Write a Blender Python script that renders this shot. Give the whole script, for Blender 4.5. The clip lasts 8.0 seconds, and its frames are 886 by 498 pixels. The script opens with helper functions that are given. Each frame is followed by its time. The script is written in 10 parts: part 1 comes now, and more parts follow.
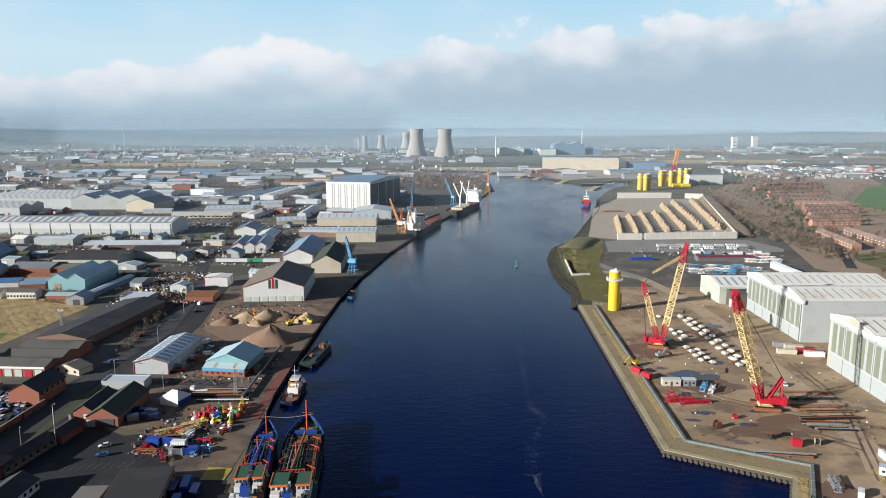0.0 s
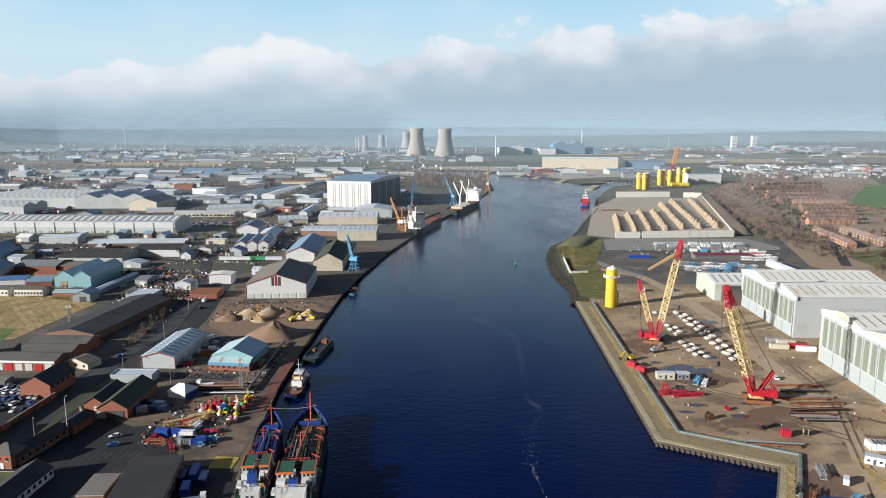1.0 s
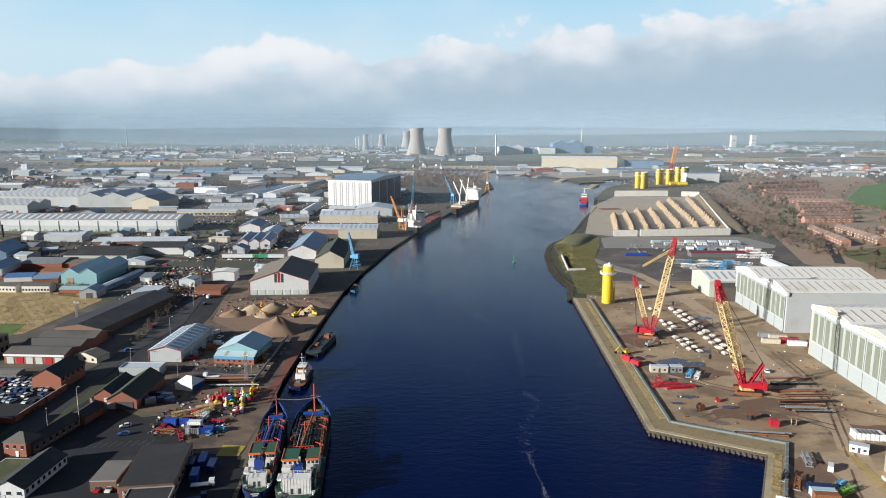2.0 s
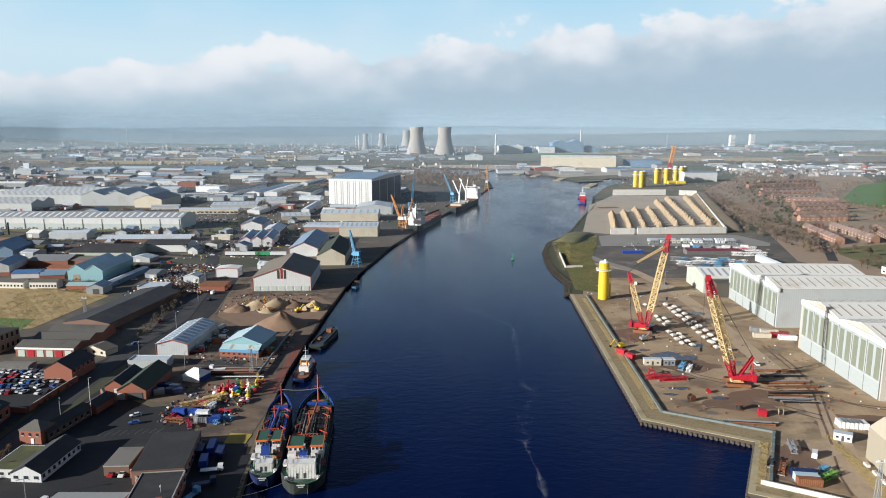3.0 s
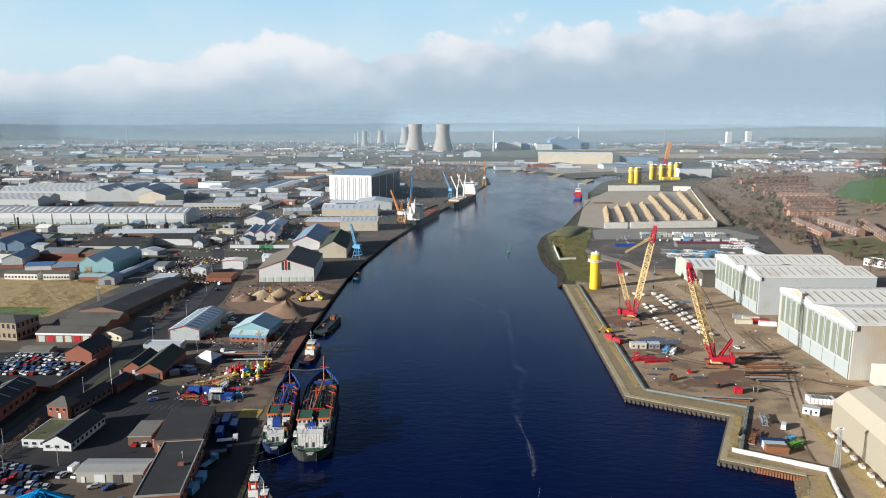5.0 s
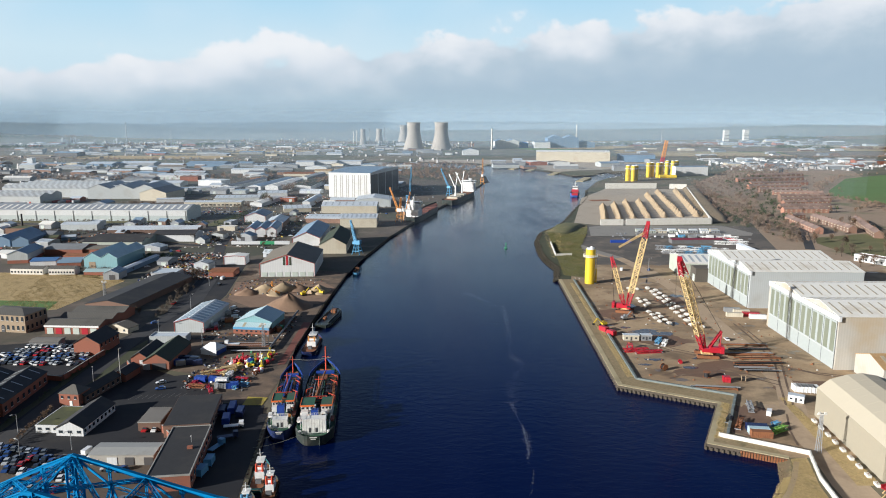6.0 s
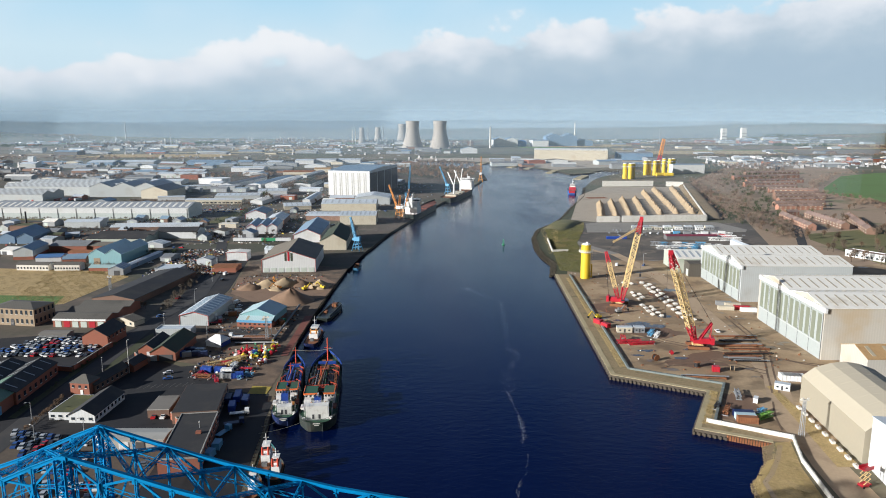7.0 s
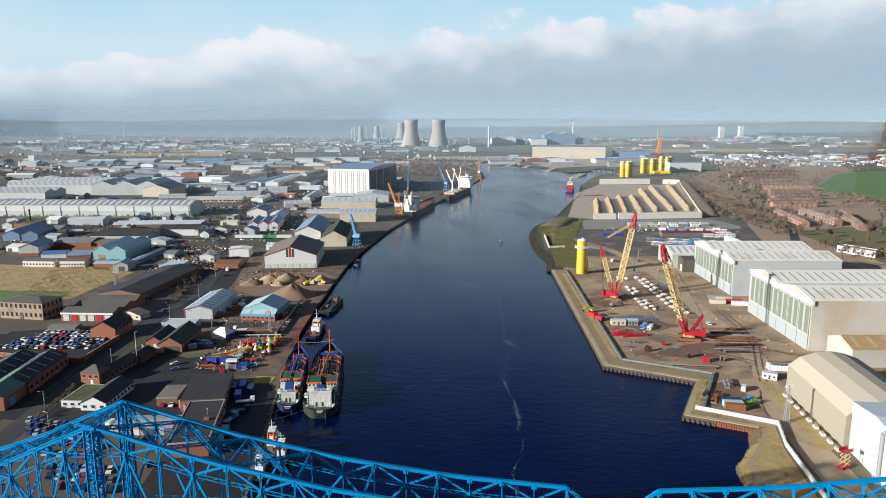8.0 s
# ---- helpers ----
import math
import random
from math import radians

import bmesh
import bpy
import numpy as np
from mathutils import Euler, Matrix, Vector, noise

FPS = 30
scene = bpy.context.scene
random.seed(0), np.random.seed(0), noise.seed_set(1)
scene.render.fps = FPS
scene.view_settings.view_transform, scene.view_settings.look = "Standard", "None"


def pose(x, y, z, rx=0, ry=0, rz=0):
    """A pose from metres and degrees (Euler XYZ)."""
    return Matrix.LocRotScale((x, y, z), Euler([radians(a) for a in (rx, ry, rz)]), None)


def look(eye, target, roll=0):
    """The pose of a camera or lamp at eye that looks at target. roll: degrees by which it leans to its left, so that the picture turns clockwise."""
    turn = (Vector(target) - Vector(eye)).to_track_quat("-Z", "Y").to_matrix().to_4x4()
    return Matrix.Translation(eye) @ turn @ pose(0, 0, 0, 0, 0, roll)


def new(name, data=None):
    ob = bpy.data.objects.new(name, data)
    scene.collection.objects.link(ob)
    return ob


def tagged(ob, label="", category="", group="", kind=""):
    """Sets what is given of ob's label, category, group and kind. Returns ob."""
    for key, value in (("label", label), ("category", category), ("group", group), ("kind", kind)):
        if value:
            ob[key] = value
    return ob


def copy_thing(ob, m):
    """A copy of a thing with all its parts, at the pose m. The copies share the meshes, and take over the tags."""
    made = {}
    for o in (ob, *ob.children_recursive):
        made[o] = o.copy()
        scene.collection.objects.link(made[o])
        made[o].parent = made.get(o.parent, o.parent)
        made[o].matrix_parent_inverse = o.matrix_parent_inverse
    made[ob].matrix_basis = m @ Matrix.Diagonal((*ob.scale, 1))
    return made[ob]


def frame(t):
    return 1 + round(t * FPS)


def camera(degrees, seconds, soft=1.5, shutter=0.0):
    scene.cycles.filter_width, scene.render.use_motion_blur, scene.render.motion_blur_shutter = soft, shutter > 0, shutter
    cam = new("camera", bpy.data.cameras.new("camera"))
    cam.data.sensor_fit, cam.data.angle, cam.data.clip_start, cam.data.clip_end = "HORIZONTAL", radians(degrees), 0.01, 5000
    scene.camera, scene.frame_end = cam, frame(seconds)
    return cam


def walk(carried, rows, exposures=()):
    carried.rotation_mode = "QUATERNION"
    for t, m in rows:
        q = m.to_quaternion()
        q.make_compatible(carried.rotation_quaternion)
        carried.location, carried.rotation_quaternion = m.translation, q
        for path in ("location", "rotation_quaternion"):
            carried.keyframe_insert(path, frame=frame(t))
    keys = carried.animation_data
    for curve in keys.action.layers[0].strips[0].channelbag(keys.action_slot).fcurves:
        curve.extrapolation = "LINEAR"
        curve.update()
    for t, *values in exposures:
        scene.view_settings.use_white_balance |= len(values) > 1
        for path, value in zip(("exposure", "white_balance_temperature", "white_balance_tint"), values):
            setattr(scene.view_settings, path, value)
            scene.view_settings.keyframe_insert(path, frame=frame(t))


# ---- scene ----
cam = camera(64.0, 8.0, soft=1.0)
PATH = [
    (0.0, 0.06, 0.02, 114.43, 79.970, -0.098, -0.002),
    (0.5, 0.19, -3.92, 114.60, 79.951, -0.069, 0.008),
    (1.0, 0.19, -8.14, 114.78, 79.921, -0.075, 0.013),
    (1.5, 0.27, -12.54, 114.96, 79.890, -0.077, 0.014),
    (3.0, 0.53, -26.75, 115.32, 79.803, -0.116, 0.001),
    (3.5, 0.62, -32.01, 115.59, 79.741, -0.128, -0.024),
    (4.0, 0.75, -36.93, 115.57, 79.685, -0.118, -0.051),
    (4.5, 0.95, -42.05, 115.52, 79.635, -0.077, -0.073),
    (6.0, 1.10, -57.31, 115.16, 79.448, -0.101, -0.242),
    (6.5, 1.08, -62.52, 115.03, 79.400, -0.090, -0.312),
    (7.0, 1.36, -67.54, 114.95, 79.339, -0.045, -0.345),
    (7.5, 1.44, -72.51, 114.81, 79.288, -0.016, -0.396),
    (8.0, 1.46, -77.76, 114.77, 79.241, 0.001, -0.448),
]
walk(cam, [(t, pose(x, y, z, rx, ry, rz)) for t, x, y, z, rx, ry, rz in PATH], exposures=[(0.0, 0.60, 6330, 10), (8.0, 0.60, 6330, 10)])

# ---- sky, sun ----
SUN_EL, SUN_AZ = 16.0, -115.5      # degrees up; degrees clockwise from straight ahead (+y)
world = bpy.data.worlds.new("world")
scene.world = world
world.use_nodes = True
wn = world.node_tree
wn.nodes.clear()
w_out = wn.nodes.new("ShaderNodeOutputWorld")
w_bg = wn.nodes.new("ShaderNodeBackground")
w_sky = wn.nodes.new("ShaderNodeTexSky")
w_sky.sky_type = "NISHITA"
w_sky.sun_disc = False
w_sky.sun_elevation, w_sky.sun_rotation = radians(SUN_EL), radians(SUN_AZ)
w_sky.air_density, w_sky.dust_density = 1.0, 1.5
w_bg.inputs["Strength"].default_value = 0.03
wn.links.new(w_sky.outputs[0], w_bg.inputs[0])
wn.links.new(w_bg.outputs[0], w_out.inputs[0])
sun = new("sun", bpy.data.lights.new("sun", "SUN"))
sun.data.energy, sun.data.angle, sun.data.color = 5.0, radians(0.6), (1.0, 0.975, 0.925)
sun_from = Vector((math.sin(radians(SUN_AZ)) * math.cos(radians(SUN_EL)), math.cos(radians(SUN_AZ)) * math.cos(radians(SUN_EL)), math.sin(radians(SUN_EL))))
sun.matrix_world = look(sun_from * 500, (0, 0, 0))


# ---- node helpers ----
class Nodes:
    """A small writer of node trees."""

    def __init__(self, tree):
        self.t = tree

    def add(self, kind, **sockets):
        n = self.t.nodes.new("ShaderNode" + kind)
        for key, value in sockets.items():
            self.put(n.inputs[key.replace("_", " ")], value)
        return n

    def put(self, socket, value):
        if isinstance(value, bpy.types.NodeSocket):
            self.t.links.new(value, socket)
        else:
            socket.default_value = value

    def math(self, op, a, b=0.0, c=0.0, clamp=False):
        n = self.t.nodes.new("ShaderNodeMath")
        n.operation, n.use_clamp = op, clamp
        for s, v in zip(n.inputs, (a, b, c)):
            self.put(s, v)
        return n.outputs[0]

    def mix(self, fac, a, b, blend="MIX"):
        n = self.t.nodes.new("ShaderNodeMix")
        n.data_type, n.blend_type, n.clamp_factor = "RGBA", blend, True
        self.put(n.inputs[0], fac)
        self.put(n.inputs[6], a)
        self.put(n.inputs[7], b)
        return n.outputs[2]

    def ramp(self, fac, *stops):
        n = self.t.nodes.new("ShaderNodeValToRGB")
        self.put(n.inputs[0], fac)
        while len(n.color_ramp.elements) < len(stops):
            n.color_ramp.elements.new(0.5)
        for e, (p, c) in zip(n.color_ramp.elements, stops):
            e.position, e.color = p, (c, c, c, 1) if isinstance(c, (int, float)) else (*c, 1)
        return n.outputs[0]

    def step(self, x, lo, hi):
        n = self.t.nodes.new("ShaderNodeMapRange")
        n.interpolation_type = "SMOOTHSTEP"
        self.put(n.inputs["Value"], x)
        self.put(n.inputs["From Min"], lo)
        self.put(n.inputs["From Max"], hi)
        return n.outputs[0]

    def noise(self, vec, scale, detail=3.0, rough=0.55):
        n = self.add("TexNoise", Scale=scale, Detail=detail, Roughness=rough)
        self.put(n.inputs["Vector"], vec)
        return n.outputs["Fac"]

    def coord(self, which="Object", scale=(1, 1, 1), turn=0.0):
        c = self.t.nodes.new("ShaderNodeTexCoord").outputs[which]
        if scale == (1, 1, 1) and not turn:
            return c
        m = self.add("Mapping")
        self.put(m.inputs["Vector"], c)
        m.inputs["Scale"].default_value = scale
        m.inputs["Rotation"].default_value = (0, 0, radians(turn))
        return m.outputs[0]


def rgb(c):
    return (c, c, c, 1) if isinstance(c, (int, float)) else (*c, 1)


MATS = {}


def mat(name, color, rough=0.7, metal=0.0, var=0.25, dirt=(0.12, 0.10, 0.08), dirt_amount=0.3, grain=6.0, patch=0.15, bump=0.0, ribs=0.0, rib_depth=0.07, spread=0.0, hard=0.0):
    """A surface: base colour with fine grain, larger stains, optional ribs (metres apart) and a spread of tone from object to object."""
    m = bpy.data.materials.new(name)
    m.use_nodes = True
    m.diffuse_color = rgb(color)
    k = Nodes(m.node_tree)
    bsdf = m.node_tree.nodes["Principled BSDF"]
    co = k.coord()
    fine = k.noise(co, grain, 4.0)
    big = k.noise(co, patch, 4.0, 0.6)
    tone = k.math("ADD", 1.0 - var * 0.5, k.math("MULTIPLY", fine, var))
    if spread:
        info = m.node_tree.nodes.new("ShaderNodeObjectInfo").outputs["Random"]
        tone = k.math("MULTIPLY", tone, k.math("ADD", 1.0 - spread * 0.5, k.math("MULTIPLY", info, spread)))
    if ribs:
        wave = m.node_tree.nodes.new("ShaderNodeTexWave")
        wave.bands_direction = "DIAGONAL"
        k.put(wave.inputs["Vector"], k.coord("Object", (1, 1, 0)))
        k.put(wave.inputs["Scale"], 0.5 / ribs)
        k.put(wave.inputs["Distortion"], 0.0)
        tone = k.math("MULTIPLY", tone, k.math("ADD", 1.0 - rib_depth * 0.5, k.math("MULTIPLY", wave.outputs["Fac"], rib_depth)))
    vec = k.t.nodes.new("ShaderNodeVectorMath")
    vec.operation = "SCALE"
    vec.inputs[0].default_value = rgb(color)[:3]
    k.put(vec.inputs["Scale"], tone)
    stain = k.math("MULTIPLY", k.step(big, 0.5 + hard, 0.75), dirt_amount)
    out = k.mix(stain, vec.outputs[0], rgb(dirt))
    k.put(bsdf.inputs["Base Color"], out)
    k.put(bsdf.inputs["Roughness"], k.math("ADD", rough - 0.08, k.math("MULTIPLY", big, 0.16), clamp=True))
    bsdf.inputs["Metallic"].default_value = metal
    if bump:
        b = k.add("Bump", Strength=0.6, Distance=bump, Height=fine)
        k.put(bsdf.inputs["Normal"], b.outputs[0])
    MATS[name] = m
    return m


def glass(name, color=(0.03, 0.04, 0.05), rough=0.08):
    m = bpy.data.materials.new(name)
    m.use_nodes = True
    b = m.node_tree.nodes["Principled BSDF"]
    b.inputs["Base Color"].default_value = rgb(color)
    b.inputs["Roughness"].default_value = rough
    b.inputs["Specular IOR Level"].default_value = 0.8
    MATS[name] = m
    return m


# ---- mesh helpers ----
def part(name, bm, material, parent=None, label="", smooth=False):
    """Links a bmesh as one mesh object, under a thing or a part."""
    me = bpy.data.meshes.new(name)
    bm.to_mesh(me)
    bm.free()
    me.materials.append(MATS[material] if isinstance(material, str) else material)
    if smooth:
        me.shade_smooth()
    ob = new(name, me)
    if parent is not None:
        ob.parent = parent
    if label:
        ob["label"] = label
    return ob


def thing(name, m, label, category, group="", kind=""):
    e = new(name)
    e.empty_display_size = 0.5
    e.matrix_world = m
    return tagged(e, label, category, group, kind)


def box(bm, x0, x1, y0, y1, z0, z1, m=None):
    vs = [bm.verts.new((x, y, z)) for z in (z0, z1) for x, y in ((x0, y0), (x1, y0), (x1, y1), (x0, y1))]
    for f in ((3, 2, 1, 0), (4, 5, 6, 7), (0, 1, 5, 4), (1, 2, 6, 5), (2, 3, 7, 6), (3, 0, 4, 7)):
        bm.faces.new([vs[i] for i in f])
    if m is not None:
        bmesh.ops.transform(bm, matrix=m, verts=vs)
    return bm


def boxes(*dims):
    bm = bmesh.new()
    for d in dims:
        box(bm, *d)
    return bm


def beam(bm, a, b, w, h=None):
    """A square bar from a to b."""
    a, b = Vector(a), Vector(b)
    d = b - a
    if d.length < 1e-6:
        return bm
    h = h or w
    m = Matrix.Translation(a) @ d.to_track_quat("Z", "Y").to_matrix().to_4x4()
    return box(bm, -w / 2, w / 2, -h / 2, h / 2, 0, d.length, m)


def tube(bm, a, b, r0, r1=None, n=10):
    """A capped round bar from a to b."""
    a, b = Vector(a), Vector(b)
    r1 = r0 if r1 is None else r1
    q = (b - a).to_track_quat("Z", "Y").to_matrix()
    rings = []
    for p, r in ((a, r0), (b, r1)):
        rings.append([bm.verts.new(p + q @ Vector((r * math.cos(2 * math.pi * i / n), r * math.sin(2 * math.pi * i / n), 0))) for i in range(n)])
    for i in range(n):
        j = (i + 1) % n
        bm.faces.new((rings[0][i], rings[0][j], rings[1][j], rings[1][i]))
    bm.faces.new(rings[0][::-1])
    bm.faces.new(rings[1])
    return bm


def prism(bm, outline, y0, y1, m=None):
    """An outline in x, z pulled along y."""
    a = [bm.verts.new((x, y0, z)) for x, z in outline]
    b = [bm.verts.new((x, y1, z)) for x, z in outline]
    n = len(outline)
    bm.faces.new(a)
    bm.faces.new(b[::-1])
    for i in range(n):
        j = (i + 1) % n
        bm.faces.new((a[j], a[i], b[i], b[j]))
    if m is not None:
        bmesh.ops.transform(bm, matrix=m, verts=a + b)
    return bm


def slab(name, outline, z, material, label, thick=0.0, kind="structure", parent=None):
    """A flat patch of ground with the given corners, its top at z."""
    from mathutils.geometry import tessellate_polygon
    me = bpy.data.meshes.new(name)
    pts = [Vector((x, y, z)) for x, y in outline]
    tris = [tuple(t) for t in tessellate_polygon([pts])]
    area = sum((pts[b] - pts[a]).cross(pts[c] - pts[a]).z for a, b, c in tris)
    tris = [t if (pts[t[1]] - pts[t[0]]).cross(pts[t[2]] - pts[t[0]]).z > 0 else t[::-1] for t in tris]
    me.from_pydata(pts, [], tris)
    me.materials.append(MATS[material])
    ob = new(name, me)
    if kind:
        tagged(ob, label, name.split("_")[0], kind=kind)
    return ob


def strip(name, line, width, z, material, label, kind="structure"):
    """A road or path of even width along a line of points."""
    me = bpy.data.meshes.new(name)
    pts = [Vector((x, y, 0)) for x, y in line]
    vs = []
    for i, p in enumerate(pts):
        d = (pts[min(i + 1, len(pts) - 1)] - pts[max(i - 1, 0)]).normalized()
        n = Vector((-d.y, d.x, 0)) * width / 2
        vs += [p + n + Vector((0, 0, z)), p - n + Vector((0, 0, z))]
    me.from_pydata(vs, [], [(2 * i, 2 * i + 1, 2 * i + 3, 2 * i + 2) for i in range(len(pts) - 1)])
    me.materials.append(MATS[material])
    return tagged(new(name, me), label, name.split("_")[0], kind=kind)


# ---- materials ----
mat("clad_white", (0.62, 0.63, 0.63), 0.5, 0, 0.10, (0.45, 0.42, 0.36), 0.35, 3.0, 0.08, ribs=1.0)
mat("clad_grey", (0.44, 0.465, 0.465), 0.5, 0, 0.12, (0.30, 0.27, 0.23), 0.35, 3.0, 0.08, ribs=1.0)
mat("clad_cream", (0.52, 0.47, 0.37), 0.6, 0, 0.15, (0.35, 0.27, 0.18), 0.4, 3.0, 0.08, ribs=1.0)
mat("clad_teal", (0.22, 0.40, 0.43), 0.5, 0, 0.12, (0.25, 0.35, 0.36), 0.3, 3.0, 0.08, ribs=1.0)
mat("clad_blue", (0.05, 0.17, 0.42), 0.5, 0, 0.15, (0.10, 0.13, 0.2), 0.3, 3.0, 0.08, ribs=1.0)
mat("clad_green", (0.43, 0.46, 0.395), 0.6, 0, 0.15, (0.2, 0.25, 0.18), 0.35, 3.0, 0.08, ribs=1.0)
mat("clad_mixed", (0.33, 0.35, 0.37), 0.6, 0, 0.15, (0.3, 0.27, 0.24), 0.4, 3.0, 0.05, ribs=1.5, spread=0.9)
mat("roof_light", (0.56, 0.61, 0.65), 0.5, 0, 0.15, (0.38, 0.33, 0.26), 0.4, 2.0, 0.06, ribs=1.2)
mat("roof_white", (0.80, 0.78, 0.72), 0.55, 0, 0.12, (0.45, 0.35, 0.22), 0.45, 2.0, 0.06, ribs=1.2)
mat("roof_grey", (0.22, 0.23, 0.24), 0.7, 0, 0.25, (0.12, 0.11, 0.09), 0.5, 2.0, 0.08, ribs=1.2)
mat("roof_blue", (0.20, 0.29, 0.38), 0.55, 0, 0.2, (0.15, 0.18, 0.2), 0.4, 2.0, 0.08, ribs=1.2)
mat("roof_teal", (0.34, 0.47, 0.47), 0.5, 0, 0.2, (0.25, 0.35, 0.36), 0.4, 2.0, 0.08, ribs=1.2)
mat("roof_dark", (0.035, 0.035, 0.037), 0.8, 0, 0.35, (0.09, 0.085, 0.07), 0.5, 2.0, 0.10)
mat("roof_brown", (0.19, 0.165, 0.13), 0.8, 0, 0.3, (0.10, 0.11, 0.07), 0.5, 2.0, 0.08, ribs=1.2)
mat("roof_green", (0.13, 0.23, 0.17), 0.7, 0, 0.3, (0.10, 0.12, 0.08), 0.4, 2.0, 0.08, ribs=1.2)
mat("roof_mixed", (0.38, 0.41, 0.44), 0.65, 0, 0.2, (0.22, 0.2, 0.17), 0.4, 2.0, 0.05, ribs=1.5, spread=1.4)
mat("roof_tile", (0.25, 0.175, 0.145), 0.85, 0, 0.3, (0.10, 0.09, 0.07), 0.4, 4.0, 0.15, spread=0.5)
mat("roof_bright_blue", (0.07, 0.17, 0.36), 0.55, 0, 0.2, (0.15, 0.2, 0.28), 0.4, 2.0, 0.08, ribs=1.2)
mat("roof_slate_blue", (0.10, 0.15, 0.21), 0.5, 0, 0.2, (0.08, 0.1, 0.12), 0.4, 2.0, 0.08, ribs=1.2)
mat("roof_pale_teal", (0.44, 0.58, 0.62), 0.5, 0, 0.2, (0.30, 0.40, 0.42), 0.4, 2.0, 0.08, ribs=1.2)
mat("white_render", (0.68, 0.66, 0.61), 0.85, 0, 0.2, (0.4, 0.36, 0.3), 0.4, 1.0, 0.2)
mat("clad_stained", (0.46, 0.44, 0.395), 0.6, 0, 0.15, (0.42, 0.30, 0.16), 0.6, 1.5, 0.05, ribs=1.0, hard=-0.08)
mat("lean_to_brown", (0.085, 0.075, 0.062), 0.8, 0, 0.25, (0.05, 0.045, 0.035), 0.4, 2.0, 0.1, ribs=1.2)
mat("quay_turf", (0.29, 0.22, 0.12), 0.95, 0, 0.9, (0.12, 0.105, 0.05), 0.8, 0.9, 0.14, bump=0.06)
mat("parapet_grey", (0.165, 0.195, 0.19), 0.8, 0, 0.25, (0.09, 0.09, 0.08), 0.5, 1.0, 0.15)
mat("puddle", (0.07, 0.055, 0.045), 0.22, 0, 0.2, (0.05, 0.04, 0.035), 0.3, 0.5, 0.1)
mat("damp_red", (0.175, 0.105, 0.068), 0.9, 0, 0.5, (0.28, 0.19, 0.12), 0.6, 0.7, 0.1)
mat("skylight_blue", (0.17, 0.24, 0.30), 0.35, 0, 0.1, (0.2, 0.22, 0.22), 0.3)
mat("maroon", (0.21, 0.025, 0.045), 0.55, 0, 0.2, (0.15, 0.07, 0.06), 0.4, 2.0, 0.1, ribs=1.2)
mat("hull_bright_blue", (0.03, 0.10, 0.36), 0.5, 0, 0.15, (0.1, 0.1, 0.15), 0.3)
mat("roof_rows", (0.40, 0.425, 0.44), 0.6, 0, 0.15, (0.30, 0.26, 0.2), 0.4, 2.0, 0.05, ribs=7.0, rib_depth=0.4)
mat("roof_shade_grey", (0.30, 0.325, 0.35), 0.55, 0, 0.15, (0.24, 0.22, 0.19), 0.35, 2.0, 0.05, ribs=1.2)
mat("bank_stone", (0.034, 0.029, 0.02), 0.95, 0, 0.9, (0.075, 0.06, 0.036), 0.6, 0.8, 0.15, bump=0.3)
mat("lime_paint", (0.17, 0.37, 0.06), 0.5, 0, 0.15, (0.1, 0.2, 0.05), 0.3)
mat("clad_pale_green", (0.46, 0.51, 0.50), 0.55, 0, 0.12, (0.36, 0.38, 0.35), 0.35, 3.0, 0.05, ribs=1.0)
mat("skylight", (0.36, 0.40, 0.42), 0.35, 0, 0.1, (0.25, 0.25, 0.22), 0.3)
mat("skylight_brown", (0.40, 0.35, 0.26), 0.5, 0, 0.2, (0.2, 0.16, 0.10), 0.4)
mat("brick_red", (0.28, 0.10, 0.062), 0.9, 0, 0.35, (0.20, 0.11, 0.08), 0.5, 6.0, 0.2, bump=0.02)
mat("brick_orange", (0.34, 0.17, 0.115), 0.9, 0, 0.35, (0.25, 0.16, 0.12), 0.5, 6.0, 0.2, bump=0.02, spread=0.4)
mat("brick_brown", (0.21, 0.125, 0.09), 0.9, 0, 0.35, (0.13, 0.09, 0.07), 0.5, 6.0, 0.2, bump=0.02, spread=0.4)
mat("stone_wall", (0.33, 0.25, 0.17), 0.9, 0, 0.35, (0.14, 0.11, 0.08), 0.5, 2.0, 0.2, bump=0.03)
mat("concrete", (0.42, 0.39, 0.34), 0.85, 0, 0.25, (0.25, 0.21, 0.16), 0.5, 1.5, 0.07, bump=0.02)
mat("concrete_white", (0.62, 0.60, 0.55), 0.8, 0, 0.2, (0.45, 0.40, 0.32), 0.35, 1.5, 0.2, bump=0.02)
mat("quay_concrete", (0.43, 0.36, 0.22), 0.9, 0, 0.4, (0.19, 0.16, 0.09), 0.6, 0.6, 0.06, bump=0.05)
mat("quay_wall", (0.075, 0.06, 0.045), 0.9, 0, 0.4, (0.05, 0.05, 0.035), 0.7, 0.8, 0.15, bump=0.05)
mat("rust_steel", (0.27, 0.11, 0.05), 0.85, 0.2, 0.4, (0.10, 0.06, 0.04), 0.6, 2.0, 0.3, bump=0.02)
mat("asphalt", (0.015, 0.0155, 0.018), 0.9, 0, 0.6, (0.06, 0.054, 0.047), 0.65, 1.0, 0.05, bump=0.01)
mat("road_tarmac", (0.04, 0.04, 0.042), 0.9, 0, 0.3, (0.09, 0.078, 0.065), 0.5, 1.0, 0.04)
mat("yard_tarmac", (0.016, 0.016, 0.019), 0.9, 0, 0.7, (0.055, 0.045, 0.036), 0.5, 0.6, 0.045)
mat("road_line", (0.6, 0.6, 0.56), 0.8)
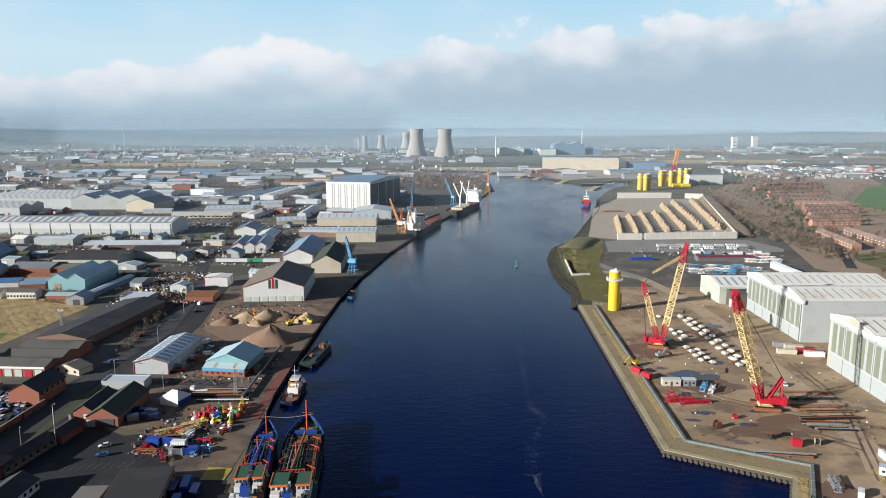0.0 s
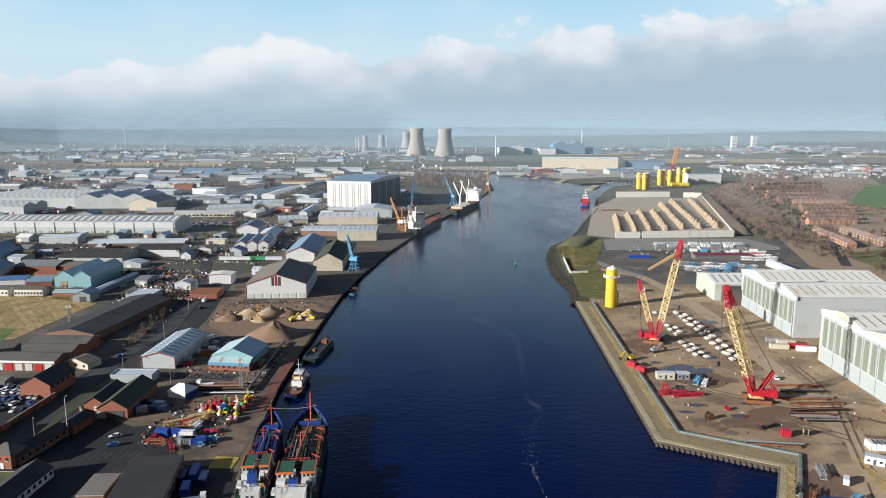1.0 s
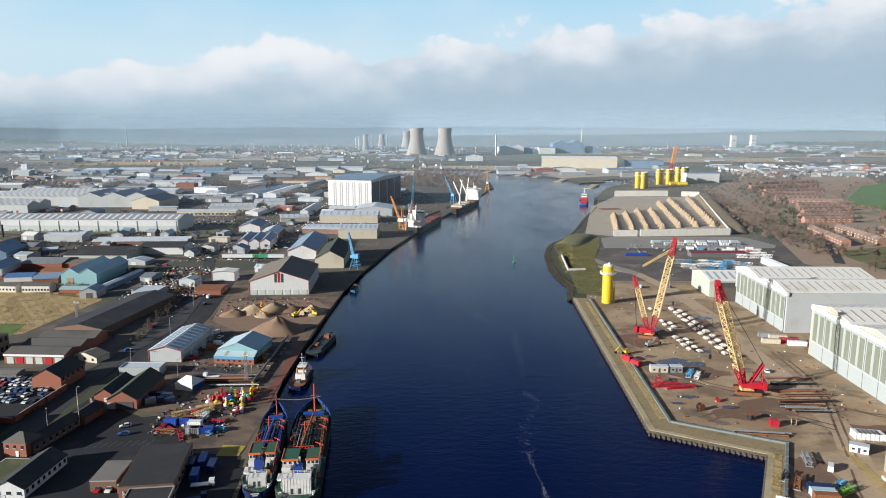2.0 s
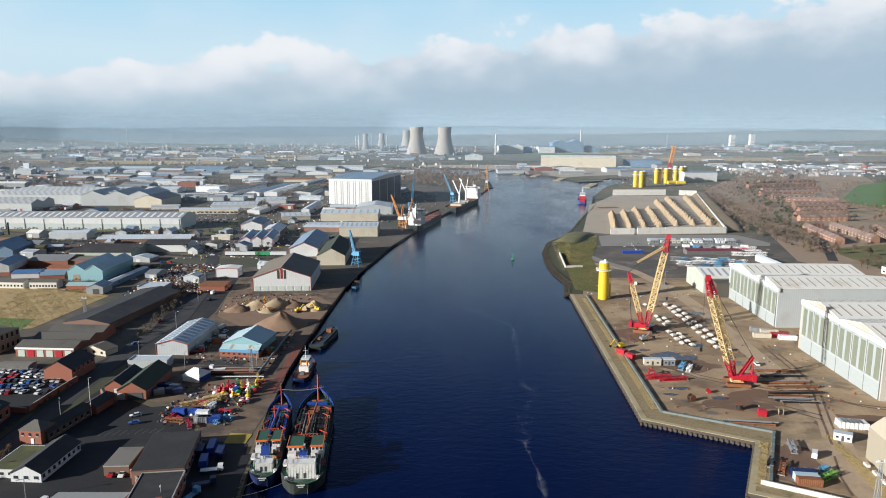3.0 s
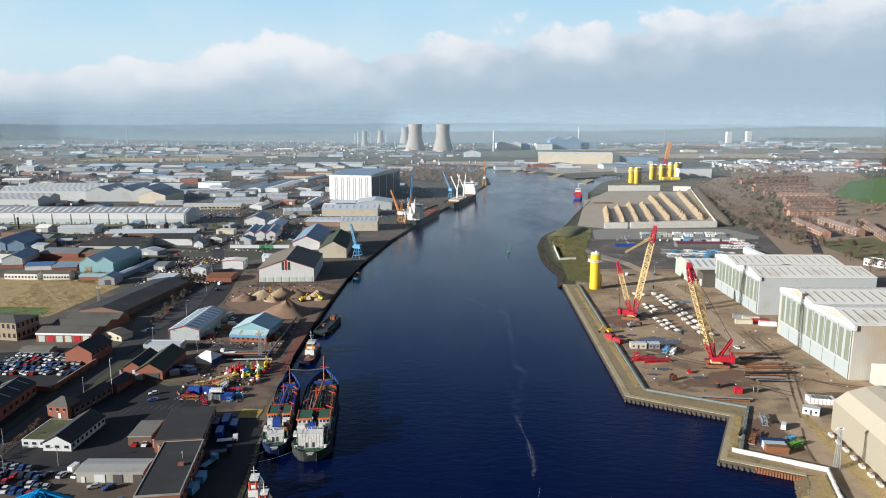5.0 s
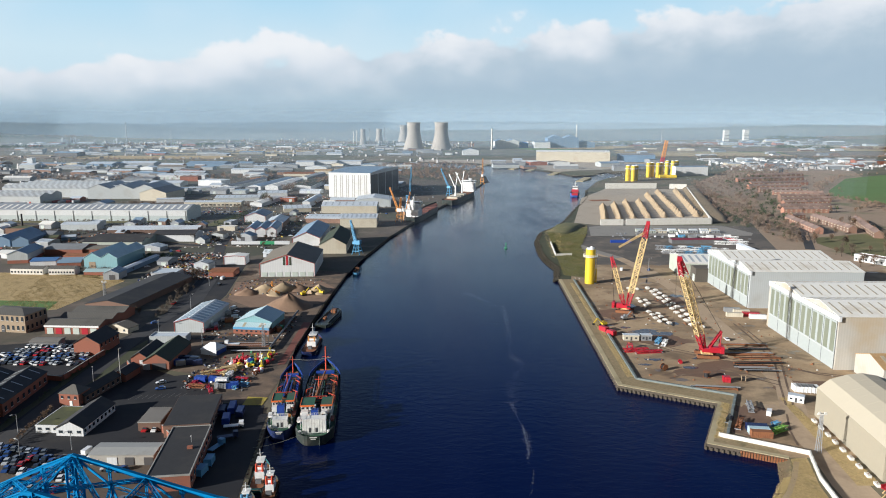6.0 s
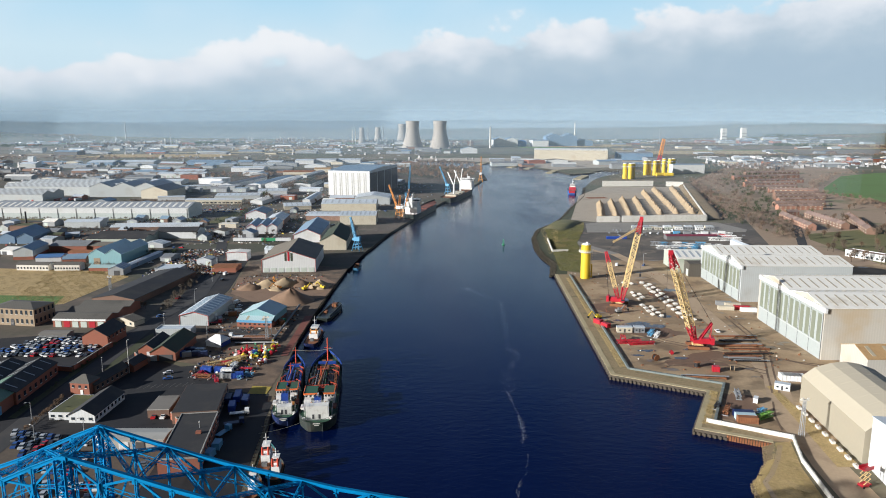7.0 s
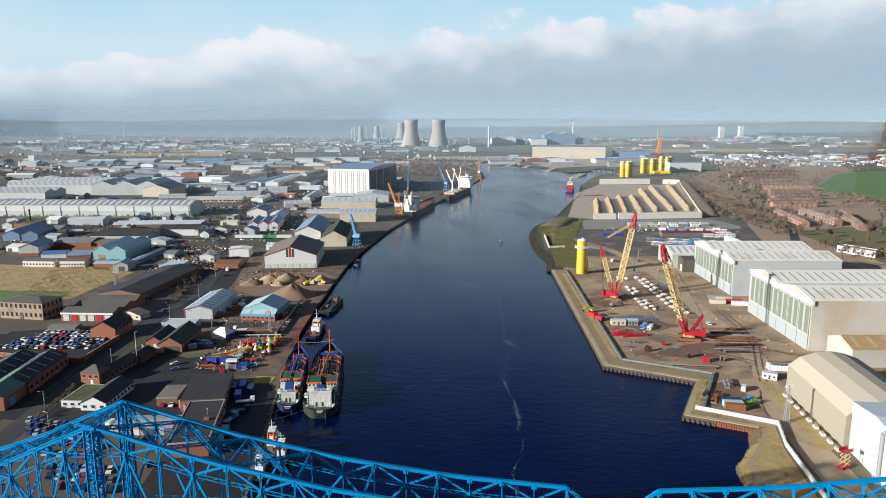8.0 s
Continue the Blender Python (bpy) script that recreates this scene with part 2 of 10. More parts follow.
mat("grass", (0.14, 0.135, 0.05), 0.95, 0, 0.6, (0.27, 0.20, 0.10), 0.8, 0.9, 0.04, bump=0.15)
mat("pasture", (0.11, 0.20, 0.05), 0.95, 0, 0.3, (0.11, 0.12, 0.04), 0.4, 0.3, 0.01)
mat("rough_grass", (0.45, 0.325, 0.15), 0.95, 0, 0.9, (0.19, 0.145, 0.06), 0.8, 1.1, 0.11, bump=0.06)
mat("mud_bank", (0.15, 0.11, 0.062), 0.9, 0, 0.7, (0.07, 0.07, 0.03), 0.7, 1.4, 0.12, bump=0.12)
mat("sand", (0.40, 0.30, 0.19), 0.95, 0, 0.3, (0.30, 0.19, 0.12), 0.4, 0.6, 0.1, bump=0.1)
mat("sand_dark", (0.25, 0.16, 0.105), 0.95, 0, 0.3, (0.16, 0.10, 0.07), 0.5, 0.6, 0.1, bump=0.1)
mat("black_steel", (0.025, 0.025, 0.028), 0.5, 0.3, 0.2)
mat("grey_steel", (0.33, 0.34, 0.35), 0.5, 0.4, 0.2)
mat("white_paint", (0.80, 0.80, 0.78), 0.45, 0, 0.1, (0.4, 0.3, 0.2), 0.2)
mat("trim_red", (0.40, 0.085, 0.07), 0.6, 0, 0.2, (0.3, 0.16, 0.12), 0.4)
mat("red_paint", (0.42, 0.015, 0.03), 0.45, 0, 0.15, (0.2, 0.05, 0.04), 0.3)
mat("ship_red", (0.56, 0.075, 0.035), 0.5, 0, 0.2, (0.2, 0.06, 0.04), 0.35)
mat("orange_trim", (0.74, 0.16, 0.035), 0.5, 0, 0.15, (0.35, 0.1, 0.05), 0.3)
mat("shade_tarmac", (0.009, 0.0095, 0.012), 0.85, 0, 0.6, (0.03, 0.026, 0.022), 0.5, 0.8, 0.09)
mat("orange_paint", (0.64, 0.27, 0.06), 0.45, 0, 0.15, (0.3, 0.12, 0.05), 0.3)
mat("yellow_paint", (0.66, 0.47, 0.03), 0.45, 0, 0.1, (0.45, 0.30, 0.05), 0.25)
mat("lattice_cream", (0.72, 0.53, 0.25), 0.5, 0, 0.15, (0.4, 0.27, 0.12), 0.25)
mat("green_paint", (0.05, 0.30, 0.14), 0.45, 0, 0.15)
mat("deck_green", (0.03, 0.105, 0.06), 0.7, 0, 0.3, (0.12, 0.07, 0.05), 0.5)
mat("blue_paint", (0.015, 0.06, 0.32), 0.45, 0, 0.15, (0.05, 0.06, 0.15), 0.3)
mat("light_blue_paint", (0.11, 0.32, 0.52), 0.45, 0, 0.15, (0.1, 0.2, 0.3), 0.3)
mat("bridge_blue", (0.002, 0.225, 0.50), 0.6, 0, 0.35, (0.003, 0.11, 0.24), 0.55, 1.2, 0.12)
mat("door_dark", (0.06, 0.06, 0.065), 0.6, 0, 0.2)
mat("door_panel", (0.50, 0.55, 0.50), 0.5, 0, 0.15, (0.35, 0.36, 0.3), 0.4, 2.0, 0.2)
mat("pane_pale", (0.195, 0.215, 0.165), 0.3, 0, 0.25, (0.30, 0.34, 0.25), 0.5, 0.6, 0.1)
mat("bark", (0.09, 0.065, 0.045), 0.95, 0, 0.3)
mat("twigs", (0.27, 0.19, 0.14), 0.95, 0, 0.5, (0.12, 0.10, 0.06), 0.5, 1.0, 0.2, spread=0.6)
mat("twigs_rust", (0.15, 0.095, 0.06), 0.95, 0, 0.5, (0.09, 0.06, 0.03), 0.5, 1.0, 0.2, spread=0.5)
mat("leaves_green", (0.05, 0.075, 0.025), 0.9, 0, 0.5, (0.04, 0.05, 0.02), 0.5, 1.0, 0.2, spread=0.5)
mat("tent_fabric", (0.33, 0.295, 0.225), 0.75, 0, 0.08, (0.36, 0.31, 0.23), 0.35, 0.8, 0.1)
mat("tyre", (0.02, 0.02, 0.02), 0.9)
mat("tarpaulin_white", (0.85, 0.86, 0.86), 0.5, 0, 0.05)
mat("hull_dark", (0.035, 0.045, 0.04), 0.5, 0, 0.2, (0.12, 0.07, 0.045), 0.4)
mat("hull_blue", (0.010, 0.022, 0.085), 0.5, 0, 0.2, (0.08, 0.05, 0.04), 0.3)
mat("hull_red", (0.35, 0.05, 0.04), 0.5, 0, 0.2, (0.12, 0.07, 0.045), 0.4)
mat("jetty_red", (0.20, 0.065, 0.045), 0.9, 0, 0.5, (0.09, 0.07, 0.055), 0.7, 0.8, 0.12)
mat("yellow_worn", (0.42, 0.32, 0.05), 0.85, 0, 0.4, (0.14, 0.11, 0.07), 0.6, 0.8, 0.15)
mat("clad_dark", (0.12, 0.12, 0.125), 0.6, 0, 0.2, (0.07, 0.06, 0.05), 0.4, 1.0, 0.05, ribs=2.0)
mat("clad_door", (0.36, 0.395, 0.39), 0.5, 0, 0.2, (0.46, 0.47, 0.44), 0.5, 0.6, 0.16)
mat("gravel_tan", (0.44, 0.37, 0.285), 0.95, 0, 0.25, (0.25, 0.20, 0.15), 0.5, 0.5, 0.03)
mat("bank_earth", (0.27, 0.20, 0.12), 0.95, 0, 0.4, (0.13, 0.12, 0.06), 0.6, 0.3, 0.04)
mat("wood_floor", (0.33, 0.24, 0.165), 0.95, 0, 0.4, (0.10, 0.135, 0.05), 0.85, 0.2, 0.014)
mat("straw_tufts", (0.37, 0.285, 0.135), 0.95, 0, 0.5, (0.2, 0.18, 0.08), 0.5, 0.5, 0.1)
mat("far_field", (0.20, 0.15, 0.10), 0.95, 0, 0.3, (0.12, 0.10, 0.06), 0.5, 0.1, 0.01)
mat("track_dirt", (0.44, 0.325, 0.215), 0.95, 0, 0.3, (0.23, 0.16, 0.105), 0.6, 0.8, 0.07)
mat("gravel_pale", (0.27, 0.25, 0.22), 0.95, 0, 0.25, (0.17, 0.15, 0.13), 0.5, 0.8, 0.06)
mat("roof_far", (0.34, 0.33, 0.32), 0.7, 0, 0.3, (0.2, 0.15, 0.12), 0.6, 0.02, 0.004)
mat("clad_bluegrey", (0.16, 0.25, 0.36), 0.6, 0, 0.15, (0.10, 0.15, 0.2), 0.3, 1.0, 0.05)
mat("tower_concrete", (0.32, 0.295, 0.265), 0.9, 0, 0.12, (0.20, 0.18, 0.16), 0.6, 0.3, 0.03)
mat("foam", (0.7, 0.72, 0.74), 0.9, 0, 0.2)
mat("ship_white", (0.76, 0.75, 0.71), 0.5, 0, 0.12, (0.33, 0.24, 0.16), 0.35, 1.5, 0.4)
mat("worn_grey", (0.16, 0.165, 0.17), 0.7, 0.2, 0.3, (0.13, 0.08, 0.05), 0.5, 1.5, 0.3)
mat("hull_teal", (0.02, 0.10, 0.11), 0.5, 0, 0.2, (0.08, 0.05, 0.04), 0.3)
mat("bulwark_blue", (0.012, 0.045, 0.24), 0.5, 0, 0.2, (0.08, 0.06, 0.05), 0.3)
mat("damp_dirt", (0.15, 0.10, 0.068), 0.85, 0, 0.5, (0.30, 0.22, 0.145), 0.75, 0.7, 0.12)
mat("lot_dirt", (0.105, 0.08, 0.058), 0.95, 0, 0.5, (0.055, 0.048, 0.04), 0.6, 0.7, 0.08)
mat("twigs_town", (0.115, 0.088, 0.064), 0.95, 0, 0.5, (0.08, 0.065, 0.04), 0.5, 1.0, 0.2, spread=0.6)
mat("tent_roof", (0.50, 0.445, 0.34), 0.75, 0, 0.06, (0.48, 0.42, 0.32), 0.35, 0.8, 0.1)
mat("rust_roof", (0.42, 0.27, 0.13), 0.8, 0, 0.25, (0.27, 0.14, 0.06), 0.6, 1.0, 0.1, ribs=1.2)
mat("rope", (0.34, 0.33, 0.27), 0.9, 0, 0.2)
mat("bay_paint", (0.16, 0.155, 0.14), 0.9, 0, 0.4, (0.05, 0.05, 0.05), 0.7, 1.5, 0.8)
mat("moss_roof", (0.085, 0.09, 0.04), 0.95, 0, 0.5, (0.17, 0.165, 0.045), 0.7, 0.5, 0.12)
mat("roof_slate_brown", (0.115, 0.108, 0.095), 0.85, 0, 0.35, (0.045, 0.045, 0.04), 0.6, 1.0, 0.06, ribs=1.2)
mat("verge_grass", (0.055, 0.062, 0.028), 0.95, 0, 0.5, (0.11, 0.085, 0.045), 0.6, 0.6, 0.06, bump=0.1)
mat("roof_green_dark", (0.04, 0.055, 0.035), 0.85, 0, 0.35, (0.075, 0.06, 0.04), 0.5, 1.0, 0.08, ribs=1.2)
mat("roof_taupe", (0.20, 0.185, 0.165), 0.9, 0, 0.2, (0.12, 0.11, 0.09), 0.4, 0.6, 0.15)
mat("roof_pale_flat", (0.36, 0.36, 0.34), 0.7, 0, 0.2, (0.24, 0.22, 0.18), 0.5, 0.8, 0.12)
mat("clad_greige", (0.36, 0.34, 0.30), 0.7, 0, 0.2, (0.22, 0.19, 0.15), 0.5, 1.0, 0.15)
mat("roof_felt", (0.028, 0.028, 0.030), 0.85, 0, 0.4, (0.055, 0.05, 0.045), 0.6, 0.5, 0.09, ribs=1.0)
mat("coping_grey", (0.36, 0.35, 0.32), 0.8, 0, 0.3, (0.2, 0.18, 0.15), 0.5)
glass("window_glass")
MATS["bridge_blue"].node_tree.nodes["Principled BSDF"].inputs["Specular IOR Level"].default_value = 0.12


def earth_material(name, a, b, c, s1, s2, s3, wet=0.0):
    """Bare or mixed ground in three tones, at three scales."""
    m = bpy.data.materials.new(name)
    m.use_nodes = True
    k = Nodes(m.node_tree)
    bsdf = m.node_tree.nodes["Principled BSDF"]
    co = k.coord()
    n1, n2, n3 = k.noise(co, s1, 5.0, 0.6), k.noise(co, s2, 4.0, 0.6), k.noise(co, s3, 4.0, 0.7)
    col = k.mix(k.step(n1, 0.38, 0.62), rgb(a), rgb(b))
    col = k.mix(k.math("MULTIPLY", k.step(n2, 0.52, 0.68), 0.75), col, rgb(c))
    col = k.mix(0.35, col, k.mix(n3, rgb(0.03), rgb(0.8)), "OVERLAY")
    bsdf.inputs["Roughness"].default_value = 0.92
    if wet:
        damp = k.step(k.noise(k.coord("Object", (1, 1.4, 1)), s1 * 0.8, 6.0, 0.68), 0.48, 0.60)
        col = k.mix(k.math("MULTIPLY", damp, 0.52), col, rgb(tuple(v * 0.33 for v in a)))
        pool = k.step(k.noise(k.coord("Object", (1, 1.8, 1)), s1 * 2.0, 4.0, 0.6), 0.605, 0.64)
        col = k.mix(k.math("MULTIPLY", pool, 0.75), col, rgb(tuple(v * 0.22 for v in a)))
        k.put(bsdf.inputs["Roughness"], k.math("SUBTRACT", 0.92, k.math("MULTIPLY", pool, wet)))
    k.put(bsdf.inputs["Base Color"], col)
    MATS[name] = m
    return m


earth_material("far_land", (0.17, 0.14, 0.09), (0.10, 0.11, 0.06), (0.24, 0.18, 0.12), 0.004, 0.013, 0.06)
earth_material("town_land", (0.125, 0.10, 0.08), (0.075, 0.078, 0.05), (0.20, 0.155, 0.115), 0.012, 0.03, 0.3)
earth_material("yard_dirt", (0.46, 0.335, 0.205), (0.33, 0.225, 0.13), (0.15, 0.098, 0.062), 0.03, 0.05, 0.8, wet=0.6)
earth_material("wharf_dirt", (0.19, 0.13, 0.085), (0.08, 0.062, 0.048), (0.25, 0.175, 0.115), 0.06, 0.13, 0.9)
earth_material("gravel_grey", (0.15, 0.128, 0.105), (0.095, 0.085, 0.075), (0.25, 0.20, 0.15), 0.02, 0.05, 0.7)

# ---- the river, its banks and the ground ----
WATER = -2.2
left_bank = [(-51, -528), (-55, 53), (-57, 121), (-63, 179), (-70, 250), (-73, 290), (-72, 363), (-70, 414), (-69, 463), (-66, 512), (-59, 546), (-48, 627),
             (-31, 713), (-15, 789), (4, 872), (38, 1016), (69, 1157), (84, 1237), (86, 1380), (62, 1531), (-35, 1628), (-229, 1654), (-616, 1659)]
right_bank = [(136, -528), (136, 53), (117, 97), (106.5, 120), (103.2, 131), (104.8, 140.4), (109.8, 146), (116.5, 156), (121, 168), (97, 180), (115, 216), (79, 236), (87, 442),
              (94, 480), (90, 513), (90, 548), (95, 607), (106, 657), (132, 704), (150, 757), (170, 824), (195, 903), (214, 964), (243, 1097),
              (286, 1230), (321, 1302), (370, 1373), (387, 1443), (352, 1456), (304, 1377), (267, 1360), (250, 1452), (196, 1578), (128, 1687), (71, 1746), (-62, 1786), (-264, 1804), (-616, 1808)]
ARC = [(3300 * math.sin(radians(a)), 3300 * math.cos(radians(a))) for a in range(75, -76, -5)]
outline = [(-4200, -600)] + left_bank + right_bank[::-1] + [(4200, -600), (4200, 860)] + ARC + [(-4200, 860)]


def rise(x, y):
    """The height of the land: flat by the river, then slowly up to low hills at the skyline."""
    s = max(0.0, min(1.0, (math.hypot(x, y) - 3300) / 1500))
    a = math.atan2(x, y)
    return (80 + 5 * math.sin(a * 7 + 1.0) + 3 * math.sin(a * 19) + 2 * math.sin(a * 53)) * s * s * (3 - 2 * s)


def build_ground():
    from mathutils.geometry import tessellate_polygon
    pts = [Vector((x, y, 0)) for x, y in outline]
    tris = [tuple(t) for t in tessellate_polygon([pts])]
    tris = [t if (pts[t[1]] - pts[t[0]]).cross(pts[t[2]] - pts[t[0]]).z > 0 else t[::-1] for t in tris]
    vs = [tuple(p) for p in pts]
    nx, ny = 60, 14
    base = len(vs)
    for j in range(ny + 1):
        for i in range(nx + 1):
            a, r = radians(-75 + 150 * i / nx), 3300 + 1500 * j / ny
            x, y = r * math.sin(a), r * math.cos(a)
            vs.append((x, y, rise(x, y)))
    for j in range(ny):
        for i in range(nx):
            a = base + j * (nx + 1) + i
            tris.append((a, a + 1, a + nx + 2, a + nx + 1))
    me = bpy.data.meshes.new("ground")
    me.from_pydata(vs, [], tris)
    me.materials.append(MATS["far_land"])
    tagged(new("ground", me), "brown and green winter land reaching to the skyline", "ground", kind="structure")


build_ground()


def water_material():
    m = bpy.data.materials.new("river_water")
    m.use_nodes = True
    k = Nodes(m.node_tree)
    b = m.node_tree.nodes["Principled BSDF"]
    co = k.coord()
    drift = k.noise(k.coord("Object", (1, 0.35, 1)), 0.012, 4.0, 0.6)
    k.put(b.inputs["Base Color"], k.mix(drift, rgb((0.0004, 0.0030, 0.023)), rgb((0.0009, 0.0070, 0.052))))
    k.put(b.inputs["Roughness"], k.math("ADD", 0.10, k.math("MULTIPLY", k.step(drift, 0.4, 0.7), 0.14)))
    b.inputs["IOR"].default_value = 1.33
    b.inputs["Specular IOR Level"].default_value = 0.14
    b.inputs["Specular Tint"].default_value = rgb((0.17, 0.48, 1.0))
    waves = k.noise(k.coord("Object", (1, 1.6, 1), 12), 0.22, 5.0, 0.62)
    bump = k.add("Bump", Strength=0.2, Distance=0.8, Height=waves)
    k.put(b.inputs["Normal"], bump.outputs[0])
    MATS["river_water"] = m


water_material()
river_outline = [(-176, -528)] + [(x - 11, y) for x, y in left_bank[:-4]] + [(-53, 1566), (-616, 1584), (-616, 1892), (-62, 1866), (79, 1822), (211, 1654), (290, 1496), (422, 1496), (414, 1373), (352, 1276), (264, 1056), (220, 880), (176, 722), (132, 634), (132, 440), (141, 238), (158, 167), (167, -528)]
slab("river", river_outline, WATER, "river_water", "dark navy river with fine ripples")


def bank_wall(name, line, material, label, top=0.0, lean=0.0, cap=0.0, cap_mat="", foot=WATER - 2.0):
    """A quay wall or earth slope along a line, water on its right-hand side when cap > 0 goes to the left."""
    bm = bmesh.new()
    rows = []
    pts = [Vector((x, y, 0)) for x, y in line]
    for i, p in enumerate(pts):
        d = (pts[min(i + 1, len(pts) - 1)] - pts[max(i - 1, 0)]).normalized()
        n = Vector((d.y, -d.x, 0))
        rows.append([bm.verts.new(p + Vector((0, 0, top))), bm.verts.new(p + n * lean + Vector((0, 0, foot)))])
    for a, b in zip(rows, rows[1:]):
        bm.faces.new((a[0], a[1], b[1], b[0]))
    ob = part(name, bm, material)
    return tagged(ob, label, name.split("_")[0], kind="structure")


bank_wall("quay_left", left_bank[:12], "quay_wall", "dark timber and concrete quay wall", lean=0.3)
bank_wall("quay_far_left", left_bank[11:18], "quay_wall", "dark quay wall of the shipyard", lean=0.5)
bank_wall("bank_point", left_bank[17:], "mud_bank", "muddy wooded river bank", lean=14)
bank_wall("quay_right", right_bank[12:7:-1], "quay_wall", "stained concrete quay wall", lean=0.3)
bank_wall("bank_near", right_bank[8::-1], "mud_bank", "grassy earth bank sloping to the water", lean=7)
bank_wall("bank_right", right_bank[:11:-1], "bank_stone", "dark stony bank with rough grass", lean=5)


def riprap(line, count, seed, label, size=1.0, material="bank_stone"):
    """Tumbled dark stones down a river bank, from its top to the water."""
    g = random.Random(seed)
    vs, fs = [], []
    pts = [Vector((x, y, 0)) for x, y in line]
    for _ in range(count):
        i = g.randrange(len(pts) - 1)
        d = (pts[i + 1] - pts[i]).normalized()
        f = g.random()
        p = pts[i].lerp(pts[i + 1], g.random()) + Vector((-d.y, d.x, 0)) * (f * 4.4 - 0.6)
        p.z = -0.1 - f * 2.1
        q = Euler((g.uniform(0, 6.3), g.uniform(0, 6.3), g.uniform(0, 6.3))).to_matrix()
        r = size * g.uniform(0.3, 0.9)
        k = len(vs)
        vs += [p + q @ Vector((sx * r * g.uniform(0.7, 1.2), sy * r * 0.7, sz * r * 0.6 * g.uniform(0.7, 1.2))) for sz in (-1, 1) for sx, sy in ((-1, -1), (1, -1), (1, 1), (-1, 1))]
        fs += [tuple(k + j for j in f4) for f4 in ((3, 2, 1, 0), (4, 5, 6, 7), (0, 1, 5, 4), (1, 2, 6, 5), (2, 3, 7, 6), (3, 0, 4, 7))]
    me = bpy.data.meshes.new("riprap")
    me.from_pydata(vs, [], fs)
    me.materials.append(MATS[material])
    tagged(new("riprap", me), label, "stones", kind="stuff")


riprap(right_bank[12:24], 2600, 3, "dark tumbled stones along the river bank")
riprap(right_bank[1:9], 1500, 4, "small stones and clods below the grassy bank", 0.4, "mud_bank")

# the yards, roads and fields
slab("yard", [(81, 237), (116, 216), (99, 180), (122, 169), (352, 167), (352, 493), (99, 493), (88, 442)], 0.05, "yard_dirt", "tan dirt yard with tyre tracks and wet patches")
slab("gravel_strip", [(150, 632), (310, 634), (318, 650), (306, 700), (178, 700), (160, 690)], 0.075, "gravel_pale", "pale grey gravel roadway before the wall")
slab("gravel_lot", [(99, 494), (352, 494), (334, 695), (158, 704), (132, 678), (110, 616), (97, 546)], 0.05, "gravel_grey", "grey gravel storage ground")
slab("wharf", [(-71, 214), (-70, 250), (-72, 290), (-72, 363), (-70, 414), (-68, 463), (-150, 493), (-138, 395), (-136, 300), (-133, 258), (-112, 250), (-98, 236), (-88, 218)], 0.06, "wharf_dirt", "brown dirt wharf strewn with gear")
slab("tarmac_yard", [(-55, 60), (-64, 180), (-70, 214), (-88, 217), (-99, 234), (-133, 257), (-137, 300), (-139, 395), (-152, 493), (-178, 493), (-160, 330), (-170, 290), (-240, 285), (-260, 60)], 0.045, "yard_tarmac", "dark patched tarmac between the works")
slab("town_ground", [(-58, 53), (-145, 52), (-155, 290), (-150, 494), (-67, 464), (-60, 546), (-48, 627), (-32, 713), (-16, 789), (4, 872), (35, 1012), (18, 1496), (-1408, 1496), (-1144, 53)], 0.03, "town_land", "grey-brown industrial land")
slab("meadow", [(-291, 458), (-245, 452), (-223, 435), (-231, 359), (-264, 348), (-422, 387), (-422, 475)], 0.09, "rough_grass", "pale straw-coloured rough grass field")


